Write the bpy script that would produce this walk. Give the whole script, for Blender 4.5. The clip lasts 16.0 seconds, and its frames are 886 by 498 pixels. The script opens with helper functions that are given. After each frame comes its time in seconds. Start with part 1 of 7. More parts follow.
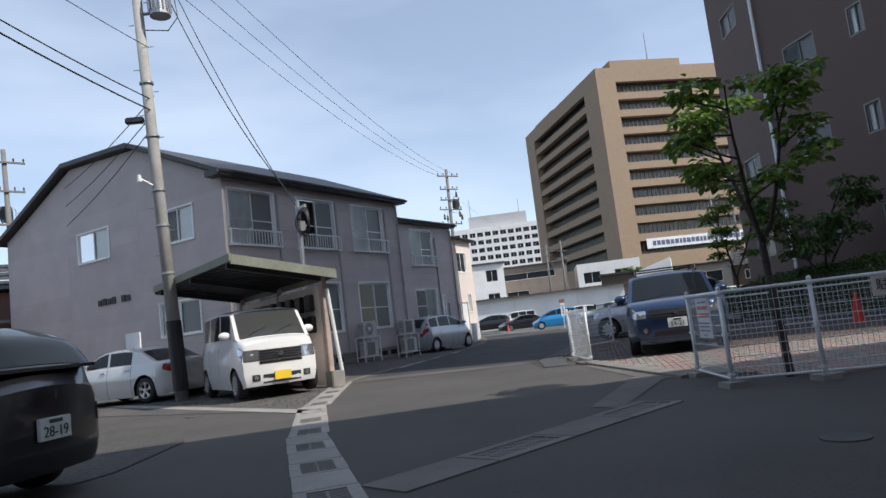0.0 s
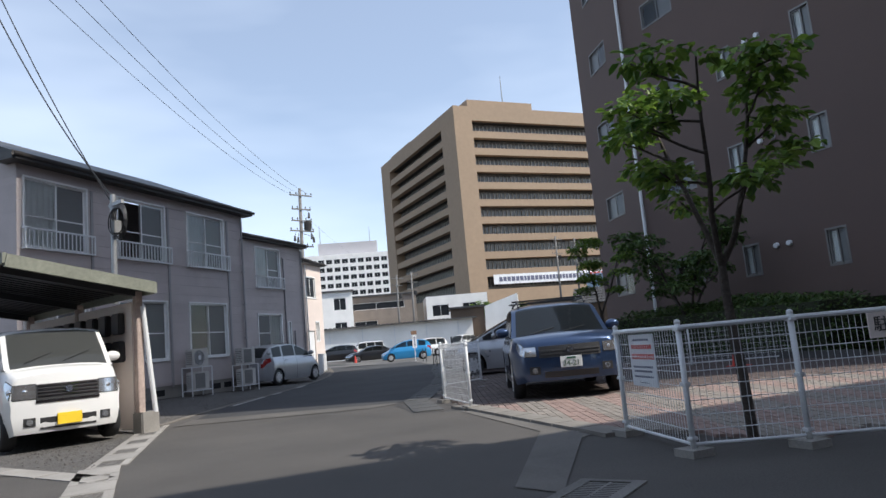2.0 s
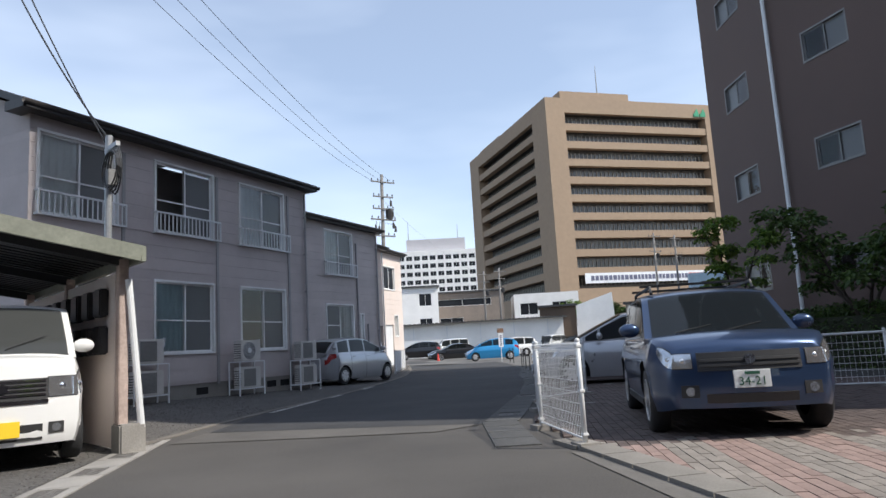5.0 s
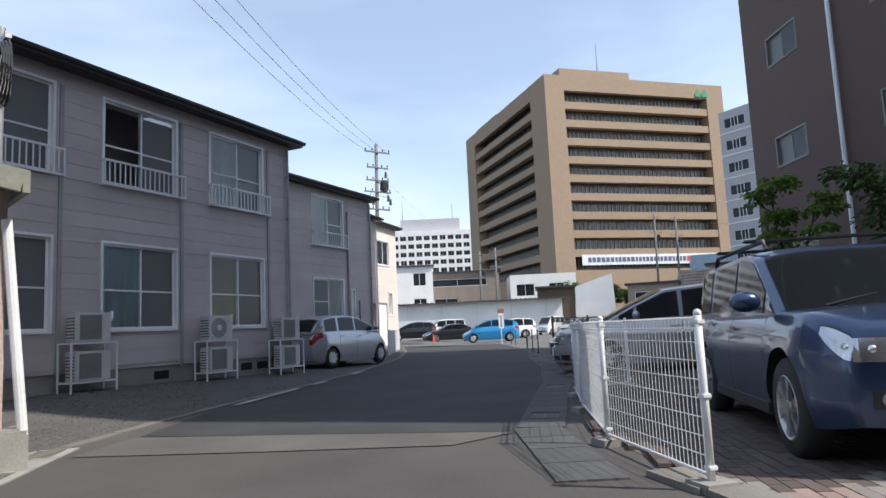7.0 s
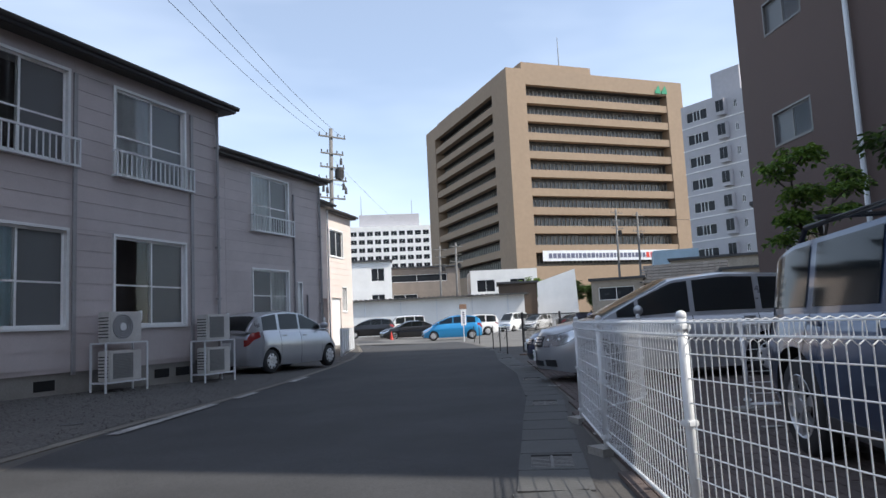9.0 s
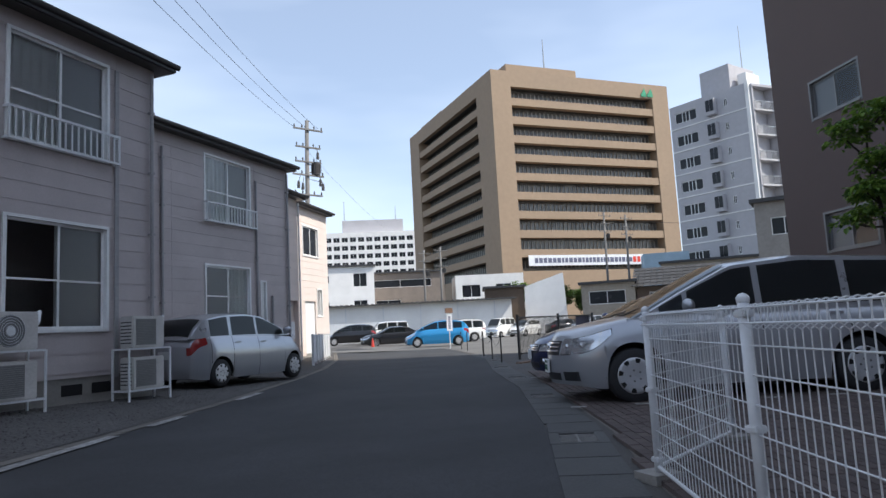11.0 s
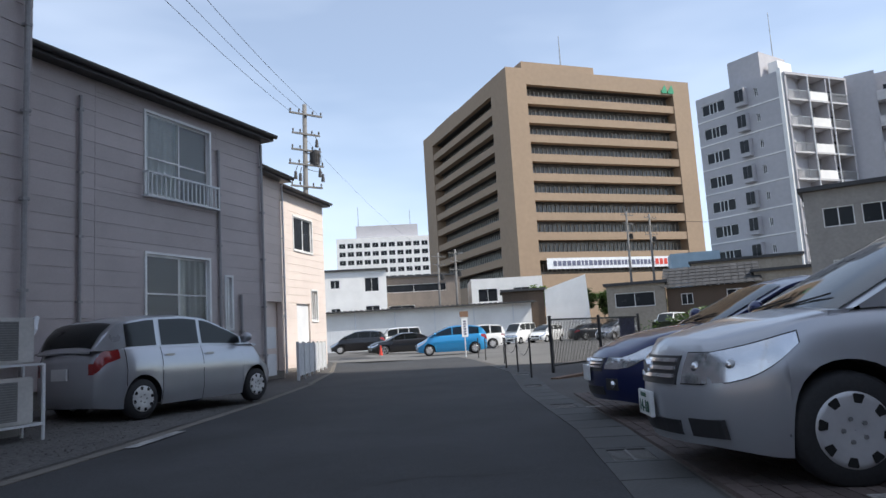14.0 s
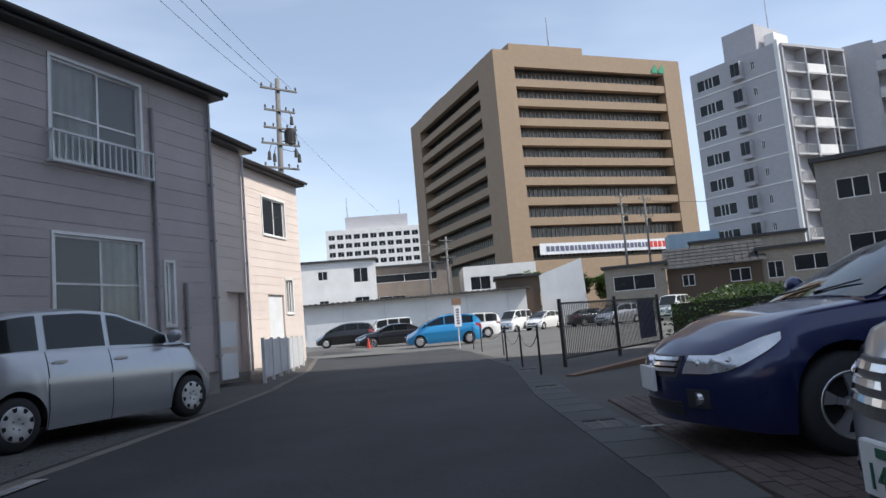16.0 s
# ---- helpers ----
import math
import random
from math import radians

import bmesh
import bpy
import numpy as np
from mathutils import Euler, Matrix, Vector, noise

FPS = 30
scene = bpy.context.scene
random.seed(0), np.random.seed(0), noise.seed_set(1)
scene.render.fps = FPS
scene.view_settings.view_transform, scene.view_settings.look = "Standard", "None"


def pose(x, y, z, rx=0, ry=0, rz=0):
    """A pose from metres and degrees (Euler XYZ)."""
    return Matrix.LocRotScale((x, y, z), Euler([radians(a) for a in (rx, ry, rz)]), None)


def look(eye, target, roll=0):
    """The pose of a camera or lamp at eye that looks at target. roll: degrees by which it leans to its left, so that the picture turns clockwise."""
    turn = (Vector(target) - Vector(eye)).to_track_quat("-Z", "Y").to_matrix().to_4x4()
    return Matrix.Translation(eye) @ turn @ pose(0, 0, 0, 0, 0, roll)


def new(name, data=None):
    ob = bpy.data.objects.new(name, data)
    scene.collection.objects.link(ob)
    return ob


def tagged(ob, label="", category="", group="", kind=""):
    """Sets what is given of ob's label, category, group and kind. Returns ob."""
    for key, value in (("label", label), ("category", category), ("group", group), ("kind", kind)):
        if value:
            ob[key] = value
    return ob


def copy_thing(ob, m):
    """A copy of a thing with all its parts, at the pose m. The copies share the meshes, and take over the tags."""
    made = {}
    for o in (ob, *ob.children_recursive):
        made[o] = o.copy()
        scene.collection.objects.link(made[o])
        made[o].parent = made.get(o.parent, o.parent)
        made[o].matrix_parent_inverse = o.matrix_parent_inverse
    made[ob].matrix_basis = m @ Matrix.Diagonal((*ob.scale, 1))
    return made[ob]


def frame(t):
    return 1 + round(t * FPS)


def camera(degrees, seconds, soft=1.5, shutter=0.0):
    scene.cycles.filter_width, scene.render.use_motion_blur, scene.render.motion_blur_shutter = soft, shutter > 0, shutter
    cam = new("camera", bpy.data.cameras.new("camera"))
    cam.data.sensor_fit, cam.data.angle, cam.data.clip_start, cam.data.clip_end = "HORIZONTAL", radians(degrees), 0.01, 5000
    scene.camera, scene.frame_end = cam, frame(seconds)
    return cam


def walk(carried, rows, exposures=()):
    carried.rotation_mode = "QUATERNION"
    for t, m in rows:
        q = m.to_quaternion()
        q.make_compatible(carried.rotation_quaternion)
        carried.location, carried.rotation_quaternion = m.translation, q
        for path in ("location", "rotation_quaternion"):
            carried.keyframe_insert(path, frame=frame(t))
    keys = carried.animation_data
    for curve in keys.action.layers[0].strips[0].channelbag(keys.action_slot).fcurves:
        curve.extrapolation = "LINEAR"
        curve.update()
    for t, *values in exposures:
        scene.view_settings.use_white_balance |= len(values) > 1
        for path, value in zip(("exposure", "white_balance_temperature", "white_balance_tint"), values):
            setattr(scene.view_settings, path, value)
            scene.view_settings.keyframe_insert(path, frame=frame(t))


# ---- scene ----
cam = camera(65.6, 16.0)
METRES, EYE, TILT, LEAN, TURN = 22.0, 0.976, -0.5, 0.0, -11.0
ROWS = [
    (0.0, 0.0, 0.0, 0.0, 0.85, 7.19, 6.77),
    (0.5, -0.0046, 0.0291, 0.0012, 1.03, 7.96, 5.02),
    (1.0, -0.0081, 0.0573, 0.0032, -1.39, 8.37, 5.24),
    (1.5, -0.0076, 0.0838, 0.0041, -6.59, 8.03, 5.42),
    (2.0, -0.0065, 0.1095, 0.0048, -12.08, 8.34, 5.27),
    (2.5, -0.0007, 0.1347, 0.0044, -16.22, 9.29, 5.57),
    (3.0, 0.0073, 0.1607, 0.0049, -16.3, 10.17, 4.86),
    (3.5, 0.0126, 0.1876, 0.0059, -16.27, 10.01, 4.25),
    (4.0, 0.0187, 0.2184, 0.0061, -5.51, 10.16, 3.08),
    (6.5, 0.0246, 0.3794, 0.0072, -4.92, 7.49, 3.36),
    (7.0, 0.0245, 0.4115, 0.0066, -5.55, 7.18, 2.71),
    (7.5, 0.0255, 0.4443, 0.0069, -5.35, 7.08, 2.89),
    (8.0, 0.0292, 0.4755, 0.0063, -6.54, 6.52, 2.62),
    (8.5, 0.0336, 0.5036, 0.0073, -6.74, 6.22, 3.13),
    (9.0, 0.0379, 0.536, 0.0097, -8.95, 6.72, 2.83),
    (11.5, 0.0627, 0.698, 0.0074, -10.29, 7.22, 3.09),
    (12.0, 0.0673, 0.7308, 0.0078, -10.18, 6.13, 2.65),
    (12.5, 0.0734, 0.7618, 0.0085, -9.93, 7.95, 3.19),
    (13.0, 0.0817, 0.7949, 0.008, -6.93, 7.4, 3.66),
    (13.5, 0.0897, 0.8273, 0.0093, -9.15, 8.43, 3.98),
    (14.0, 0.0972, 0.8594, 0.0088, -8.89, 7.8, 3.47),
    (14.5, 0.1044, 0.891, 0.0084, -11.25, 7.84, 4.62),
    (15.0, 0.1105, 0.9235, 0.0092, -11.83, 7.37, 4.54),
    (15.5, 0.1158, 0.955, 0.0103, -10.98, 7.32, 4.38),
    (16.0, 0.1213, 0.9869, 0.0105, -9.44, 6.91, 5.05),
]
walk(cam, [(t, pose(0, 0, EYE, TILT, LEAN, TURN) @ pose(METRES * x, METRES * y, METRES * z, 90 + pitch, roll, yaw)) for t, x, y, z, yaw, pitch, roll in ROWS],
     [(0.0, -0.12), (1.0, -0.02), (2.0, 0.05), (4.0, 0.05), (6.5, 0.15), (8.0, 0.18), (12.0, 0.12), (14.5, 0.02), (16.0, -0.08)])

# ---- light: a high sun behind on the right, a pale blue sky with thin cloud ----
SUN_DIR = Vector((0.8, -0.6, 1.12)).normalized()
world = bpy.data.worlds.new("world")
scene.world = world
world.use_nodes = True
wn, wl = world.node_tree.nodes, world.node_tree.links
sky = wn.new("ShaderNodeTexSky")
sky.sky_type, sky.sun_disc = "NISHITA", False
sky.sun_elevation = math.asin(SUN_DIR.z)
sky.sun_rotation = math.atan2(SUN_DIR.x, SUN_DIR.y)
sky.dust_density, sky.air_density, sky.ozone_density = 0.8, 1.0, 2.0
wco = wn.new("ShaderNodeTexCoord")
wmap = wn.new("ShaderNodeMapping")
wmap.inputs["Scale"].default_value = (1.2, 1.6, 5.0)
wmap.inputs["Rotation"].default_value = (0.25, 0.1, 0.4)
wno = wn.new("ShaderNodeTexNoise")
wno.inputs["Scale"].default_value, wno.inputs["Detail"].default_value, wno.inputs["Roughness"].default_value = 1.1, 4.0, 0.5
wra = wn.new("ShaderNodeMapRange")
wra.inputs["From Min"].default_value, wra.inputs["From Max"].default_value = 0.42, 0.85
wra.inputs["To Min"].default_value, wra.inputs["To Max"].default_value = 0.22, 0.66
wmix = wn.new("ShaderNodeMix")
wmix.data_type = "RGBA"
wmix.inputs["B"].default_value = (6.7, 7.5, 8.8, 1)
wl.new(wco.outputs["Generated"], wmap.inputs["Vector"])
wl.new(wmap.outputs["Vector"], wno.inputs["Vector"])
wl.new(wno.outputs["Fac"], wra.inputs["Value"])
wl.new(wra.outputs["Result"], wmix.inputs["Factor"])
wl.new(sky.outputs["Color"], wmix.inputs["A"])
wl.new(wmix.outputs["Result"], wn["Background"].inputs["Color"])
wn["Background"].inputs["Strength"].default_value = 0.17
sun = new("sun", bpy.data.lights.new("sun", "SUN"))
sun.data.energy, sun.data.angle, sun.data.color = 5.0, radians(0.55), (1.0, 0.95, 0.87)
sun.matrix_world = look(SUN_DIR * 100, (0, 0, 0))


# ---- materials ----
def mat(name, col, rough=0.7, metal=0.0, grain=30.0, var=0.12, stain=0.8, svar=0.15, bump=0.15, spec=0.5, piece=0.0, coat=0.0, depth=0.01):
    """A painted, mineral or metal surface: fine grain, larger stains, relief, and a shift from piece to piece."""
    m = bpy.data.materials.new(name)
    m.use_nodes = True
    n, l = m.node_tree.nodes, m.node_tree.links
    b = n["Principled BSDF"]
    b.inputs["Metallic"].default_value = metal
    b.inputs["Specular IOR Level"].default_value = spec
    b.inputs["Coat Weight"].default_value = coat
    b.inputs["Coat Roughness"].default_value = 0.03
    co = n.new("ShaderNodeTexCoord")
    g = n.new("ShaderNodeTexNoise")
    g.inputs["Scale"].default_value, g.inputs["Detail"].default_value = grain, 4.0
    s = n.new("ShaderNodeTexNoise")
    s.inputs["Scale"].default_value, s.inputs["Detail"].default_value, s.inputs["Roughness"].default_value = stain, 5.0, 0.6
    l.new(co.outputs["Object"], g.inputs["Vector"])
    l.new(co.outputs["Object"], s.inputs["Vector"])
    val = None
    for src, amp in ((g.outputs["Fac"], var), (s.outputs["Fac"], svar)):
        r = n.new("ShaderNodeMapRange")
        r.inputs["From Min"].default_value, r.inputs["From Max"].default_value = 0.25, 0.75
        r.inputs["To Min"].default_value, r.inputs["To Max"].default_value = 1 - amp, 1 + amp
        l.new(src, r.inputs["Value"])
        if val is None:
            val = r.outputs["Result"]
        else:
            k = n.new("ShaderNodeMath")
            k.operation = "MULTIPLY"
            l.new(val, k.inputs[0])
            l.new(r.outputs["Result"], k.inputs[1])
            val = k.outputs["Value"]
    if piece:
        oi = n.new("ShaderNodeObjectInfo")
        ge = n.new("ShaderNodeNewGeometry")
        ad = n.new("ShaderNodeMath")
        ad.operation = "ADD"
        l.new(oi.outputs["Random"], ad.inputs[0])
        l.new(ge.outputs["Random Per Island"], ad.inputs[1])
        fr = n.new("ShaderNodeMath")
        fr.operation = "FRACT"
        l.new(ad.outputs["Value"], fr.inputs[0])
        r = n.new("ShaderNodeMapRange")
        r.inputs["To Min"].default_value, r.inputs["To Max"].default_value = 1 - piece, 1 + piece
        l.new(fr.outputs["Value"], r.inputs["Value"])
        k = n.new("ShaderNodeMath")
        k.operation = "MULTIPLY"
        l.new(val, k.inputs[0])
        l.new(r.outputs["Result"], k.inputs[1])
        val = k.outputs["Value"]
    mul = n.new("ShaderNodeVectorMath")
    mul.operation = "SCALE"
    mul.inputs[0].default_value = col
    l.new(val, mul.inputs["Scale"])
    l.new(mul.outputs["Vector"], b.inputs["Base Color"])
    rr = n.new("ShaderNodeMapRange")
    rr.inputs["To Min"].default_value, rr.inputs["To Max"].default_value = max(0.0, rough - 0.08), min(1.0, rough + 0.08)
    l.new(s.outputs["Fac"], rr.inputs["Value"])
    l.new(rr.outputs["Result"], b.inputs["Roughness"])
    if bump:
        bp = n.new("ShaderNodeBump")
        bp.inputs["Strength"].default_value, bp.inputs["Distance"].default_value = bump, depth
        l.new(g.outputs["Fac"], bp.inputs["Height"])
        l.new(bp.outputs["Normal"], b.inputs["Normal"])
    return m


def glass_mat(name, tint, clear=0.5, rough=0.02, ior=1.5):
    """A window pane: a clear share and a dark tinted share under a mirror gloss."""
    m = bpy.data.materials.new(name)
    m.use_nodes = True
    n, l = m.node_tree.nodes, m.node_tree.links
    b = n["Principled BSDF"]
    b.inputs["Base Color"].default_value = (*tint, 1)
    b.inputs["Roughness"].default_value = rough
    b.inputs["IOR"].default_value = ior
    t = n.new("ShaderNodeBsdfTransparent")
    t.inputs["Color"].default_value = (0.97, 0.98, 0.975, 1)
    gl = n.new("ShaderNodeBsdfGlossy")
    gl.inputs["Roughness"].default_value = rough
    fr = n.new("ShaderNodeFresnel")
    fr.inputs["IOR"].default_value = ior
    m1, m2 = n.new("ShaderNodeMixShader"), n.new("ShaderNodeMixShader")
    l.new(fr.outputs["Fac"], m1.inputs["Fac"])
    l.new(t.outputs["BSDF"], m1.inputs[1])
    l.new(gl.outputs["BSDF"], m1.inputs[2])
    m2.inputs["Fac"].default_value = clear
    l.new(b.outputs["BSDF"], m2.inputs[1])
    l.new(m1.outputs["Shader"], m2.inputs[2])
    l.new(m2.outputs["Shader"], n["Material Output"].inputs["Surface"])
    return m


ASPHALT_OLD = mat("asphalt_old", (0.07, 0.064, 0.059), 0.9, grain=70, var=0.38, stain=0.45, svar=0.3, bump=0.5, depth=0.006)
ASPHALT_NEW = mat("asphalt_new", (0.037, 0.037, 0.039), 0.9, grain=70, var=0.4, stain=0.5, svar=0.5, bump=0.5, depth=0.006)
CONCRETE = mat("concrete", (0.27, 0.255, 0.235), 0.85, grain=40, var=0.12, stain=1.4, svar=0.22, bump=0.3, piece=0.08)
CONCRETE_DARK = mat("concrete_dark", (0.078, 0.077, 0.075), 0.88, grain=40, var=0.15, stain=1.2, svar=0.25, bump=0.3, piece=0.1)
GRAVEL = mat("gravel", (0.09, 0.084, 0.079), 0.95, grain=22, var=0.5, stain=0.8, svar=0.2, bump=1.0, depth=0.03, piece=0.25)
PAVER = mat("paver", (0.09, 0.068, 0.062), 0.9, grain=60, var=0.14, stain=0.5, svar=0.2, bump=0.4, piece=0.2)
PAVER_PINK = mat("paver_pink", (0.26, 0.185, 0.162), 0.9, grain=60, var=0.14, stain=0.6, svar=0.2, bump=0.4, piece=0.14)
PAVER_PALE = mat("paver_pale", (0.22, 0.195, 0.172), 0.9, grain=60, var=0.14, stain=0.6, svar=0.2, bump=0.4, piece=0.14)
# Lighter copy of the asphalt: sunlight on the far lot put into its colour.
ASPHALT_LOT = mat("asphalt_sunlit", (0.125, 0.12, 0.112), 0.92, grain=40, var=0.25, stain=0.25, svar=0.3, bump=0.4, depth=0.006)
JOINT = mat("joint", (0.13, 0.115, 0.1), 0.95, grain=50, var=0.3, bump=0.4)
GRATE = mat("grate_steel", (0.2, 0.19, 0.18), 0.65, metal=0.25, grain=60, var=0.2, bump=0.2)
DIRT = mat("bare_earth", (0.12, 0.09, 0.065), 0.95, grain=20, var=0.4, bump=0.8, depth=0.02)
LINE = mat("road_paint", (0.3, 0.29, 0.275), 0.85, grain=25, var=0.5, stain=2.0, svar=0.5)
FAN_GREY = mat("fan_grey", (0.2, 0.2, 0.2), 0.6, bump=0.0)
SIDING_GREY = mat("siding_grey", (0.495, 0.44, 0.43), 0.62, grain=60, var=0.07, stain=0.9, svar=0.12, bump=0.25, piece=0.05)
SIDING_CREAM = mat("siding_cream", (0.7, 0.605, 0.55), 0.65, grain=60, var=0.05, stain=0.7, svar=0.08, bump=0.2, piece=0.03)
ROOF = mat("roof_dark", (0.045, 0.045, 0.048), 0.5, grain=30, var=0.15, stain=1.0, svar=0.2)
SOFFIT = mat("soffit", (0.3, 0.29, 0.28), 0.7)
GUTTER = mat("gutter_dark", (0.05, 0.046, 0.045), 0.45, grain=20)
PIPE_GREY = mat("pipe_grey", (0.33, 0.32, 0.32), 0.5, grain=20)
ALU = mat("aluminium_frame", (0.8, 0.8, 0.79), 0.4, metal=0.05, grain=20, var=0.05, bump=0.0)
ALU_DARK = mat("aluminium_bronze", (0.2, 0.19, 0.185), 0.5, metal=0.4, grain=20, var=0.05, bump=0.0)
WHITE_MET = mat("white_painted_metal", (0.72, 0.73, 0.74), 0.4, grain=30, var=0.05, stain=2.0, svar=0.08, bump=0.03)
WHITE_WALL = mat("white_wall", (0.82, 0.81, 0.79), 0.8, grain=20, var=0.05, stain=0.4, svar=0.1)
BROWN_TILE = mat("brown_render", (0.115, 0.078, 0.068), 0.8, grain=45, var=0.1, stain=0.25, svar=0.1, bump=0.3)
TAN = mat("tan_cladding", (0.32, 0.23, 0.155), 0.75, grain=1.2, var=0.07, stain=0.08, svar=0.08, bump=0.05)
DARK = mat("inside_shade", (0.035, 0.035, 0.036), 0.9, bump=0.0)
ROOM = mat("room_inside", (0.22, 0.2, 0.18), 0.9, bump=0.0)
CURTAIN = mat("curtain_pale", (0.88, 0.92, 0.92), 0.9, grain=40, var=0.08, bump=0.1)
CURTAIN_BLUE = mat("curtain_blue", (0.66, 0.86, 0.92), 0.9, grain=40, var=0.08, bump=0.1)
PANE = glass_mat("window_pane", (0.05, 0.06, 0.065), 0.95)
PANE_FROST = glass_mat("screened_pane", (0.17, 0.175, 0.178), 0.3, 0.3)
PANE_FAR = mat("far_pane", (0.018, 0.02, 0.024), 0.25, bump=0.0, spec=0.25, grain=0.6, var=0.3)
GREY_APT = mat("grey_render", (0.44, 0.43, 0.45), 0.8, grain=2.0, var=0.06, stain=0.12, svar=0.1, bump=0.05)
WOOD_DARK = mat("weathered_wood", (0.1, 0.07, 0.05), 0.8, grain=12, var=0.25, bump=0.4)
TILE_ROOF = mat("roof_tile", (0.05, 0.05, 0.052), 0.85, grain=10, var=0.2, bump=0.3, piece=0.2)
BARK = mat("bark", (0.06, 0.047, 0.038), 0.9, grain=35, var=0.35, stain=4, svar=0.3, bump=0.8, depth=0.02)
POLE = mat("pole_concrete", (0.36, 0.35, 0.33), 0.8, grain=30, var=0.12, stain=2, svar=0.2, bump=0.2)
WIRE = mat("wire_black", (0.03, 0.03, 0.032), 0.5, bump=0.0)
STEEL = mat("galvanised_steel", (0.38, 0.39, 0.4), 0.45, metal=0.7, grain=25, var=0.15)
RUBBER = mat("rubber", (0.022, 0.022, 0.024), 0.75, grain=40, var=0.2, bump=0.2)
PLASTIC = mat("black_plastic", (0.03, 0.03, 0.032), 0.5, bump=0.02)
RED = mat("red_plastic", (0.65, 0.06, 0.04), 0.5)
SIGN_WHITE = mat("sign_white", (0.75, 0.77, 0.8), 0.5, grain=20, var=0.03)
INK = mat("sign_ink", (0.12, 0.13, 0.2), 0.6)
RUST = mat("rusty_steel", (0.2, 0.12, 0.08), 0.8, grain=25, var=0.3)
GREEN = mat("green_emblem", (0.03, 0.3, 0.16), 0.6)


def leaf_mat(name, a, b_):
    m = bpy.data.materials.new(name)
    m.use_nodes = True
    n, l = m.node_tree.nodes, m.node_tree.links
    b = n["Principled BSDF"]
    ge = n.new("ShaderNodeNewGeometry")
    ra = n.new("ShaderNodeValToRGB")
    ra.color_ramp.elements[0].color, ra.color_ramp.elements[1].color = (*a, 1), (*b_, 1)
    l.new(ge.outputs["Random Per Island"], ra.inputs["Fac"])
    l.new(ra.outputs["Color"], b.inputs["Base Color"])
    b.inputs["Roughness"].default_value = 0.5
    tr = n.new("ShaderNodeBsdfTranslucent")
    l.new(ra.outputs["Color"], tr.inputs["Color"])
    mx = n.new("ShaderNodeMixShader")
    mx.inputs["Fac"].default_value = 0.35
    l.new(b.outputs["BSDF"], mx.inputs[1])
    l.new(tr.outputs["BSDF"], mx.inputs[2])
    l.new(mx.outputs["Shader"], n["Material Output"].inputs["Surface"])
    return m


LEAF = leaf_mat("leaf", (0.05, 0.12, 0.02), (0.22, 0.33, 0.05))
LEAF_DARK = leaf_mat("leaf_dark", (0.028, 0.065, 0.016), (0.1, 0.16, 0.035))


# ---- mesh helpers ----
def box(bm, x0, y0, z0, x1, y1, z1, m=None):
    """An axis-aligned box, or one turned by the matrix m."""
    vs = [bm.verts.new((x, y, z)) for z in (z0, z1) for y in (y0, y1) for x in (x0, x1)]
    if m is not None:
        for v in vs:
            v.co = m @ v.co
    for f in ((0, 2, 3, 1), (4, 5, 7, 6), (0, 1, 5, 4), (2, 6, 7, 3), (0, 4, 6, 2), (1, 3, 7, 5)):
        bm.faces.new([vs[i] for i in f])
    return vs


def tube(bm, a, b, r0, r1=None, seg=8, caps=True):
    a, b = Vector(a), Vector(b)
    r1 = r0 if r1 is None else r1
    q = (b - a).to_track_quat("Z", "Y")
    rings = []
    for p, r in ((a, r0), (b, r1)):
        rings.append([bm.verts.new(p + q @ Vector((r * math.cos(2 * math.pi * i / seg), r * math.sin(2 * math.pi * i / seg), 0))) for i in range(seg)])
    for i in range(seg):
        bm.faces.new((rings[0][i], rings[0][(i + 1) % seg], rings[1][(i + 1) % seg], rings[1][i]))
    if caps:
        bm.faces.new(rings[0][::-1])
        bm.faces.new(rings[1])


def path_tube(bm, pts, r, seg=6):
    """A bent tube through all the points, in one piece."""
    pts = [Vector(p) for p in pts]
    rings = []
    for i, p in enumerate(pts):
        d = (pts[min(i + 1, len(pts) - 1)] - pts[max(i - 1, 0)]).normalized()
        q = d.to_track_quat("Z", "Y")
        rings.append([bm.verts.new(p + q @ Vector((r * math.cos(2 * math.pi * k / seg), r * math.sin(2 * math.pi * k / seg), 0))) for k in range(seg)])
    for a, b in zip(rings, rings[1:]):
        turn = min(range(seg), key=lambda o: (a[0].co - b[o].co).length)
        for k in range(seg):
            bm.faces.new((a[k], a[(k + 1) % seg], b[(k + 1 + turn) % seg], b[(k + turn) % seg]))
    bm.faces.new(rings[0][::-1])
    bm.faces.new(rings[-1])


def poly(bm, pts):
    return bm.faces.new([bm.verts.new(p) for p in pts])


def prism(bm, pts, z0, z1):
    """A flat shape of (x, y) points, pulled up from z0 to z1."""
    lo, hi = [bm.verts.new((x, y, z0)) for x, y in pts], [bm.verts.new((x, y, z1)) for x, y in pts]
    bm.faces.new(lo[::-1])
    bm.faces.new(hi)
    k = len(pts)
    for i in range(k):
        bm.faces.new((lo[i], lo[(i + 1) % k], hi[(i + 1) % k], hi[i]))


def link(name, bm, material, parent=None, smooth=False, bevel=0.0):
    me = bpy.data.meshes.new(name)
    if bevel:
        bmesh.ops.bevel(bm, geom=bm.edges[:], offset=bevel, segments=2, affect="EDGES", clamp_overlap=True)
    bmesh.ops.recalc_face_normals(bm, faces=bm.faces[:])
    bm.to_mesh(me)
    bm.free()
    me.materials.append(material)
    if smooth:
        me.shade_smooth()
    ob = new(name, me)
    if parent is not None:
        ob.parent = parent
    return ob


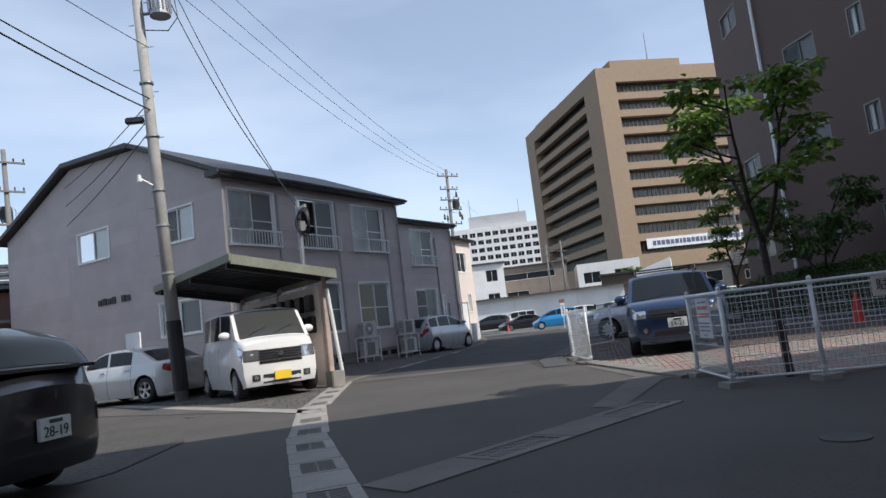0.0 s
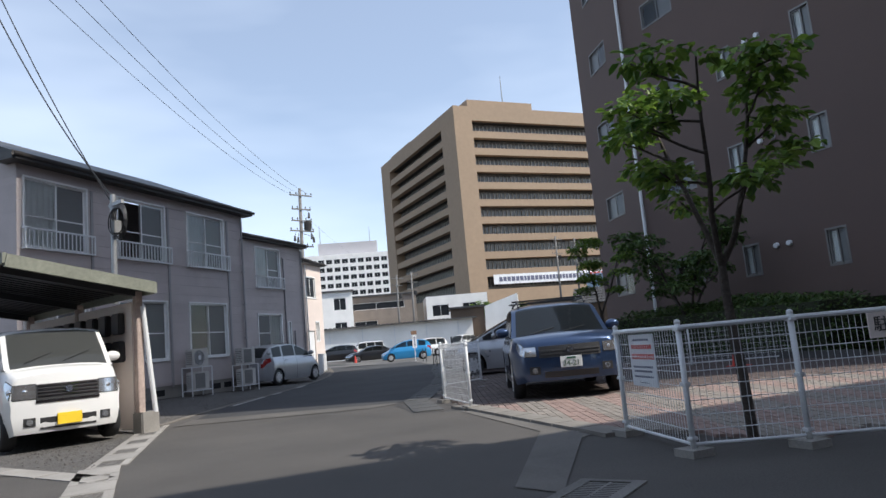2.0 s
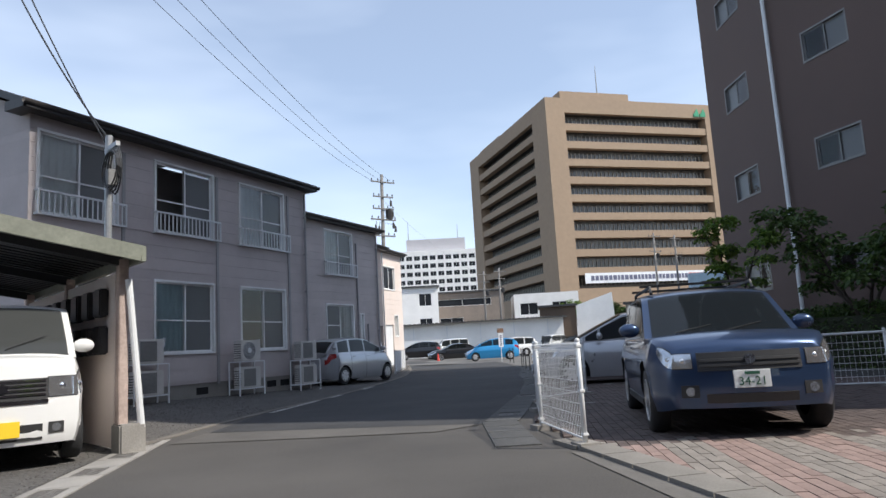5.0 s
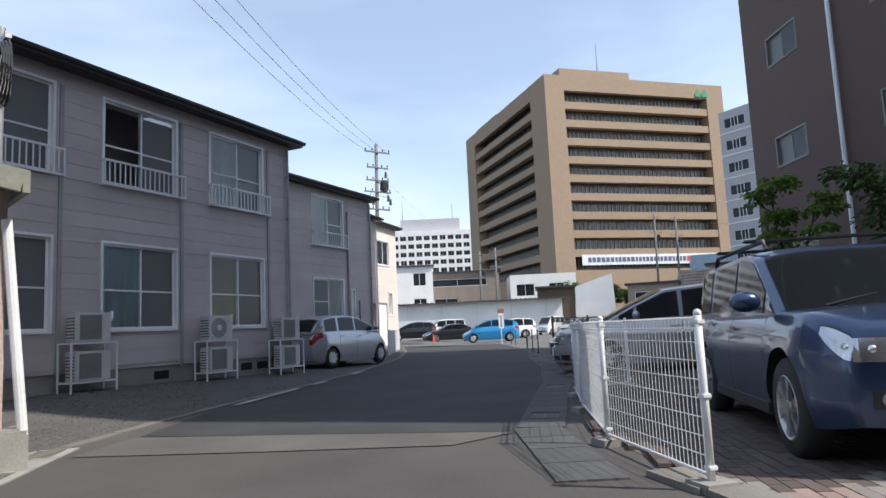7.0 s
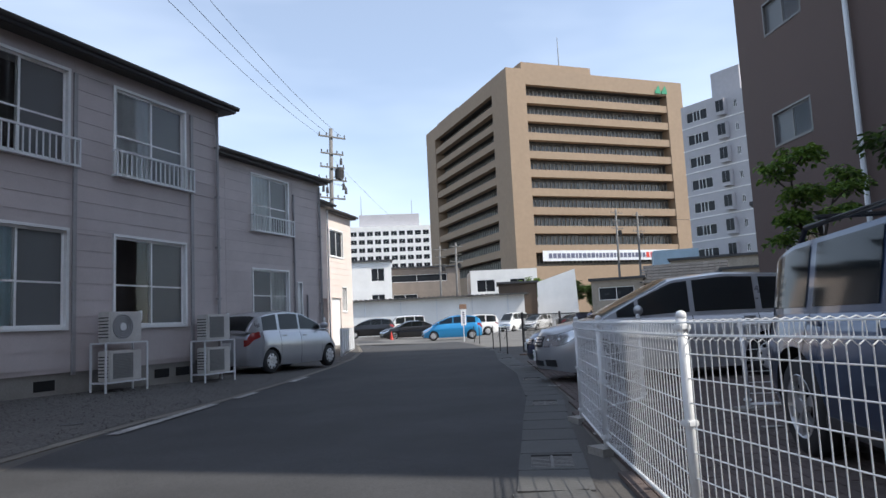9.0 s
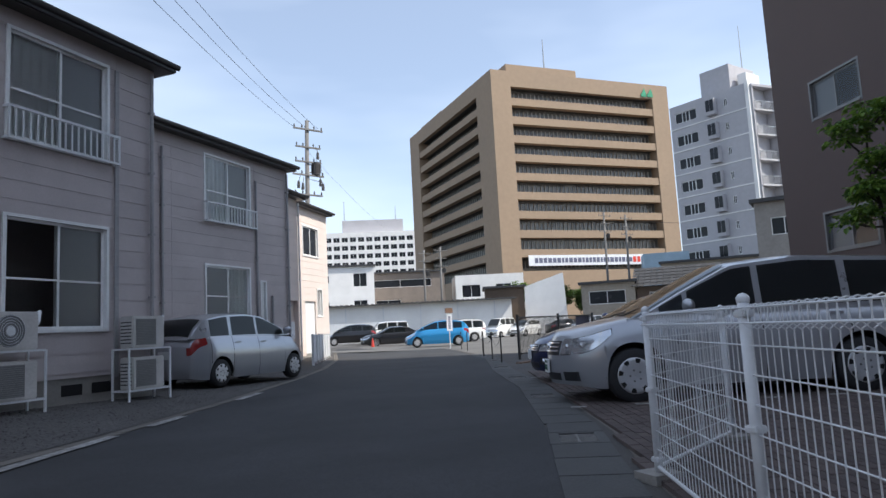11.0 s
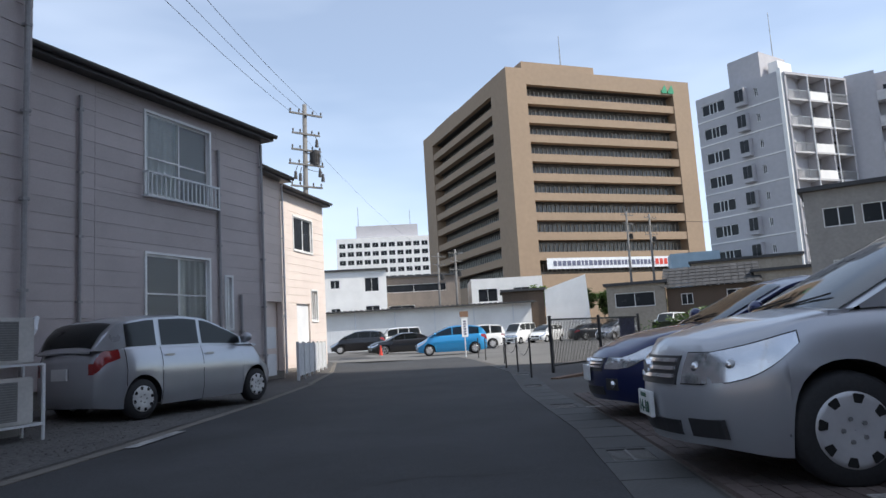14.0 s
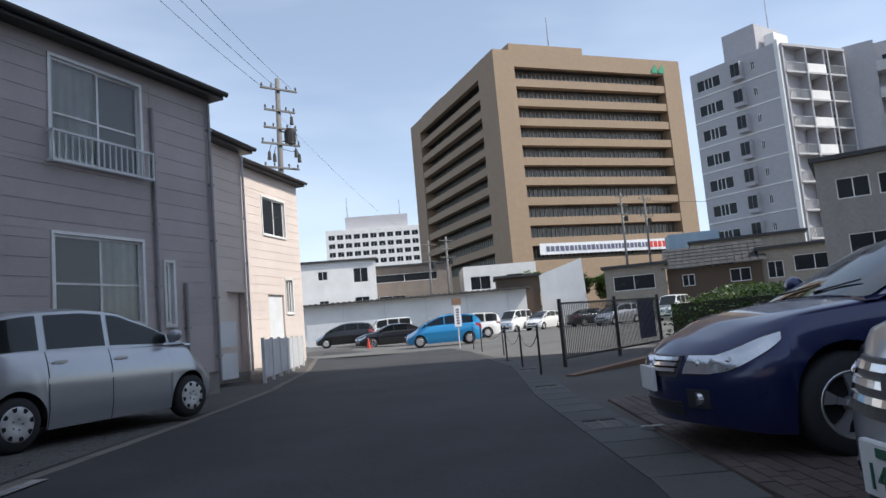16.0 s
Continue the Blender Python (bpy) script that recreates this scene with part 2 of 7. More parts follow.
def part(name, bm, material, parent, label="", smooth=False, bevel=0.0):
    ob = link(name, bm, material, parent, smooth, bevel)
    return tagged(ob, label) if label else ob


def thing(name, m, label, category, group="", kind=""):
    ob = new(name)
    ob.empty_display_size = 0.2
    ob.matrix_world = m
    return tagged(ob, label, category, group, kind)


def boxpart(name, dims, material, parent, label="", bevel=0.0, m=None):
    bm = bmesh.new()
    box(bm, *dims, m=m)
    return part(name, bm, material, parent, label, bevel=bevel)


def holed_wall(bm, x0, x1, z0, z1, holes, y0, y1):
    """A wall along x from y0 (outer) to y1, with openings (x0, x1, z0, z1) cut through it."""
    xs = sorted({x0, x1, *(h[0] for h in holes), *(h[1] for h in holes)})
    zs = sorted({z0, z1, *(h[2] for h in holes), *(h[3] for h in holes)})
    made = {}

    def v(x, y, z):
        k = (round(x, 4), round(y, 4), round(z, 4))
        if k not in made:
            made[k] = bm.verts.new(k)
        return made[k]
    for a, b in zip(xs, xs[1:]):
        for c, d in zip(zs, zs[1:]):
            mx, mz = (a + b) / 2, (c + d) / 2
            if any(h[0] < mx < h[1] and h[2] < mz < h[3] for h in holes):
                continue
            bm.faces.new((v(a, y0, c), v(b, y0, c), v(b, y0, d), v(a, y0, d)))
            bm.faces.new((v(a, y1, c), v(a, y1, d), v(b, y1, d), v(b, y1, c)))
    edges = [e for e in bm.edges if len(e.link_faces) == 1 and abs(e.verts[0].co.y - y0) < 1e-4 and abs(e.verts[1].co.y - y0) < 1e-4]
    for e in edges:
        p, q = e.verts[0].co, e.verts[1].co
        bm.faces.new((v(p.x, y0, p.z), v(q.x, y0, q.z), v(q.x, y1, q.z), v(p.x, y1, p.z)))


def boards(parent, x0, x1, z0, z1, holes, material, y, pitch=0.3, splits=(), name="siding_board", thick=0.014, gap=0.007):
    """Lapped siding boards on the outer face y of a wall, cut round its openings."""
    z = z0
    while z < z1 - 0.02:
        top = min(z + pitch, z1)
        cuts = sorted({x0, x1, *splits})
        for a, b in zip(cuts, cuts[1:]):
            zs = sorted({z, top, *(min(max(h[2], z), top) for h in holes if h[0] < b and h[1] > a), *(min(max(h[3], z), top) for h in holes if h[0] < b and h[1] > a)})
            for c, d in zip(zs, zs[1:]):
                if d - c < 0.012:
                    continue
                runs = [(a, b)]
                for h in holes:
                    if h[2] < (c + d) / 2 < h[3]:
                        runs = [r for p, q in runs for r in ((p, min(q, h[0])), (max(p, h[1]), q)) if r[1] - r[0] > 0.01]
                for p, q in runs:
                    bm = bmesh.new()
                    vs = box(bm, p + 0.002, y - thick, c + (gap if c == z else 0), q - 0.002, y - 0.001, d)
                    for k in vs[4:]:
                        if k.co.y < y - thick + 0.001:
                            k.co.y += thick * 0.45
                    part(name, bm, material, parent)
        z += pitch


def slider_window(parent, x0, x1, z0, z1, y, pane=PANE, curtain=None, frost=(), rail=False, mid=True, name="window", alu=ALU):
    """A two-leaf sliding window in an aluminium frame; y is the wall's outer face."""
    w = thing(name, Matrix(), "", "")
    w.parent = parent
    del_keys = [k for k in ("label", "category") if k in w]
    for k in del_keys:
        del w[k]
    bm = bmesh.new()
    f = 0.055
    box(bm, x0, y - 0.035, z0, x0 + f, y + 0.1, z1)
    box(bm, x1 - f, y - 0.035, z0, x1, y + 0.1, z1)
    box(bm, x0 + f, y - 0.035, z1 - f, x1 - f, y + 0.1, z1)
    box(bm, x0 + f, y - 0.05, z0, x1 - f, y + 0.1, z0 + f)
    part("frame", bm, alu, w)
    xm = (x0 + x1) / 2
    for i, (a, b, dy) in enumerate(((x0 + f, xm + 0.03, 0.012), (xm - 0.03, x1 - f, 0.045))):
        bm = bmesh.new()
        g = 0.045
        box(bm, a, y + dy, z0 + f, a + g, y + dy + 0.028, z1 - f)
        box(bm, b - g, y + dy, z0 + f, b, y + dy + 0.028, z1 - f)
        box(bm, a + g, y + dy, z1 - f - g, b - g, y + dy + 0.028, z1 - f)
        box(bm, a + g, y + dy, z0 + f, b - g, y + dy + 0.028, z0 + f + g)
        if mid:
            zm = z0 + (z1 - z0) * 0.45
            box(bm, a + g, y + dy, zm, b - g, y + dy + 0.028, zm + 0.035)
        part("sash", bm, alu, w)
        bm = bmesh.new()
        yy = y + dy + 0.013
        poly(bm, [(a + g, yy, z0 + f + g), (b - g, yy, z0 + f + g), (b - g, yy, z1 - f - g), (a + g, yy, z1 - f - g)])
        part("pane", bm, PANE_FROST if i in frost else pane, w).visible_shadow = False
    if curtain is not None:
        bm = bmesh.new()
        n = int((x1 - x0) / 0.03)
        lo = [bm.verts.new((x0 + (x1 - x0) * i / n, y + 0.096 + 0.013 * math.sin(i * 1.1) + 0.006 * math.sin(i * 2.7), z0)) for i in range(n + 1)]
        hi = [bm.verts.new((p.co.x, p.co.y, z1)) for p in lo]
        for i in range(n):
            bm.faces.new((lo[i], lo[i + 1], hi[i + 1], hi[i]))
        part("curtain", bm, curtain, w, smooth=True)
    if rail:
        bm = bmesh.new()
        h = 0.52
        a, b = x0 - 0.04, x1 + 0.12
        box(bm, a, y - 0.17, z0 + h - 0.04, b, y - 0.13, z0 + h)
        box(bm, a, y - 0.17, z0 - 0.02, b, y - 0.13, z0 + 0.02)
        for e in (a, b - 0.03):
            box(bm, e, y - 0.13, z0 + h - 0.04, e + 0.03, y - 0.016, z0 + h)
            box(bm, e, y - 0.13, z0 - 0.02, e + 0.03, y - 0.016, z0 + 0.02)
            box(bm, e, y - 0.165, z0, e + 0.03, y - 0.135, z0 + h)
        part("rail_frame", bm, WHITE_MET, w)
        k = int((b - a) / 0.125)
        for i in range(1, k):
            xx = a + (b - a) * i / k
            boxpart("baluster", (xx - 0.01, y - 0.162, z0 + 0.02, xx + 0.01, y - 0.138, z0 + h - 0.04), WHITE_MET, w)
    return w


# ---- ground ----
def smooth01(v):
    v = min(1.0, max(0.0, v))
    return v * v * (3 - 2 * v)


def rise(x, y):
    """The ground's height: level, but for the yard beside the grey houses, which climbs a little to their walls."""
    d1 = -(x - 0.23) * 0.924 + (y - 15.94) * 0.383
    d2 = (x + 0.38) * 0.85 + (y - 10.84) * 0.53
    return 0.2 * smooth01(min(d1 / 4.0, d2 / 7.0))


def draped(name, pts, material, lift, step=0.8, parent=None, thick=0.0):
    """A flat shape laid on the ground, lift metres above it, cut fine enough to follow it."""
    bm = bmesh.new()
    poly(bm, [(x, y, 0) for x, y in pts])
    xs, ys = [p[0] for p in pts], [p[1] for p in pts]
    for axis, lo, hi in ((0, min(xs), max(xs)), (1, min(ys), max(ys))):
        c = math.ceil(lo / step) * step
        while c < hi:
            no = Vector((1, 0, 0)) if axis == 0 else Vector((0, 1, 0))
            bmesh.ops.bisect_plane(bm, geom=bm.verts[:] + bm.edges[:] + bm.faces[:], plane_co=no * c, plane_no=no)
            c += step
    for v in bm.verts:
        v.co.z = rise(v.co.x, v.co.y) + lift
    if thick:
        r = bmesh.ops.extrude_face_region(bm, geom=bm.faces[:])
        for v in r["geom"]:
            if isinstance(v, bmesh.types.BMVert):
                v.co.z -= thick
    ob = link(name, bm, material, parent)
    return ob


def axis_steps():
    near = [i * 1.0 for i in range(-30, 91)]
    return [-3000, -800, -300, -120, -60] + near + [120, 200, 350, 800, 3000]


bm = bmesh.new()
gx = [v - 0.0 for v in [-3000, -800, -300, -120, -60] + [i * 1.0 for i in range(-30, 46)] + [60, 90, 150, 300, 800, 3000]]
gy = axis_steps()
grid = [[bm.verts.new((x, y, rise(x, y))) for x in gx] for y in gy]
for j in range(len(gy) - 1):
    for i in range(len(gx) - 1):
        bm.faces.new((grid[j][i], grid[j][i + 1], grid[j + 1][i + 1], grid[j + 1][i]))
ground = tagged(link("ground", bm, ASPHALT_OLD), "worn grey asphalt ground of street and car parks", "ground", kind="structure")

LEFT_EDGE = [(-0.43, 10.9), (0.2, 16.0), (1.05, 18.3), (2.25, 21.0), (3.4, 23.2), (4.75, 26.2), (6.9, 31.5), (8.3, 35.4), (10.2, 42.0), (11.9, 50.0), (13.6, 57.0)]
RIGHT_EDGE = [(4.3, 13.1), (4.9, 15.3), (6.45, 18.3), (7.35, 20.0), (9.3, 24.3), (11.0, 28.9), (13.4, 34.5), (14.6, 38.5), (16.6, 44.5), (17.9, 50.0), (19.5, 57.0)]
road = draped("road", [(1.2, 17.35), (2.72, 16.5), (4.9, 15.3)] + RIGHT_EDGE[2:] + LEFT_EDGE[:2:-1], ASPHALT_NEW, 0.006)
tagged(road, "darker resurfaced asphalt lane", "road", kind="structure")
CONCRETE_MID = mat("concrete_mid", (0.095, 0.088, 0.08), 0.88, grain=50, var=0.15, stain=0.9, svar=0.25, bump=0.3)
patch = draped("concrete_band", [(0.75, 16.2), (2.4, 15.5), (4.1, 14.85), (4.9, 15.25), (2.72, 16.46), (1.15, 17.3)], CONCRETE_MID, 0.009)
tagged(patch, "pale concrete band across the asphalt", "pavement", kind="structure")
yard = draped("gravel_yard", [(-0.43, 11.05), (0.12, 16.0), (0.95, 18.35), (2.12, 21.1), (3.25, 23.3), (4.6, 26.3), (6.75, 31.6), (8.15, 35.5), (7.5, 40), (3, 34), (-6, 25.5), (-14, 26), (-8.5, 20.5)], GRAVEL, 0.008)
tagged(yard, "grey gravel yard beside the houses", "gravel", kind="structure")

# The paler colour stands in for sun beyond the shaded lane.
lot = draped("far_car_park", [(11.9, 50.0), (17.9, 50.0), (16.6, 44.5), (14.9, 38.5), (17.5, 36.0), (60, 45), (60, 84), (39, 84), (15.5, 92), (8, 92), (11, 60)], ASPHALT_LOT, 0.0075, 4.0)
tagged(lot, "grey asphalt of the far car park, lightened to look sunlit", "ground", kind="structure")

# ---- grey two-storey apartment house: local x along its front, y into it ----
HOUSE_ANG = 48.0


def house_frame(ang, d):
    a = radians(ang)
    return Matrix.Translation((-math.sin(a) * d, math.cos(a) * d, 0)) @ Matrix.Rotation(a, 4, "Z")


def eave_roof(parent, x0, x1, y0, y1, z, fascia=0.2):
    bm = bmesh.new()
    box(bm, x0, y0, z, x1, y1, z + fascia)
    part("eave", bm, GUTTER, parent)
    bm = bmesh.new()
    for i in range(12):
        a0, a1 = math.pi * (i / 12), math.pi * ((i + 1) / 12)
        poly(bm, [(x0 - 0.03, y0 - 0.06 - 0.06 * math.cos(a0), z + 0.14 - 0.09 * math.sin(a0)), (x1 + 0.03, y0 - 0.06 - 0.06 * math.cos(a0), z + 0.14 - 0.09 * math.sin(a0)),
                  (x1 + 0.03, y0 - 0.06 - 0.06 * math.cos(a1), z + 0.14 - 0.09 * math.sin(a1)), (x0 - 0.03, y0 - 0.06 - 0.06 * math.cos(a1), z + 0.14 - 0.09 * math.sin(a1))])
    part("gutter", bm, GUTTER, parent)


def downpipe(parent, x, y, z0, z1, material=PIPE_GREY, r=0.035):
    bm = bmesh.new()
    tube(bm, (x, y, z0), (x, y, z1), r, r, 10)
    z = z0 + 0.5
    while z < z1:
        box(bm, x - r - 0.012, y - r - 0.006, z, x + r + 0.012, y + r + 0.03, z + 0.04)
        z += 1.2
    return part("downpipe", bm, material, parent, smooth=False)


FA = house_frame(HOUSE_ANG, 16.26)
house_a = thing("apartment_house", FA, "two-storey grey sided apartment house with dark eaves", "house")
XA0, XA1, ZTOP = 14.35, 23.6, 6.45
up = [(14.5, 16.5), (17.52, 19.52), (20.5, 22.5)]
holes = [(a, b, 4.3, 6.15) for a, b in up] + [(a, b, 1.3, 3.15) for a, b in up]
bm = bmesh.new()
holed_wall(bm, XA0, XA1, 0.55, ZTOP, holes, 0, 0.16)
part("front_wall", bm, SIDING_GREY, house_a)
# gable end: local plane x = XA0, with y running back
gab = [(3.0, 1.35, 4.72, 5.9), (7.75, 5.8, 4.8, 5.95), (3.35, 1.3, 1.75, 2.9)]
gholes = [(-a, -b, c, d) for a, b, c, d in gab]
gf = thing("gable", Matrix.Translation((XA0, 0, 0)) @ Matrix.Rotation(radians(-90), 4, "Z"), "", "")
gf.parent = house_a
DEPTH = 12.6
bm = bmesh.new()
holed_wall(bm, -DEPTH, -0.001, 0.55, 6.45, gholes, 0, 0.16)
part("side_wall", bm, SIDING_GREY, gf)
bm = bmesh.new()
for yy in (0.0, 0.16):
    poly(bm, [(-DEPTH, yy, 6.45), (0, yy, 6.5), (-4.2, yy, 8.3), (-8.0, yy, 8.45)])
part("gable_wall", bm, SIDING_GREY, gf)
boards(gf, -DEPTH, 0, 0.62, 6.5, gholes, SIDING_GREY, 0, 0.455, (-4.2, -8.4), thick=0.006, gap=0.002)
bm = bmesh.new()
for (p, q) in (((0.35, 6.42), (-4.2, 8.34)), ((-4.2, 8.34), (-8.1, 8.5)), ((-8.1, 8.5), (-12.95, 6.35))):
    vs = []
    for yy in (-0.3, 9.5):
        for pt in (p, q):
            vs.append((pt[0], yy, pt[1]))
    lo = [bm.verts.new(v) for v in vs]
    hi = [bm.verts.new((v[0], v[1], v[2] + 0.16)) for v in vs]
    for f in ((0, 1, 3, 2),):
        bm.faces.new([lo[i] for i in f])
        bm.faces.new([hi[i] for i in f])
    for i, j in ((0, 1), (1, 3), (3, 2), (2, 0)):
        bm.faces.new((lo[i], lo[j], hi[j], hi[i]))
part("roof", bm, ROOF, gf)
for (a, b, c, d) in gholes:
    slider_window(gf, a, b, c, d, 0, curtain=CURTAIN if c < 4 else None, frost=(1,), mid=False)
bm = bmesh.new()
box(bm, XA0 + 0.2, 0.9, 0.3, XA1 - 0.2, 12.5, 6.3)
part("interior", bm, ROOM, house_a)
bm = bmesh.new()
box(bm, XA1 - 0.16, 0.16, 0.55, XA1, 12.5, 6.45)
part("end_wall", bm, SIDING_GREY, house_a)
bm = bmesh.new()
box(bm, XA0 + 0.03, 0.03, -0.2, XA1 - 0.03, 12.5, 0.55)
part("foundation", bm, CONCRETE, house_a)
eave_roof(house_a, XA0 - 0.35, XA1 + 0.28, -0.3, 0.3, 6.42)
battens = (16.62, 19.62, 22.66)
boards(house_a, XA0, XA1, 0.62, ZTOP, holes, SIDING_GREY, 0, 0.305, (16.62, 19.62, 22.66))
for x in battens:
    boxpart("batten", (x - 0.04, -0.05, 0.5, x + 0.04, -0.015, 6.1), PIPE_GREY, house_a)
downpipe(house_a, XA1 - 0.12, -0.07, 0.2, 6.3)
for i, (a, b, c, d) in enumerate(holes):
    slider_window(house_a, a, b, c, d, 0, curtain=(CURTAIN_BLUE if i == 4 else CURTAIN if i in (0, 2, 3) else None), frost=(1,), rail=c > 4)

FB = house_frame(47.0, 19.13)
house_b = thing("apartment_house", FB, "grey sided second house set back from the first", "house")
holes_b = [(27.58, 29.56, 4.24, 6.1), (27.58, 29.5, 1.5, 3.1), (29.95, 30.25, 1.45, 2.75)]
bm = bmesh.new()
holed_wall(bm, 21.5, 31.45, 0.5, 6.35, holes_b, 0, 0.16)
part("front_wall", bm, SIDING_GREY, house_b)
boards(house_b, 21.5, 31.45, 0.5, 6.35, holes_b, SIDING_GREY, 0, 0.305, (26.4, 29.75))
boxpart("interior", (21.7, 0.9, 0.2, 31.2, 10, 6.2), ROOM, house_b)
boxpart("end_wall", (31.29, 0.16, 0.5, 31.45, 10, 6.4), SIDING_GREY, house_b)
boxpart("foundation", (21.5, 0.03, -0.2, 31.42, 10, 0.5), CONCRETE, house_b)
eave_roof(house_b, 21.0, 31.6, -0.3, 10.2, 6.32)
slider_window(house_b, *holes_b[0], 0, curtain=CURTAIN, frost=(1,), rail=True)
slider_window(house_b, *holes_b[1], 0, curtain=CURTAIN, frost=(0,), mid=True)
slider_window(house_b, *holes_b[2], 0, mid=False)
downpipe(house_b, 29.78, -0.05, 0.5, 5.7)
downpipe(house_b, 31.35, -0.07, 0.3, 6.2)
downpipe(house_b, 26.05, -0.05, 0.3, 5.9)
downpipe(house_b, 30.5, -0.05, 0.9, 2.3)

# ---- cream houses further on ----
FC = Matrix.Translation((8.35, 39.6, 0)) @ Matrix.Rotation(radians(55), 4, "Z")
house_c = thing("cream_house", FC, "narrow cream sided house with dark eaves", "house")
bm = bmesh.new()
holed_wall(bm, -6, 0, 0.3, 6.1, [(-0.95, -0.1, 0.3, 2.35)], 0, 0.16)
part("front_wall", bm, SIDING_CREAM, house_c)
boxpart("body", (-6, 0.17, 0, 0, 8, 6.1), SIDING_CREAM, house_c)
boards(house_c, -6, 0, 0.3, 6.1, [(-0.95, -0.1, 0.3, 2.35)], SIDING_CREAM, 0, 0.29)
eave_roof(house_c, -6.2, 0.18, -0.3, 8, 6.1)
boxpart("foundation", (-6, 0.02, -0.2, 0, 1, 0.3), CONCRETE, house_c)
downpipe(house_c, -0.03, -0.08, 0.2, 6.0, WHITE_MET)
FD = Matrix.Translation((10.95, 46.7, 0)) @ Matrix.Rotation(radians(55), 4, "Z")
house_d = thing("cream_house", FD, "cream sided house with a shuttered doorway", "house")
hd = [(-2.75, -1.05, 4.6, 6.0), (-2.6, -1.5, 0.2, 2.6), (-1.35, -0.75, 1.9, 3.2)]
bm = bmesh.new()
holed_wall(bm, -7.5, 0, 0.3, 6.75, hd, 0, 0.16)
part("front_wall", bm, SIDING_CREAM, house_d)
boxpart("body", (-7.5, 0.6, 0, 0, 9, 6.7), SIDING_CREAM, house_d)
boxpart("end_wall", (-0.16, 0.17, 0.3, 0, 0.6, 6.7), SIDING_CREAM, house_d)
boards(house_d, -7.5, 0, 0.3, 6.75, hd, SIDING_CREAM, 0, 0.29)
eave_roof(house_d, -7.7, 0.2, -0.28, 9, 6.75)
slider_window(house_d, *hd[0], 0, mid=False, pane=PANE_FAR)
slider_window(house_d, *hd[2], 0, mid=False)
boxpart("shutter", (-2.6, 0.06, 0.2, -1.5, 0.1, 2.6), WHITE_MET, house_d)
boxpart("foundation", (-7.5, 0.02, -0.2, 0, 1, 0.3), CONCRETE, house_d)

# ---- brown apartment block ----
block = thing("apartment_block", Matrix(), "tall brown rendered apartment block in shade", "apartment block")
BH = 36.0
FLOORS = [2.3 + 3.2 * k for k in range(10)]
main = thing("main_face", Matrix.Translation((17.6, 22.5, 0)) @ Matrix.Rotation(radians(-90), 4, "Z"), "", "")
main.parent = block
mh = []
for k, z in enumerate(FLOORS):
    mh += [(1.1, 2.7, z, z + 0.95), (4.2, 4.85, z - 0.05, z + 0.95), (7.1, 7.75, z - 0.1, z + 0.95), (11.4, 12.6, z, z + 0.95)]
bm = bmesh.new()
holed_wall(bm, 0, 16.0, -0.1, BH, mh, 0, 0.2)
part("wall", bm, BROWN_TILE, main)
for h in mh:
    slider_window(main, *h, 0.03, mid=False, alu=ALU_DARK, curtain=CURTAIN if h[0] > 4 else None, frost=(1,))
for k, z in enumerate(FLOORS):
    for x in (5.5, 5.95, 9.6):
        bm = bmesh.new()
        tube(bm, (x, -0.09, z + 0.75), (x, 0.0, z + 0.75), 0.075, 0.085, 12)
        part("vent_cap", bm, WHITE_MET, main)
side = thing("side_face", Matrix.Translation((17.6, 22.5, 0)) @ Matrix.Rotation(radians(75.7), 4, "Z"), "", "")
side.parent = block
sh = [(1.75, 3.45, z + 0.03, z + 1.0) for z in FLOORS]
bm = bmesh.new()
holed_wall(bm, 0, 4.85, -0.1, BH, sh, 0, 0.2)
# its outer face looks towards the lane, so local y runs into the block
side.matrix_basis = Matrix.Translation((17.6, 22.5, 0)) @ Matrix.Rotation(radians(75.7), 4, "Z") @ Matrix.Diagonal((1, -1, 1, 1))
part("wall", bm, BROWN_TILE, side)
for h in sh:
    slider_window(side, *h, 0.03, mid=False, alu=ALU_DARK, frost=(1,))
bm = bmesh.new()
prism(bm, [(18.4, 6.5), (18.4, 22.3), (19.5, 26.9), (34, 24), (34, 6.5)], -0.1, BH)
part("core", bm, BROWN_TILE, block)
bm = bmesh.new()
prism(bm, [(17.62, 6.5), (17.62, 6.7), (18.5, 6.7), (18.5, 6.5)], -0.1, BH)
prism(bm, [(18.83, 27.15), (18.9, 26.9), (19.5, 26.6), (19.5, 27.0)], -0.1, BH)
part("return_wall", bm, BROWN_TILE, block)
bm = bmesh.new()
tube(bm, (17.5, 22.55, 0.1), (17.5, 22.55, BH), 0.06, 0.06, 12)
part("downpipe", bm, WHITE_MET, block, "pale downpipe")

# ---- office tower ----
MULLION = mat("mullion_grey", (0.3, 0.29, 0.27), 0.6, grain=4, var=0.08)
TOWER_GLASS = mat("tower_glass", (0.13, 0.13, 0.125), 0.12, grain=0.9, var=0.45, stain=0.2, svar=0.3, bump=0.0)
tower = thing("office_tower", Matrix(), "tan office tower with ribbon windows and a banner", "office building")
TX0, TX1, TY0, TY1, TH = 65.6, 110.7, 137.5, 190.0, 54.2
PX0, PX1 = 70.1, 106.3
boxpart("corner_pier", (TX0, TY0, 0, PX0, 145.2, TH), TAN, tower)
boxpart("corner_pier", (PX1, TY0, 0, TX1, TY1, TH), TAN, tower)
boxpart("corner_pier", (TX0, 183.0, 0, PX0, TY1, TH), TAN, tower)
boxpart("parapet", (PX0, TY0, 50.85, PX1, TY0 + 1, TH), TAN, tower)
boxpart("parapet", (TX0, 145.2, 50.7, TX0 + 1, 183.0, TH), TAN, tower)
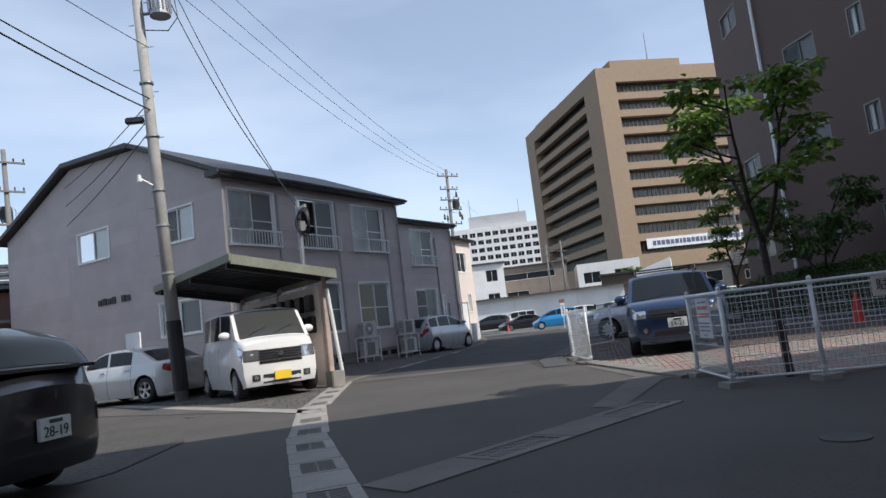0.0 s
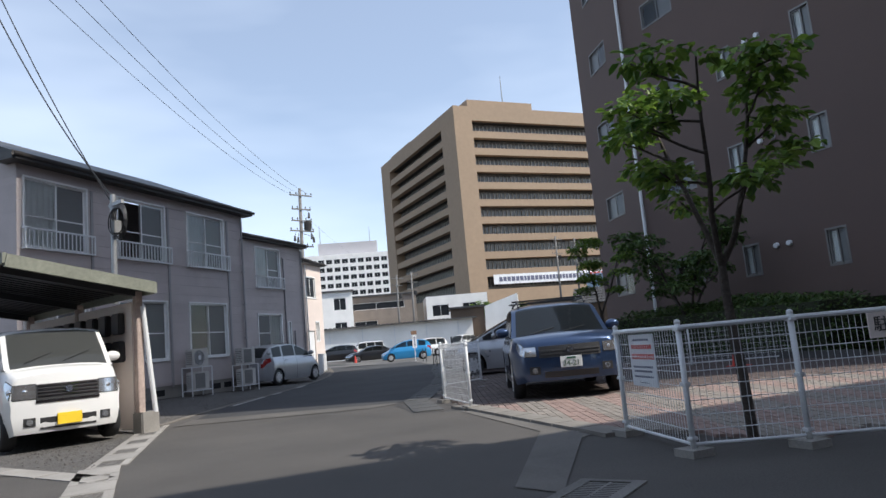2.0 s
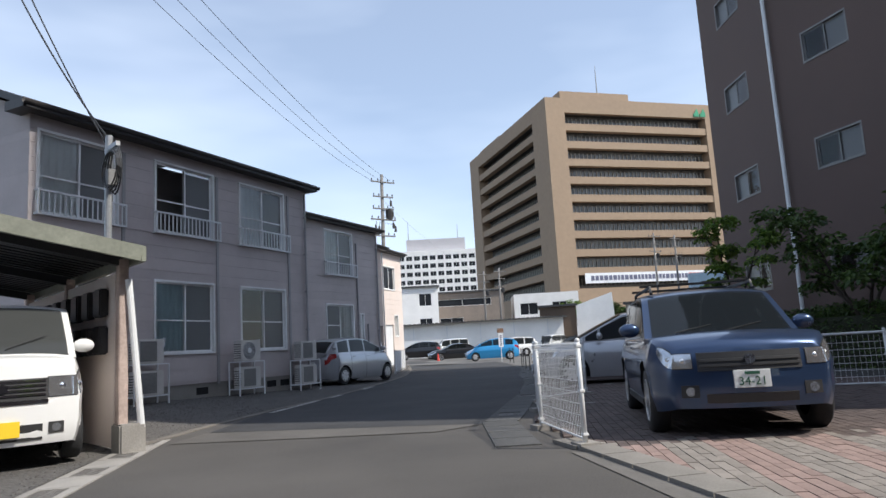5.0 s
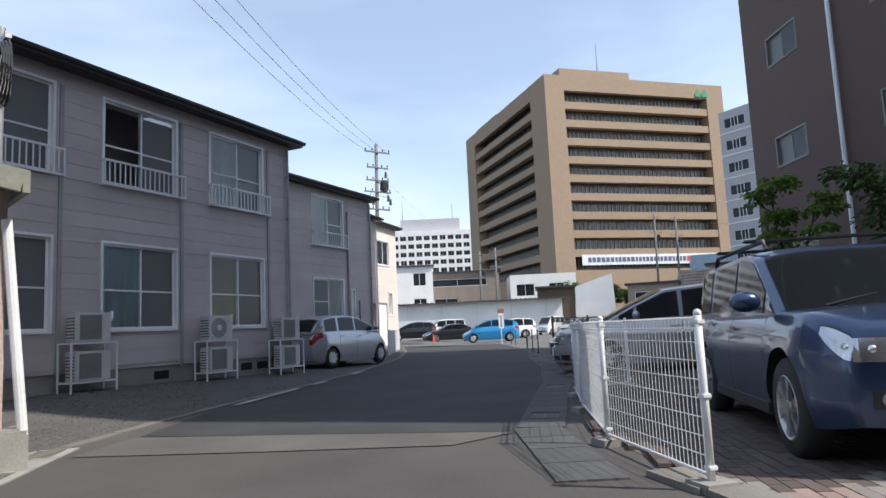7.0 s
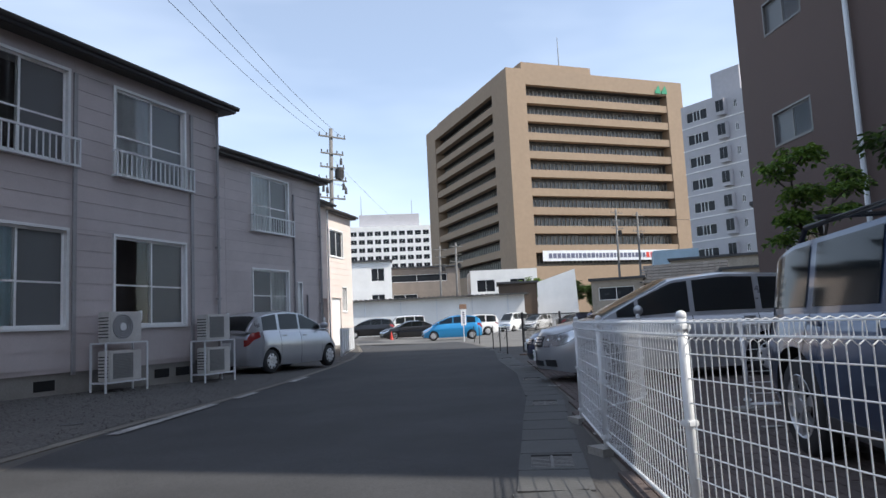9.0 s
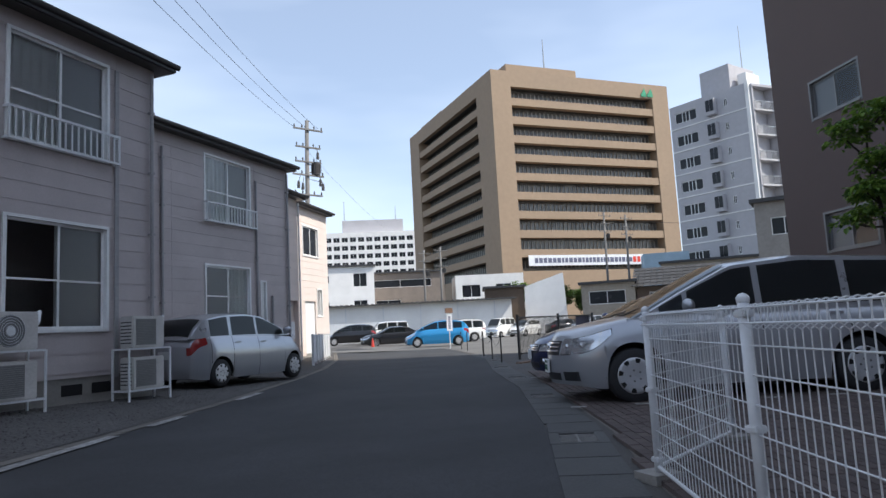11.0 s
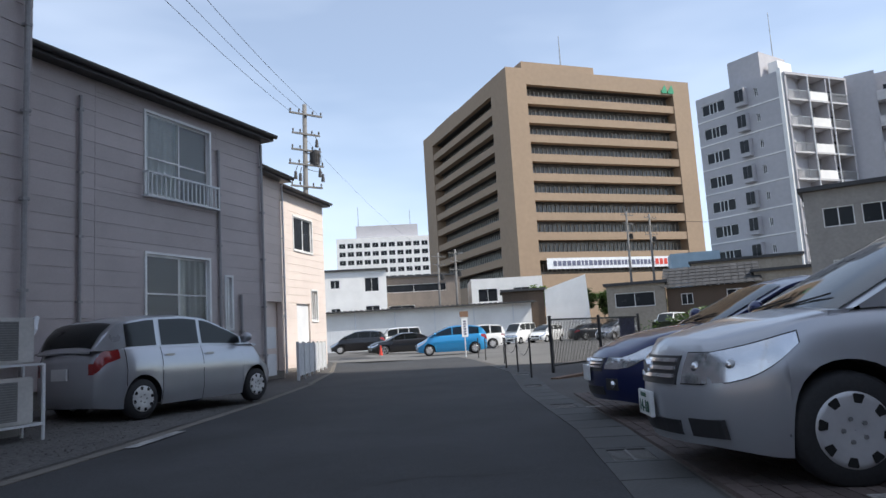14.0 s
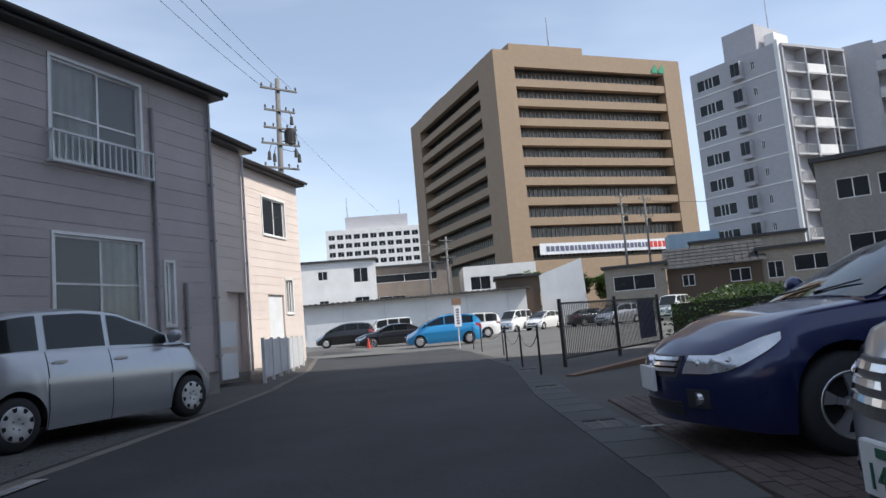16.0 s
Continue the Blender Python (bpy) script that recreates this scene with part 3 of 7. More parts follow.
boxpart("roof", (TX0 + 1, TY0 + 1, 50.9, TX1 - 1, TY1 - 1, 51.6), CONCRETE_DARK, tower)
boxpart("penthouse", (70.8, 140.5, 51.6, 88.3, 160, 57.0), TAN, tower)
boxpart("penthouse", (66.5, 168, 51.6, 80, 183, 55.2), TAN, tower)
# Near-black core: the unlit depth behind the ribbons is put into its colour.
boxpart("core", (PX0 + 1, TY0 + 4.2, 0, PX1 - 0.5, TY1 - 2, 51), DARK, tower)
boxpart("base_wall", (PX0, TY0, 0, PX1, TY0 + 1.0, 12.0), TAN, tower)
boxpart("base_wall", (TX0, 145.2, 0, TX0 + 1.0, 183.0, 12.0), TAN, tower)
bm = bmesh.new()
tube(bm, (81.2, 142, 57), (81.2, 142, 64.2), 0.18, 0.08, 8)
part("mast", bm, STEEL, tower)
for k in range(10):
    zt = 50.85 - 4.0 * k
    if k:
        boxpart("spandrel", (PX0, TY0 + 0.15, zt, PX1, TY0 + 1.6, zt + 1.6), TAN, tower)
        boxpart("spandrel", (TX0 + 0.15, 145.2, zt - 0.15, TX0 + 1.6, 183.0, zt + 1.45), TAN, tower)
    boxpart("window_ribbon", (PX0, TY0 + 2.6, zt - 2.4, PX1, TY0 + 2.7, zt), TOWER_GLASS, tower)
    boxpart("window_ribbon", (TX0 + 2.6, 145.2, zt - 2.5, TX0 + 2.7, 183.0, zt - 0.15), TOWER_GLASS, tower)
    bm = bmesh.new()
    for i in range(37):
        x = PX0 + (PX1 - PX0) * i / 36
        box(bm, x - 0.12, TY0 + 2.45, zt - 2.4, x + 0.12, TY0 + 2.6, zt - 0.5)
    box(bm, PX0, TY0 + 2.4, zt - 2.6, PX1, TY0 + 2.6, zt - 2.1)
    for i in range(37):
        y = 145.2 + 37.8 * i / 36
        box(bm, TX0 + 2.45, y - 0.12, zt - 2.5, TX0 + 2.6, y + 0.12, zt - 0.6)
    tagged(part("mullion", bm, MULLION, tower), kind="stuff")
    # Slabs are near-black as well, painting in the shade above each ribbon.
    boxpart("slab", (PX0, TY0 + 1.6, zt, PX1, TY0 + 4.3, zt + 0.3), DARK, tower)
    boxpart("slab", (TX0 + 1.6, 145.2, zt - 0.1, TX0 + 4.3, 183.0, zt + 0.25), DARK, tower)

boxpart("banner", (71.6, TY0 - 0.1, 13.0, 105.3, TY0 - 0.02, 15.2), SIGN_WHITE, tower, "white fabric banner with lettering")
bm = bmesh.new()
random.seed(5)
xx = 73.0
while xx < 96.5:
    w = random.uniform(0.5, 0.9)
    box(bm, xx, TY0 - 0.15, 13.6, xx + w, TY0 - 0.101, 14.6)
    xx += w + 0.25
part("banner_lettering", bm, INK, tower)
bm = bmesh.new()
xx = 97.2
while xx < 104.5:
    box(bm, xx, TY0 - 0.15, 13.5, xx + 0.8, TY0 - 0.101, 14.7)
    xx += 1.1
part("banner_lettering", bm, RED, tower)
bm = bmesh.new()
for a in ((103.2, 51.2, 104.6, 53.2), (104.9, 51.2, 106.4, 53.2)):
    box(bm, a[0], TY0 - 0.2, a[1], a[2], TY0 - 0.02, a[1] + 0.7)
    poly(bm, [(a[0] + 0.2, TY0 - 0.2, a[1] + 0.7), (a[2], TY0 - 0.2, a[1] + 0.7), (a[2] - 0.5, TY0 - 0.2, a[3])])
part("emblem", bm, GREEN, tower, "green emblem")

# ---- tall building behind the start, seen only by its shadow ----
behind = thing("rear_building", Matrix(), "plain rendered building beside the start of the walk", "building")
boxpart("wall", (7.6, -26, 0, 24, 1.1, 14.0), BROWN_TILE, behind)
boxpart("roof", (7.4, -26.2, 14.0, 24.2, 1.3, 14.3), ROOF, behind)

# Two more buildings, never in view, added only to cut the ambient skylight.
closing = thing("rear_building", Matrix(), "plain rendered building behind the start, unseen, added to block skylight", "building")
boxpart("wall", (-16, -30, 0, 5, -10, 13.0), BROWN_TILE, closing)
boxpart("roof", (-16.2, -30, 13.0, 5.2, -9.8, 13.3), ROOF, closing)
closing = thing("rear_building", Matrix(), "plain grey building beside the street corner, unseen, added to block skylight", "building")
boxpart("wall", (-26, -9, 0, -11.5, 8, 9.0), CONCRETE_DARK, closing)
boxpart("roof", (-26.2, -9.2, 9.0, -11.3, 8.2, 9.3), ROOF, closing)

# ---- gutters, kerbs and the brick-paved car park ----


def along(pts, step):
    """Points every step metres along a line, with the direction at each."""
    out, left = [], 0.0
    for a, b in zip(pts, pts[1:]):
        a, b = Vector(a), Vector(b)
        n = (b - a).length
        d = left
        while d < n:
            out.append((a + (b - a) * (d / n), (b - a) / n))
            d += step
        left = d - n
    return out


def kerb_row(name, pts, width, material, label, lift, step=1.0, grate_every=0, height=0.12, offset=0.0):
    """A row of flat cover slabs along a line; every few of them an iron grating."""
    row = thing(name, Matrix(), label, "gutter", kind="structure")
    for i, (p, d) in enumerate(along(pts, step)):
        n = Vector((-d.y, d.x))
        c = p + d * step / 2 + n * offset
        m = Matrix.Translation((c.x, c.y, rise(c.x, c.y) + lift)) @ Matrix.Rotation(math.atan2(d.y, d.x), 4, "Z")
        h, w = step / 2 - 0.006, width / 2
        if grate_every and i % grate_every == grate_every - 1:
            bm = bmesh.new()
            box(bm, -h, -w, -height, h, -w + 0.09, 0)
            box(bm, -h, w - 0.09, -height, h, w, 0)
            box(bm, -h, -w + 0.09, -height, -h + 0.06, w - 0.09, 0)
            box(bm, h - 0.06, -w + 0.09, -height, h, w - 0.09, 0)
            part("slab", bm, material, row).matrix_basis = m
            bm = bmesh.new()
            k = int((2 * h - 0.12) / 0.05)
            for j in range(k):
                x = -h + 0.07 + j * 0.05
                box(bm, x, -w + 0.09, -0.05, x + 0.02, w - 0.09, -0.004)
            box(bm, -h + 0.06, -0.01, -0.06, h - 0.06, 0.01, -0.006)
            box(bm, -h + 0.06, -w + 0.09, -height, h - 0.06, w - 0.09, -height + 0.02)
            part("grating", bm, GRATE, row).matrix_basis = m
        else:
            bm = bmesh.new()
            vs = box(bm, -h, -w, -height, h, w, 0)
            for v in vs[4:]:
                v.co.x *= 0.985
                v.co.y *= 0.98
            part("slab", bm, material, row).matrix_basis = m
    return row


kerb_row("street_gutter", [(0.1, 2.5), (-0.2, 7.4), (-0.2, 10.9), (0.42, 16.4)], 0.45, CONCRETE, "pale concrete drain covers with iron gratings along the lane", 0.012, 0.6, 2)
kerb_row("street_gutter", [(0.3, 4.6), (2.75, 6.2)], 0.48, mat("drain_concrete", (0.15, 0.142, 0.132), 0.88, grain=40, var=0.15, stain=1.2, svar=0.25, bump=0.3, piece=0.1), "concrete drain with gratings crossing the lane", 0.012, 0.9, 2)
kerb_row("street_gutter", [(p[0] + 0.2, p[1] - 0.1) for p in RIGHT_EDGE[0:1]] + [(p[0] + 0.22, p[1] - 0.1) for p in RIGHT_EDGE[1:8]], 0.5, CONCRETE_DARK, "concrete drain covers beside the brick car park", 0.014, 0.62, 6)
kerb_row("kerb_line", [(-5.5, 19.8), (-0.5, 11.1)], 0.3, CONCRETE, "pale concrete edging of the gravel yard", 0.012, 1.2)
kerb_row("kerb_line", LEFT_EDGE[1:10], 0.16, mat("kerb_tan", (0.15, 0.135, 0.115), 0.88, grain=50, var=0.2, stain=1.5, svar=0.3, bump=0.3, piece=0.1), "concrete edging between lane and yard", 0.014, 1.0)
for a, b in (((2.05, 20.3), (3.25, 23.0)), ((3.6, 23.7), (4.0, 24.6)), ((4.9, 26.6), (5.4, 27.8))):
    d = (Vector(b) - Vector(a)).normalized()
    n = Vector((-d.y, d.x)) * 0.075
    a, b = Vector(a) + d.yx * Vector((0.18, -0.18)), Vector(b) + d.yx * Vector((0.18, -0.18))
    tagged(draped("road_marking", [tuple(a - n), tuple(b - n), tuple(b + n), tuple(a + n)], LINE, 0.02), "worn white edge line on the asphalt", "road marking", kind="structure")
tagged(draped("kerb_apron", [(2.85, 6.5), (4.3, 8.4), (4.75, 8.6), (5.05, 11.9), (4.75, 12.3), (4.3, 9.2), (2.7, 6.9)], mat("concrete_strip", (0.12, 0.112, 0.102), 0.88, grain=50, var=0.15, stain=0.9, svar=0.3, bump=0.3), 0.008), "worn concrete apron at the car park entrance", "pavement", kind="structure")

STRIP = mat("concrete_kerb", (0.2, 0.185, 0.165), 0.88, grain=50, var=0.15, stain=0.9, svar=0.3, bump=0.3, piece=0.06)
kerb_row("kerb_line", [(4.62, 8.2), (5.0, 11.9), (5.02, 12.45)], 0.32, STRIP, "pale concrete kerb at the edge of the brick paving", 0.04, 0.6, height=0.15)
CAR_PARK = [(4.75, 8.6), (5.1, 11.9), (5.15, 13.1), (5.55, 14.9), (6.75, 17.6), (7.8, 19.6), (9.6, 23.8), (11.2, 27.6), (16.6, 27.6), (16.6, 6.6), (5.3, 6.6)]
tagged(draped("car_park", CAR_PARK, JOINT, 0.004), "sandy bed under the brick paving", "pavement", kind="structure")


def inside(x, y, pts):
    hit = False
    for (x0, y0), (x1, y1) in zip(pts, pts[1:] + pts[:1]):
        if (y0 > y) != (y1 > y) and x < (x1 - x0) * (y - y0) / (y1 - y0) + x0:
            hit = not hit
    return hit


# ---- mesh fences ----


def fence_run(pts, h=1.05, label="white steel mesh fence on concrete footings", pitch=0.05, roll=False):
    f = thing("mesh_fence", Matrix.Translation((*pts[0], 0)), label, "fence", "fences round the car park")
    o = Vector((*pts[0], 0))
    for p in pts:
        q = Vector((*p, 0)) - o
        bm = bmesh.new()
        tube(bm, q, q + Vector((0, 0, h + 0.02)), 0.024, 0.024, 12)
        bmesh.ops.create_uvsphere(bm, u_segments=10, v_segments=5, radius=0.028, matrix=Matrix.Translation(q + Vector((0, 0, h + 0.02))))
        post = part("post", bm, WHITE_MET, f, smooth=True)
        for z in (0.12, 0.55, h - 0.05):
            boxpart("clamp", (q.x - 0.032, q.y - 0.032, z, q.x + 0.032, q.y + 0.032, z + 0.03), WHITE_MET, post, bevel=0.006)
        bm = bmesh.new()
        vs = box(bm, q.x - 0.11, q.y - 0.11, -0.1, q.x + 0.11, q.y + 0.11, 0.06)
        part("footing", bm, CONCRETE, f)
    for a, b in zip(pts, pts[1:]):
        a, b = Vector((*a, 0)) - o, Vector((*b, 0)) - o
        d = (b - a).normalized()
        n = Vector((-d.y, d.x, 0))
        k = int((b - a).length / pitch)
        for z, r in ((0.09, 0.014), (h - 0.02, 0.02)) if not roll else ((0.09, 0.012),):
            bm = bmesh.new()
            tube(bm, a + Vector((0, 0, z)), b + Vector((0, 0, z)), r, r, 8)
            part("rail", bm, WHITE_MET, f)
        bm = bmesh.new()
        for i in range(1, k):
            p = a + (b - a) * (i / k)
            if not roll:
                tube(bm, p + Vector((0, 0, 0.09)), p + Vector((0, 0, h - 0.02)), 0.0028, 0.0028, 4, False)
                continue
            path_tube(bm, [p + Vector((0, 0, 0.09)), p + Vector((0, 0, h - 0.1)), p + n * 0.035 + Vector((0, 0, h - 0.07)), p + n * 0.03 + Vector((0, 0, h - 0.01)),
                           p + Vector((0, 0, h)), p - n * 0.03 + Vector((0, 0, h - 0.01)), p - n * 0.035 + Vector((0, 0, h - 0.07)), p + Vector((0, 0, h - 0.095))], 0.0029, 5)
        if roll:
            for side, z in ((0.036, h - 0.072), (-0.036, h - 0.072), (0.03, h - 0.012), (-0.03, h - 0.012)):
                tube(bm, a + n * side + Vector((0, 0, z)), b + n * side + Vector((0, 0, z)), 0.0036, 0.0036, 5, False)
        z = 0.2
        while z < h - 0.08:
            tube(bm, a + Vector((0, 0, z)), b + Vector((0, 0, z)), 0.0035, 0.0035, 4, False)
            z += 0.115
        tagged(part("wire_mesh", bm, WHITE_MET, f), kind="stuff")
    return f


front_fence = fence_run([(4.68, 8.15), (4.3, 6.83), (5.1, 6.42), (6.6, 5.7), (8.1, 5.0), (9.6, 4.3), (11.1, 3.6)], 1.04)
lane_fence = fence_run([(5.0, 12.45), (5.28, 14.15), (6.16, 16.25), (6.88, 17.8), (8.2, 18.55)], 1.05, roll=True, pitch=0.056)
back_fence = fence_run([(8.6, 17.3), (10.3, 16.2), (12.0, 15.1), (13.9, 13.9)], 0.95, "white mesh fence at the back of the car park", 0.08)

# ---- notice board on the fence ----
notice = thing("notice_board", Matrix.Translation((4.7, 7.9, 0.5)) @ Matrix.Rotation(math.atan2(-1.32, -0.38), 4, "Z"), "white notice sheet with red and grey lettering tied to the fence", "sign")
boxpart("sheet", (0.0, -0.06, 0.0, 0.55, -0.045, 0.48), SIGN_WHITE, notice)
for i, (z, w, hh, c) in enumerate(((0.42, 0.36, 0.02, INK), (0.345, 0.44, 0.045, RED), (0.25, 0.46, 0.05, RED), (0.17, 0.44, 0.018, INK), (0.13, 0.4, 0.018, INK), (0.08, 0.42, 0.018, INK), (0.03, 0.2, 0.016, INK))):
    bm = bmesh.new()
    x = 0.275 - w / 2
    while x < 0.275 + w / 2:
        for yy in (-0.0445, -0.0625):
            box(bm, x, yy, z, x + hh * 0.8, yy + 0.002, z + hh)
        x += hh * 1.02
    part("lettering", bm, c, notice)

board = thing("no_parking_board", Matrix.Translation((5.55, 6.12, 0.8)) @ Matrix.Rotation(math.atan2(-0.72, 1.5), 4, "Z"), "cream board with black lettering on the fence", "sign")
boxpart("sheet", (0.0, -0.05, 0.0, 0.75, -0.035, 0.2), SIDING_CREAM, board)

# ---- vehicles ----


def paint(name, col, metal=0.3, rough=0.3):
    return mat(name, col, rough, metal, grain=400, var=0.03, stain=1.5, svar=0.05, bump=0.0, coat=0.8)


CAR_GLASS = glass_mat("car_glass", (0.012, 0.015, 0.016), 0.25, 0.05, 1.33)
CHROME = mat("chrome", (0.75, 0.75, 0.76), 0.12, metal=1.0, bump=0.0, var=0.02, svar=0.02)
LAMP_CLEAR = mat("lamp_lens", (0.62, 0.63, 0.65), 0.14, metal=0.85, grain=5, var=0.12, stain=4, svar=0.12, bump=0.0, coat=1.0)
LAMP_RED = mat("lamp_red", (0.26, 0.014, 0.014), 0.15, bump=0.0, var=0.05, coat=0.6)
COVER = mat("wheel_cover_silver", (0.55, 0.55, 0.56), 0.35, metal=0.3, bump=0.0, var=0.04)
ALLOY = mat("alloy_rim", (0.5, 0.5, 0.51), 0.3, metal=0.7, bump=0.0, var=0.05)
PLATE = mat("plate_white", (0.72, 0.73, 0.72), 0.5, bump=0.0, var=0.03)
PLATE_YELLOW = mat("plate_yellow", (0.8, 0.55, 0.03), 0.5, bump=0.0, var=0.03)
PLATE_INK = mat("plate_ink", (0.02, 0.1, 0.06), 0.6, bump=0.0)
TYRE_WELL = mat("wheel_well", (0.012, 0.012, 0.012), 0.95, bump=0.0)


def lerp_profile(x, pts):
    """The height at x of a line through (x, z) points, rounded at the corners."""
    def at(q):
        if q <= pts[0][0]:
            return pts[0][1]
        for (a, za), (b, zb) in zip(pts, pts[1:]):
            if q <= b:
                return za + (zb - za) * (q - a) / max(1e-6, b - a)
        return pts[-1][1]
    return sum(at(x + k * 0.03) for k in (-2, -1, 0, 1, 2)) / 5


def text_mesh(txt, size, material, parent, m, name="lettering"):
    cu = bpy.data.curves.new(name, "FONT")
    cu.body, cu.size, cu.align_x, cu.align_y, cu.extrude = txt, size, "CENTER", "CENTER", 0.002
    tmp = bpy.data.objects.new(name, cu)
    scene.collection.objects.link(tmp)
    me = bpy.data.meshes.new_from_object(tmp.evaluated_get(bpy.context.evaluated_depsgraph_get()))
    bpy.data.objects.remove(tmp)
    me.materials.clear()
    me.materials.append(material)
    ob = new(name, me)
    ob.parent = parent
    ob.matrix_basis = m
    return ob


for k, word in enumerate("駐停車"):
    text_mesh(word, 0.13, PLASTIC, board, Matrix.Translation((0.1 + k * 0.14, -0.053, 0.1)) @ Matrix.Rotation(radians(90), 4, "X"))
for k in range(2):
    boxpart("lettering", (0.46 + k * 0.14, -0.054, 0.045, 0.57 + k * 0.14, -0.051, 0.155), PLASTIC, board)


def wheel_cover(h, r, w, s):
    """A domed plastic wheel cover with eight vents round its edge and lug nuts at its centre."""
    bm = bmesh.new()
    seg = 40
    prof = [(w / 2 - 0.02, r * 0.67), (w / 2 + 0.004, r * 0.645), (w / 2 + 0.008, r * 0.55), (w / 2 + 0.014, r * 0.36), (w / 2 + 0.006, r * 0.2), (w / 2 + 0.002, 0.002)]
    rings = [[bm.verts.new((q * math.cos(2 * math.pi * i / seg), s * p, q * math.sin(2 * math.pi * i / seg))) for p, q in prof] for i in range(seg)]
    for i in range(seg):
        for j in range(len(prof) - 1):
            bm.faces.new((rings[i][j], rings[i][j + 1], rings[(i + 1) % seg][j + 1], rings[(i + 1) % seg][j]))
    cover = part("wheel_cover", bm, COVER, h, "silver plastic wheel cover", smooth=True)
    for k in range(8):
        a = 2 * math.pi * k / 8 + 0.2
        bm = bmesh.new()
        poly(bm, [(q * math.cos(a + da), s * (w / 2 + 0.0125), q * math.sin(a + da)) for q, da in ((r * 0.46, -0.13), (r * 0.6, -0.17), (r * 0.62, -0.12), (r * 0.62, 0.12), (r * 0.6, 0.17), (r * 0.46, 0.13))])
        part("vent", bm, TYRE_WELL, cover)
    for k in range(5):
        a = 2 * math.pi * k / 5
        bm = bmesh.new()
        tube(bm, (r * 0.2 * math.cos(a), s * (w / 2), r * 0.2 * math.sin(a)), (r * 0.2 * math.cos(a), s * (w / 2 + 0.016), r * 0.2 * math.sin(a)), r * 0.045, r * 0.04, 6)
        part("lug_nut", bm, FAN_GREY, cover)
    return h


def wheel(car, x, y, r, w, side, spokes=5, steel=False):
    """A tyre with a dished rim; side is +1 on the car's left."""
    h = thing("wheel", Matrix.Translation((x, y, r)), "", "")
    h.parent = car
    bm = bmesh.new()
    prof = [(-w / 2, r * 0.62), (-w / 2, r * 0.9), (-w / 2 + 0.03, r * 0.985), (0, r), (w / 2 - 0.03, r * 0.985), (w / 2, r * 0.9), (w / 2, r * 0.62)]
    seg = 36
    rings = [[bm.verts.new((q * math.cos(2 * math.pi * i / seg), p, q * math.sin(2 * math.pi * i / seg))) for p, q in prof] for i in range(seg)]
    for i in range(seg):
        for j in range(len(prof) - 1):
            bm.faces.new((rings[i][j], rings[i][j + 1], rings[(i + 1) % seg][j + 1], rings[(i + 1) % seg][j]))
    part("tyre", bm, RUBBER, h, smooth=True)
    if spokes == 0:
        return wheel_cover(h, r, w, side)
    bm = bmesh.new()
    s = side
    prof = [(s * (w / 2 - 0.005), r * 0.66), (s * (w / 2 + 0.004), r * 0.62), (s * (w / 2 - 0.012), r * 0.57), (s * (w / 2 - 0.05), r * 0.53)]
    rings = [[bm.verts.new((q * math.cos(2 * math.pi * i / seg), p, q * math.sin(2 * math.pi * i / seg))) for p, q in prof] for i in range(seg)]
    for i in range(seg):
        for j in range(len(prof) - 1):
            bm.faces.new((rings[i][j], rings[i][j + 1], rings[(i + 1) % seg][j + 1], rings[(i + 1) % seg][j]))
    n = spokes
    for k in range(n):
        a = 2 * math.pi * k / n + 0.3
        hw = (0.33 if not steel else 0.46) * math.pi / n
        pts = []
        for q, ww in ((r * 0.12, hw * 2.2), (r * 0.35, hw * 1.0), (r * 0.6, hw * 1.15)):
            pts.append((q, ww))
        for (q0, w0), (q1, w1) in zip(pts, pts[1:]):
            y0, y1 = s * (w / 2 - 0.004), s * (w / 2 - 0.0)
            poly(bm, [(q0 * math.cos(a - w0), y0, q0 * math.sin(a - w0)), (q1 * math.cos(a - w1), y1, q1 * math.sin(a - w1)), (q1 * math.cos(a + w1), y1, q1 * math.sin(a + w1)), (q0 * math.cos(a + w0), y0, q0 * math.sin(a + w0))])
            for sg in (-1, 1):
                poly(bm, [(q0 * math.cos(a + sg * w0), y0, q0 * math.sin(a + sg * w0)), (q1 * math.cos(a + sg * w1), y1, q1 * math.sin(a + sg * w1)),
                          (q1 * math.cos(a + sg * w1), y1 - s * 0.03, q1 * math.sin(a + sg * w1)), (q0 * math.cos(a + sg * w0), y0 - s * 0.03, q0 * math.sin(a + sg * w0))])
    tube(bm, (0, s * (w / 2 - 0.05), 0), (0, s * (w / 2 + 0.006), 0), r * 0.17, r * 0.15, 16)
    part("rim", bm, ALLOY, h)
    bm = bmesh.new()
    tube(bm, (0, s * (w / 2 - 0.06), 0), (0, s * (w / 2 - 0.055), 0), r * 0.6, r * 0.6, 24)
    part("brake_disc", bm, TYRE_WELL, h)
    return h


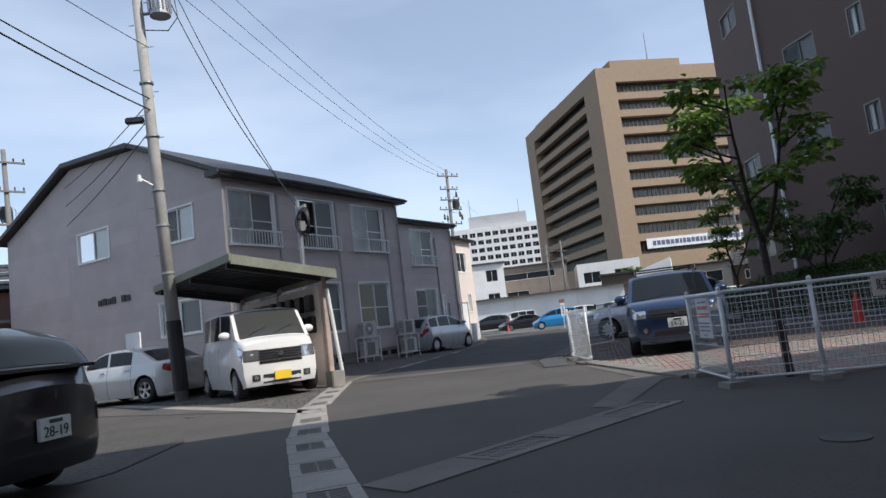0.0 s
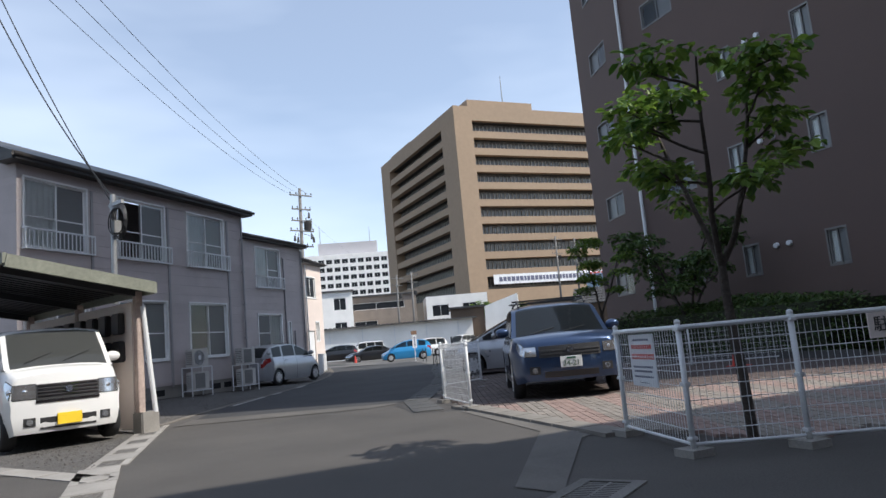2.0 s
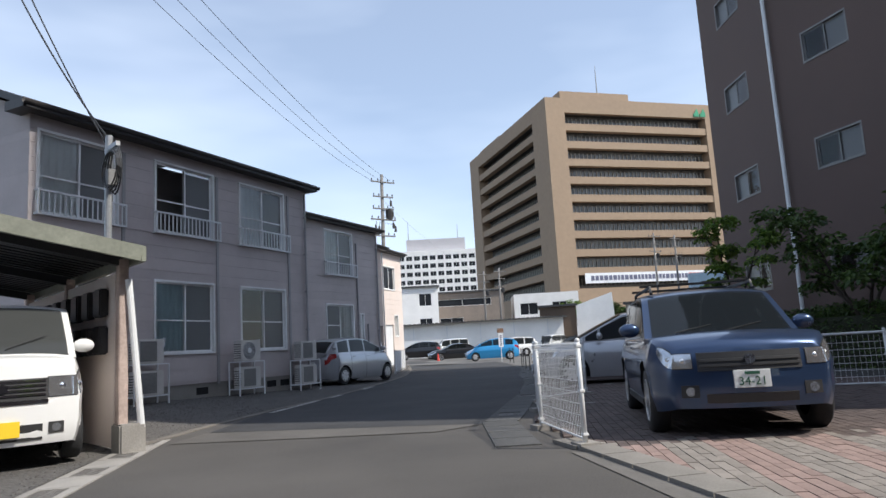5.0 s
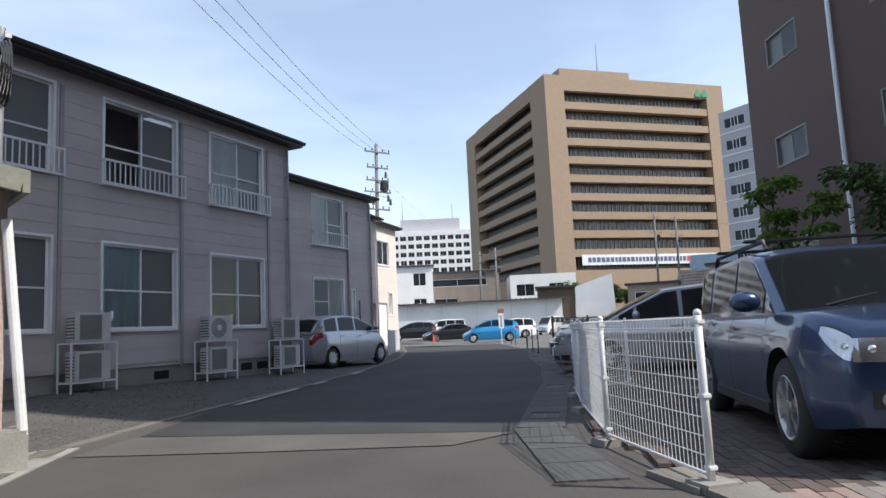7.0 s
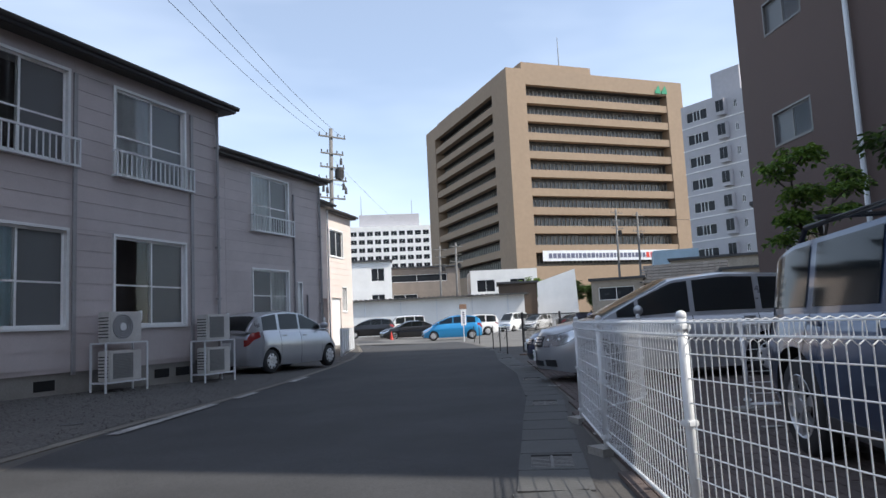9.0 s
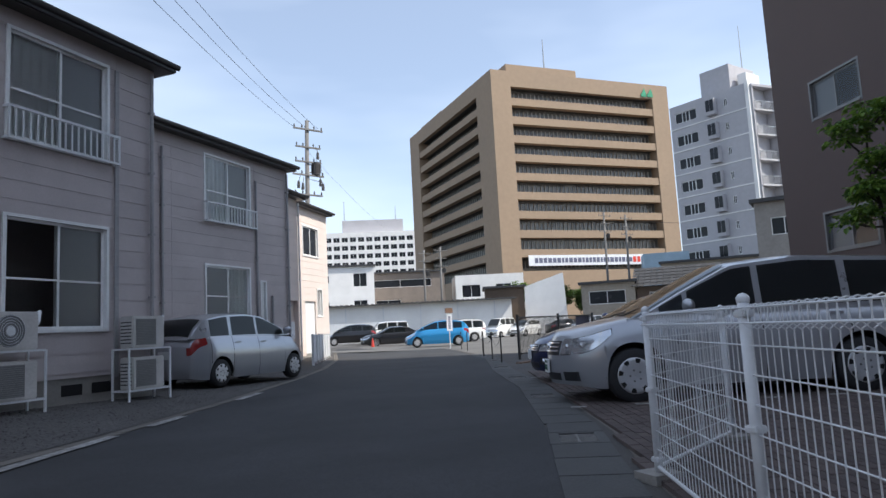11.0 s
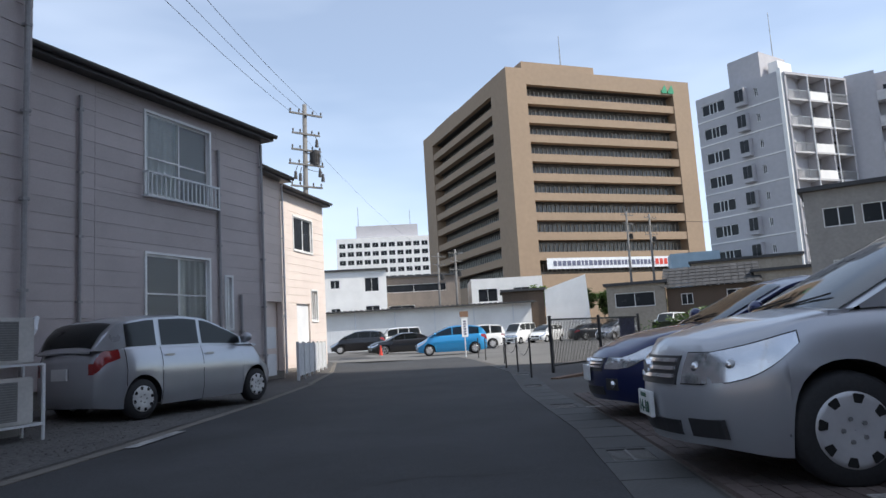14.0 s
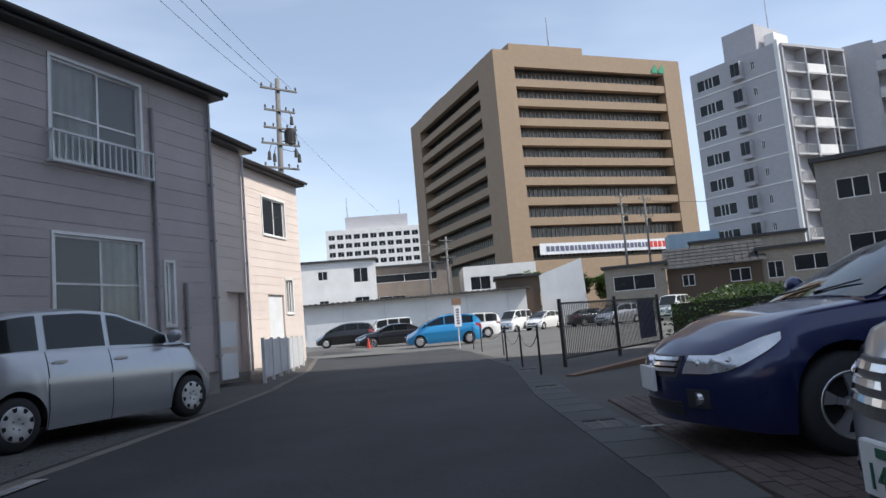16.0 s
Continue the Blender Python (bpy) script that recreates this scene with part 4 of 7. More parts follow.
def car(m, label, col, L, W, H, belt, hood, glass, axles, r=0.31, clear=0.2, group="parked cars", plate=None, plate_text="", front="plain", tall_tail=True,
        pillars=(), spokes=5, rear_lamp=(0.75, 0.35), near=True, name="car", kick=0.0, taper=0.26, bow=0.26, nose_lean=0.1, tail=(0.62, 0.34), rear_plate=0.32):
    """A parked car, nose towards +x. glass: the greenhouse's (x, z) corners from the bonnet back. hood: (x, z) of the lower body's top from tail to nose."""
    c = thing(name, m, label, "car" if name == "car" else name, group)
    hl, hw = L / 2, W / 2
    arch = r * 1.2

    def width(x):
        t = max(0.0, (abs(x) - (hl - 0.75)) / 0.75)
        return hw * (1 - taper * t ** 2.6)

    def top(x):
        return lerp_profile(x, hood)

    def under(x):
        z = clear + 0.05 * max(0.0, (abs(x) - hl + 0.5) / 0.5) ** 2
        for ax in axles:
            d = abs(x - ax)
            if d < arch:
                z = max(z, r + math.sqrt(arch * arch - d * d))
        return z

    def skin(x, u, off=0.0):
        """The lower body's flank: u = 0 at the sill, 1 at the top edge."""
        zb, zt = under(x), top(x)
        full = clear + 0.05 * max(0.0, (abs(x) - hl + 0.5) / 0.5) ** 2
        z = zb + (zt - zb) * u
        v = (z - full) / max(0.05, zt - full)
        bulge = -0.05 * max(0.0, 0.25 - v) / 0.25 - 0.075 * max(0.0, (v - 0.62) / 0.38) ** 2 + 0.012 * math.exp(-((v - 0.62) / 0.05) ** 2)
        return Vector((x, width(x) + bulge + off, z))

    def bend(p):
        """Draws nose and tail into a bow, and leans the nose back above the bumper."""
        end = 1 if p.x > 0 else -1
        w_ = min(1.2, max(0.0, (abs(p.x) - (hl - 0.8)) / 0.8)) ** 1.6
        back = (bow if end > 0 else bow * 0.6) * (p.y / hw) ** 2
        z_mid = clear + 0.32
        if end > 0:
            back += nose_lean * max(0.0, (p.z - z_mid) / max(0.1, top(hl) - z_mid)) ** 2
        back += 0.06 * max(0.0, (clear + 0.16 - p.z) / 0.16)
        return Vector((p.x - end * back * w_, p.y, p.z))

    def wrap(end, sg, inner, back, u0, u1, off=0.007):
        """A lens that follows the body's skin round a corner: from inner (share of the half width) on the end face to back metres along the flank."""
        cols = []
        w_end = width(hl)
        for i in range(7):
            y = hw * inner + (w_end - 0.02 - hw * inner) * i / 6
            cols.append([bend(Vector((end * hl, y, skin(end * hl, u0 + (u1 - u0) * k / 3).z))) + Vector((end * off, 0, 0)) for k in range(4)])
        for i in range(1, 8):
            x = end * (hl - back * i / 7)
            taper_ = 1 - (0.72 if end > 0 else 0.4) * (i / 7) ** 1.5
            low, rise = clear + 0.05 * max(0.0, (abs(x) - hl + 0.5) / 0.5) ** 2, under(x)
            zs = [low + (top(x) - low) * (u1 - (u1 - u0) * taper_ * (1 - k / 3)) for k in range(4)]
            cols.append([bend(skin(x, max(0.0, (z - rise) / max(0.05, top(x) - rise)))) + Vector((end * off * 0.5, off, 0)) for z in zs])
        lens = bmesh.new()
        grid_ = [[lens.verts.new((p.x, sg * p.y, p.z)) for p in col_] for col_ in cols]
        for a, b in zip(grid_, grid_[1:]):
            for k in range(3):
                lens.faces.new((a[k], a[k + 1], b[k + 1], b[k]))
        lamp_cols[sg] = cols
        return lens
    lamp_cols = {}

    xs = [-hl + L * i / 60 for i in range(61)]
    for ax in axles:
        xs = [x for x in xs if abs(x - ax) > arch * 1.03]
        xs += [ax + arch * math.cos(math.pi * i / 16) * 0.9999 for i in range(17)] + [ax - arch * 1.004, ax + arch * 1.004]
    xs = sorted(x for x in xs if abs(x) <= hl)
    us = [0, 0.12, 0.3, 0.5, 0.62, 0.72, 0.84, 0.94, 1.0]
    bm = bmesh.new()
    rows = []
    for x in xs:
        half = [skin(x, u) for u in us]
        e = half[-1]
        crown = 0.045 if top(x) < H * 0.72 else 0.02
        half += [Vector((x, e.y * k, e.z + crown * (1 - k * k) + 0.012)) for k in (0.93, 0.75, 0.45, 0.15)]
        full = half + [Vector((p.x, -p.y, p.z)) for p in reversed(half)]
        rows.append([bm.verts.new(p) for p in full])
    k = len(rows[0])
    for a, b in zip(rows, rows[1:]):
        for j in range(k - 1):
            bm.faces.new((a[j], a[j + 1], b[j + 1], b[j]))
    # the nose and tail are drawn out in the middle, so that they bow
    for row, sgn in ((rows[0], -1), (rows[-1], 1)):
        cap = []
        ks = (-1, -0.93, -0.75, -0.45, -0.15, 0.15, 0.45, 0.75, 0.93, 1)
        for i, u in enumerate(us):
            e = skin(sgn * hl, u)
            line = []
            for q in ks:
                if abs(q) == 1:
                    line.append(row[i] if q > 0 else row[-1 - i])
                else:
                    y = e.y * q
                    line.append(bm.verts.new((sgn * hl, y, e.z)))
            cap.append(line)
        n_ = len(us)
        cap.append([row[-n_], row[-n_ - 1], row[-n_ - 2], row[-n_ - 3], row[-n_ - 4], row[n_ + 3], row[n_ + 2], row[n_ + 1], row[n_], row[n_ - 1]])
        for a, b in zip(cap, cap[1:]):
            for q in range(9):
                f4 = [a[q], a[q + 1], b[q + 1], b[q]]
                f4 = [v for i_, v in enumerate(f4) if v not in f4[:i_]]
                if len(f4) > 2:
                    bm.faces.new(f4)
    for v in bm.verts:
        v.co = bend(v.co)
    body = part("body", bm, col, c, smooth=True)
    body.data.set_sharp_from_angle(angle=radians(50))
    bm = bmesh.new()
    box(bm, -hl + 0.45, -hw + 0.24, clear + 0.02, hl - 0.6, hw - 0.24, min(belt, 0.85) - 0.05)
    part("underbody", bm, TYRE_WELL, c)

    # greenhouse
    def roofline(x):
        return lerp_profile(x, glass)
    gx0, gx1 = glass[0][0], glass[-1][0]

    def shell(x, v, off=0.0):
        zr = roofline(x)
        z = belt + (zr - 0.06 - belt) * v
        t = (z - belt) / max(0.1, H - belt)
        y = (width(x) - 0.075) * (1 - (0.13 + kick) * t)
        return Vector((x, y + off, z))

    def across(x, k, off=0.0):
        e = shell(x, 1.0)
        zr = roofline(x)
        return Vector((x, e.y * k, e.z + (zr - e.z) * (1 - abs(k) ** 3.2) + off))
    bm = bmesh.new()
    gs = [gx0 + (gx1 - gx0) * i / 40 for i in range(41)]
    rows = []
    for x in gs:
        half = [shell(x, v) for v in (0, 0.3, 0.6, 0.85, 1.0)] + [across(x, k) for k in (0.93, 0.8, 0.5, 0.2)]
        for p in half:
            p.z = max(p.z, belt - 0.03)
        full = half + [Vector((p.x, -p.y, p.z)) for p in reversed(half)]
        rows.append([bm.verts.new(p) for p in full])
    for a, b in zip(rows, rows[1:]):
        for j in range(len(a) - 1):
            bm.faces.new((a[j], a[j + 1], b[j + 1], b[j]))
    bm.faces.new(rows[0])
    bm.faces.new(rows[-1][::-1])
    cab = part("cabin", bm, col, c, smooth=True)
    cab.data.set_sharp_from_angle(angle=radians(55))
    # screens, laid on the cabin's skin
    zmax = max(z for _, z in glass)
    rx = [x for x, z in glass if z > zmax - 0.13]
    for nm, xa, xb in (("windscreen", max(rx) + 0.03, gx1 - 0.05), ("rear_window", gx0 + 0.03 if not tall_tail else gx0 + 0.05, min(rx) - 0.03)):
        if abs(xb - xa) < 0.1:
            continue
        bm = bmesh.new()
        grid_ = []
        for i in range(9):
            x = xa + (xb - xa) * i / 8
            grid_.append([bm.verts.new(across(x, k, 0.008) + Vector(((0.008 if nm == "windscreen" else -0.008), 0, 0))) for k in (-0.9, -0.7, -0.4, 0, 0.4, 0.7, 0.9)])
        for a, b in zip(grid_, grid_[1:]):
            for j in range(6):
                bm.faces.new((a[j], a[j + 1], b[j + 1], b[j]))
        part(nm, bm, CAR_GLASS, c, smooth=True)
    sides = list(pillars)
    for sg in (1, -1):
        for (a, b) in sides:
            bm = bmesh.new()
            lo, hi = [], []
            n = 10
            for i in range(n + 1):
                x = a + (b - a) * i / n
                top_v = 0.93
                if roofline(x) - belt < 0.12:
                    top_v = 0.6
                for v, arr in ((0.1, lo), (top_v, hi)):
                    p = shell(x, v, 0.007)
                    p.z = max(p.z, belt + 0.025)
                    arr.append(bm.verts.new((p.x, sg * p.y, p.z)))
            for i in range(n):
                bm.faces.new((lo[i], lo[i + 1], hi[i + 1], hi[i]))
            part("side_window", bm, CAR_GLASS, c)
        if near:
            for i, (a, b) in enumerate(sides[:3]):
                # door shut line and handle
                bm = bmesh.new()
                for u in range(12):
                    p, q = skin(a - 0.04, u / 12, 0.002), skin(a - 0.04, (u + 1) / 12, 0.002)
                    for w_ in (0,):
                        poly(bm, [(p.x, sg * p.y, p.z), (q.x, sg * q.y, q.z), (q.x + 0.012, sg * q.y, q.z), (p.x + 0.012, sg * p.y, p.z)])
                part("door_gap", bm, TYRE_WELL, c)
                if i < 2:
                    p = skin(a + 0.12, 0.86)
                    boxpart("door_handle", (p.x - 0.09, sg * p.y - 0.02, p.z - 0.02, p.x + 0.09, sg * p.y + 0.028 * sg, p.z + 0.015), col, c, bevel=0.006)
        # mirror
        px = gx1 - (0.72 if front == "mpv" else 0.42)
        p = shell(px, 0.2)
        bm = bmesh.new()
        bmesh.ops.create_uvsphere(bm, u_segments=14, v_segments=8, radius=1.0, matrix=Matrix.Translation((px, sg * (hw + 0.06), belt + 0.12)) @ Matrix.Diagonal((0.075, 0.125, 0.085, 1)))
        part("mirror", bm, col, c, smooth=True)
        for ax in axles:
            wheel(c, ax, sg * (hw - 0.115), r, 0.2, sg, spokes)
            if near:
                bm = bmesh.new()
                prev = None
                for i in range(17):
                    a = math.pi * i / 16
                    e = bend(skin(ax + arch * math.cos(a) * 0.9999, 0.0))
                    cur = [bm.verts.new((e.x, sg * (e.y - 0.002), e.z + 0.002)), bm.verts.new((e.x, sg * (e.y - 0.24), e.z + 0.002))]
                    if prev:
                        bm.faces.new((prev[0], cur[0], cur[1], prev[1]))
                    prev = cur
                part("wheel_arch", bm, TYRE_WELL, c)
        # tail lamps wrap the corner
        z0, hh = rear_lamp
        span = top(-hl + 0.2) - clear
        part("tail_lamp", wrap(-1, sg, *tail, (z0 - clear) / span, min(0.98, (z0 + hh - clear) / span)), LAMP_RED, c, smooth=True)
    # front
    zt = top(hl - 0.1)
    lo_, hi_, back, inner, gh_ = {"suv": (0.68, 0.93, 0.24, 0.58, 0.15), "kei": (0.62, 0.88, 0.22, 0.52, 0.2), "mpv": (0.62, 0.93, 0.66, 0.5, 0.15), "sedan": (0.68, 0.92, 0.5, 0.5, 0.11)}.get(front, (0.66, 0.92, 0.5, 0.55, 0.1))
    zn = [clear + 0.05 + (top(hl) - clear - 0.05) * u for u in (lo_, hi_)]
    lz = sum(zn) / 2
    for sg in (1, -1):
        lamp = part("headlight", wrap(1, sg, inner, back, lo_, hi_, 0.009), LAMP_CLEAR, c, "clear headlight lens", smooth=True)
        if near:
            cols = lamp_cols[sg]
            for at_, share in ((3, 0.3), (7, 0.24)):
                lo_p, hi_p = cols[at_][0], cols[at_][3]
                mid_, rr = (lo_p + hi_p) / 2, (hi_p - lo_p).length * share
                for nm, scale_, sink, material in (("bulb_ring", 1.0, 0.78, STEEL), ("reflector", 0.74, 0.45, CHROME)):
                    bm = bmesh.new()
                    bmesh.ops.create_uvsphere(bm, u_segments=18, v_segments=10, radius=rr * scale_, matrix=Matrix.Translation((mid_.x - rr * sink, sg * (mid_.y - rr * sink * 0.35), mid_.z)))
                    part(nm, bm, material, lamp, smooth=True)
            outline = wrap(1, sg, inner - 0.008, back + 0.012, lo_ - 0.012, min(0.99, hi_ + 0.01), 0.003)
            part("lamp_surround", outline, PLASTIC, c, smooth=True)
        if front != "mpv":
            bm = bmesh.new()
            q = bend(Vector((hl, sg * hw * 0.62, clear + 0.22)))
            tube(bm, (q.x - 0.1, q.y, q.z), (q.x + 0.014, q.y, q.z), 0.05, 0.045, 14)
            part("fog_lamp", bm, LAMP_CLEAR, c)
    lw = hw - hw * inner - 0.15
    gw = hw - lw - (0.155 if front == "kei" else 0.2)

    def bowed(y0, y1, z0, z1, off, thick=0.03):
        """A panel that follows the bow of the nose."""
        bm = bmesh.new()
        n = 12
        cols = []
        for i in range(n + 1):
            y = y0 + (y1 - y0) * i / n
            xa, xb = bend(Vector((hl, y, z0))).x + off, bend(Vector((hl, y, z1))).x + off
            cols.append([bm.verts.new(p) for p in ((xa, y, z0), (xb, y, z1), (xb - thick, y, z1 + 0.004), (xa - thick, y, z0 - 0.004))])
        for a, b in zip(cols, cols[1:]):
            for k in range(4):
                bm.faces.new((a[k], a[(k + 1) % 4], b[(k + 1) % 4], b[k]))
        bm.faces.new(cols[0])
        bm.faces.new(cols[-1][::-1])
        return bm
    part("grille", bowed(-gw, gw, lz - gh_ / 2 - 0.03, lz + gh_ / 2, 0.01), PLASTIC, c)
    bars = {"suv": 2, "kei": 4}.get(front, 3)
    for i in range(bars):
        z = lz - gh_ / 2 + gh_ * (i + 0.5) / max(3, bars)
        part("grille_bar", bowed(-gw + 0.02, gw - 0.02, z - 0.012, z + 0.012, 0.02), CHROME if front in ("mpv", "kei", "sedan") else PLASTIC, c)
    bm = bmesh.new()
    q = bend(Vector((hl, 0, lz)))
    tube(bm, (q.x - 0.03, 0, lz), (q.x + 0.035, 0, lz), 0.055, 0.05, 20)
    part("badge", bm, CHROME, c)
    part("lower_intake", bowed(-hw * 0.46, hw * 0.46, clear + 0.1, clear + (0.27 if front == "kei" else 0.19), 0.006), PLASTIC, c)
    if front == "kei":
        part("lower_trim", bowed(-hw * 0.52, hw * 0.52, lz - gh_ / 2 - 0.075, lz - gh_ / 2 - 0.035, 0.012), CHROME, c)
    for sg in (1, -1):
        part("bumper_pocket", bowed(sg * hw * (0.55 if front == "mpv" else 0.53), sg * hw * (0.78 if front == "mpv" else 0.71), clear + (0.1 if front == "mpv" else 0.16), clear + (0.21 if front == "mpv" else 0.28), 0.006), PLASTIC, c)
    pm = {"white": PLATE, "yellow": PLATE_YELLOW}.get(plate)
    if pm:
        for sgn in (1, -1):
            zz = clear + (0.23 if front == "kei" else 0.27 if front == "mpv" else 0.33) if sgn > 0 else belt - rear_plate
            pl = boxpart("number_plate", (sgn * hl + (0.002 if sgn > 0 else -0.03), -0.17, zz - 0.085, sgn * hl + (0.03 if sgn > 0 else -0.002), 0.17, zz + 0.085), pm, c, bevel=0.004)
            if plate_text:
                text_mesh(plate_text, 0.115, PLATE_INK, pl, Matrix.Translation((sgn * (hl + 0.034), 0, zz - 0.025)) @ Matrix.Rotation(radians(90 * sgn), 4, "Z") @ Matrix.Rotation(radians(90), 4, "X"))
                boxpart("region_mark", (sgn * (hl + 0.034) - 0.002, -0.07, zz + 0.042, sgn * (hl + 0.034) + 0.002, 0.07, zz + 0.07), PLATE_INK, pl)
    # wipers and rear bumper strip
    if near:
        for y in (-0.5, 0.05):
            bm = bmesh.new()
            a, b = across(gx1 - 0.08, 0, 0.03), across(gx1 - 0.2, 0, 0.03)
            tube(bm, (a.x, y, a.z - 0.01), (b.x, y + 0.42, b.z - 0.01), 0.008, 0.006, 5)
            part("wiper", bm, PLASTIC, c)
    return c


def on_ground(x, y, ang):
    return Matrix.Translation((x, y, rise(x, y) + 0.01)) @ Matrix.Rotation(radians(ang), 4, "Z")


BLUE_GREY = paint("paint_blue_grey", (0.032, 0.062, 0.135), 0.55)
SILVER = paint("paint_silver", (0.45, 0.46, 0.485), 0.5)
PEARL = paint("paint_pearl", (0.62, 0.62, 0.62), 0.2)
NAVY = paint("paint_navy", (0.01, 0.018, 0.085), 0.35)
WHITE_CAR = paint("paint_white", (0.78, 0.78, 0.77), 0.0)
BLACK_CAR = paint("paint_black", (0.012, 0.012, 0.014), 0.2)
SKY_BLUE = paint("paint_sky_blue", (0.03, 0.3, 0.62), 0.3)

SUV = dict(L=4.5, W=1.85, H=1.64, belt=1.02, hood=[(-2.25, 0.9), (-2.15, 1.02), (0.6, 1.03), (1.2, 1.03), (1.8, 1.02), (2.14, 0.97), (2.25, 0.89)], glass=[(-2.2, 1.02), (-1.98, 1.52), (-1.5, 1.61), (0.0, 1.64), (0.35, 1.58), (1.22, 1.01)], axles=(-1.3, 1.36), r=0.36, clear=0.27,
           front="suv", pillars=((-0.1, 0.78), (-1.08, -0.18), (-1.85, -1.2)), spokes=6, rear_lamp=(0.8, 0.5), taper=0.2, bow=0.17, nose_lean=0.05)
MPV = dict(L=4.75, W=1.76, H=1.74, belt=1.02, hood=[(-2.37, 0.9), (-2.3, 1.02), (0.8, 1.02), (1.45, 1.0), (2.0, 0.92), (2.25, 0.87), (2.37, 0.84)], glass=[(-2.34, 1.02), (-2.2, 1.5), (-1.9, 1.67), (-0.7, 1.74), (0.15, 1.67), (0.8, 1.36), (1.48, 1.0)], axles=(-1.3, 1.44), r=0.335, clear=0.19,
           front="mpv", pillars=((-0.1, 0.72), (-1.15, -0.18), (-2.05, -1.25), (0.78, 1.08)), spokes=0, rear_lamp=(0.9, 0.5), bow=0.42, taper=0.3)
SEDAN = dict(L=4.72, W=1.84, H=1.45, belt=0.97, hood=[(-2.36, 0.86), (-2.25, 1.0), (-1.4, 1.0), (0.75, 0.97), (1.5, 0.9), (2.1, 0.82), (2.36, 0.7)], glass=[(-1.85, 0.98), (-1.1, 1.36), (-0.6, 1.44), (0.1, 1.44), (0.35, 1.38), (1.2, 0.96)], axles=(-1.35, 1.38), r=0.325, clear=0.17,
             front="sedan", pillars=((0.02, 0.8), (-0.85, -0.06)), spokes=5, rear_lamp=(0.72, 0.22), tall_tail=False, bow=0.4)
HATCH = dict(L=4.05, W=1.72, H=1.62, belt=1.05, hood=[(-2.02, 0.84), (-1.93, 1.08), (-1.2, 1.08), (0.7, 1.04), (1.3, 0.99), (1.75, 0.86), (2.02, 0.66)], glass=[(-1.99, 1.0), (-1.86, 1.3), (-1.62, 1.51), (-1.1, 1.59), (-0.35, 1.62), (0.15, 1.57), (0.75, 1.34), (1.36, 1.03)], axles=(-1.27, 1.3), r=0.3, clear=0.18,
             front="plain", pillars=((0.0, 0.92), (-0.86, -0.07), (-1.52, -0.96), (0.96, 1.14)), spokes=0, rear_lamp=(0.84, 0.3))
KEI = dict(L=3.75, W=1.7, H=1.9, belt=1.2, hood=[(-1.87, 1.05), (-1.82, 1.2), (1.15, 1.2), (1.45, 1.18), (1.72, 1.13), (1.87, 1.05)], glass=[(-1.86, 1.2), (-1.8, 1.78), (-1.5, 1.87), (0.0, 1.9), (0.95, 1.84), (1.48, 1.17)], axles=(-1.3, 1.33), r=0.3, clear=0.19,
           front="kei", pillars=((0.15, 0.98), (-0.8, 0.05), (-1.68, -0.9)), spokes=10, rear_lamp=(0.8, 0.6), kick=-0.06, taper=0.11, bow=0.13, nose_lean=0.05)
VAN = dict(L=3.5, W=1.5, H=1.9, belt=1.15, hood=[(-1.75, 1.05), (-1.68, 1.15), (1.2, 1.15), (1.55, 1.0), (1.75, 0.8)], glass=[(-1.73, 1.15), (-1.68, 1.8), (-1.5, 1.88), (0.0, 1.9), (0.8, 1.84), (1.5, 1.08)], axles=(-1.15, 1.1), r=0.27, clear=0.18,
           front="kei", pillars=((0.15, 0.95), (-0.7, 0.07), (-1.6, -0.78)), spokes=6, rear_lamp=(0.6, 0.5), kick=-0.05, taper=0.1, bow=0.1, nose_lean=0.05)

suv = car(on_ground(7.46, 13.75, -116), "blue-grey sport utility vehicle with a roof rack on brick paving", BLUE_GREY, plate="white", plate_text="34-21", **SUV)
for sg in (1, -1):
    bm = bmesh.new()
    path_tube(bm, [(0.25, sg * 0.62, 1.6), (0.15, sg * 0.62, 1.69), (-1.6, sg * 0.62, 1.69), (-1.75, sg * 0.62, 1.56)], 0.022, 8)
    part("roof_rail", bm, PLASTIC, suv)
for x in (-0.1, -1.2):
    boxpart("cross_bar", (x - 0.035, -0.72, 1.705, x + 0.035, 0.72, 1.735), PLASTIC, suv, bevel=0.01)
for sg in (1, -1):
    boxpart("sill_cladding", (-0.9, sg * 0.86 - 0.05, 0.25, 0.92, sg * 0.86 + 0.05, 0.36), PLASTIC, suv, bevel=0.015)
mpv = car(on_ground(10.89, 21.355, 157), "silver people carrier parked nose to the lane", SILVER, plate="white", plate_text="14-10", **MPV)
navy = car(on_ground(12.15, 24.2, 157), "dark blue saloon parked beside the silver people carrier", NAVY, plate="white", **SEDAN)
fit_car = car(on_ground(5.32, 31.2, 44.7), "silver hatchback parked along the grey houses", SILVER, plate="white", **HATCH)
kei_car = car(on_ground(-1.43, 16.28, -69.4), "white box-shaped minicar with a yellow plate under the carport", WHITE_CAR, plate="yellow", **KEI)
coupe = car(on_ground(-5.0, 20.3, 145), "pale silver saloon parked by the gable wall", PEARL, **SEDAN)
black_hatch = car(on_ground(-4.06, 6.66, 160), "black hatchback seen from its tail on the gravel verge", BLACK_CAR, plate="white", plate_text="28-19", **{**HATCH, "L": 4.2, "W": 1.76, "H": 1.48, "rear_lamp": (0.66, 0.22), "tail": (0.7, 0.16), "rear_plate": 0.48, "glass": [(-2.02, 1.0), (-1.8, 1.28), (-1.45, 1.42), (-0.5, 1.48), (0.25, 1.44), (1.45, 0.95)]})

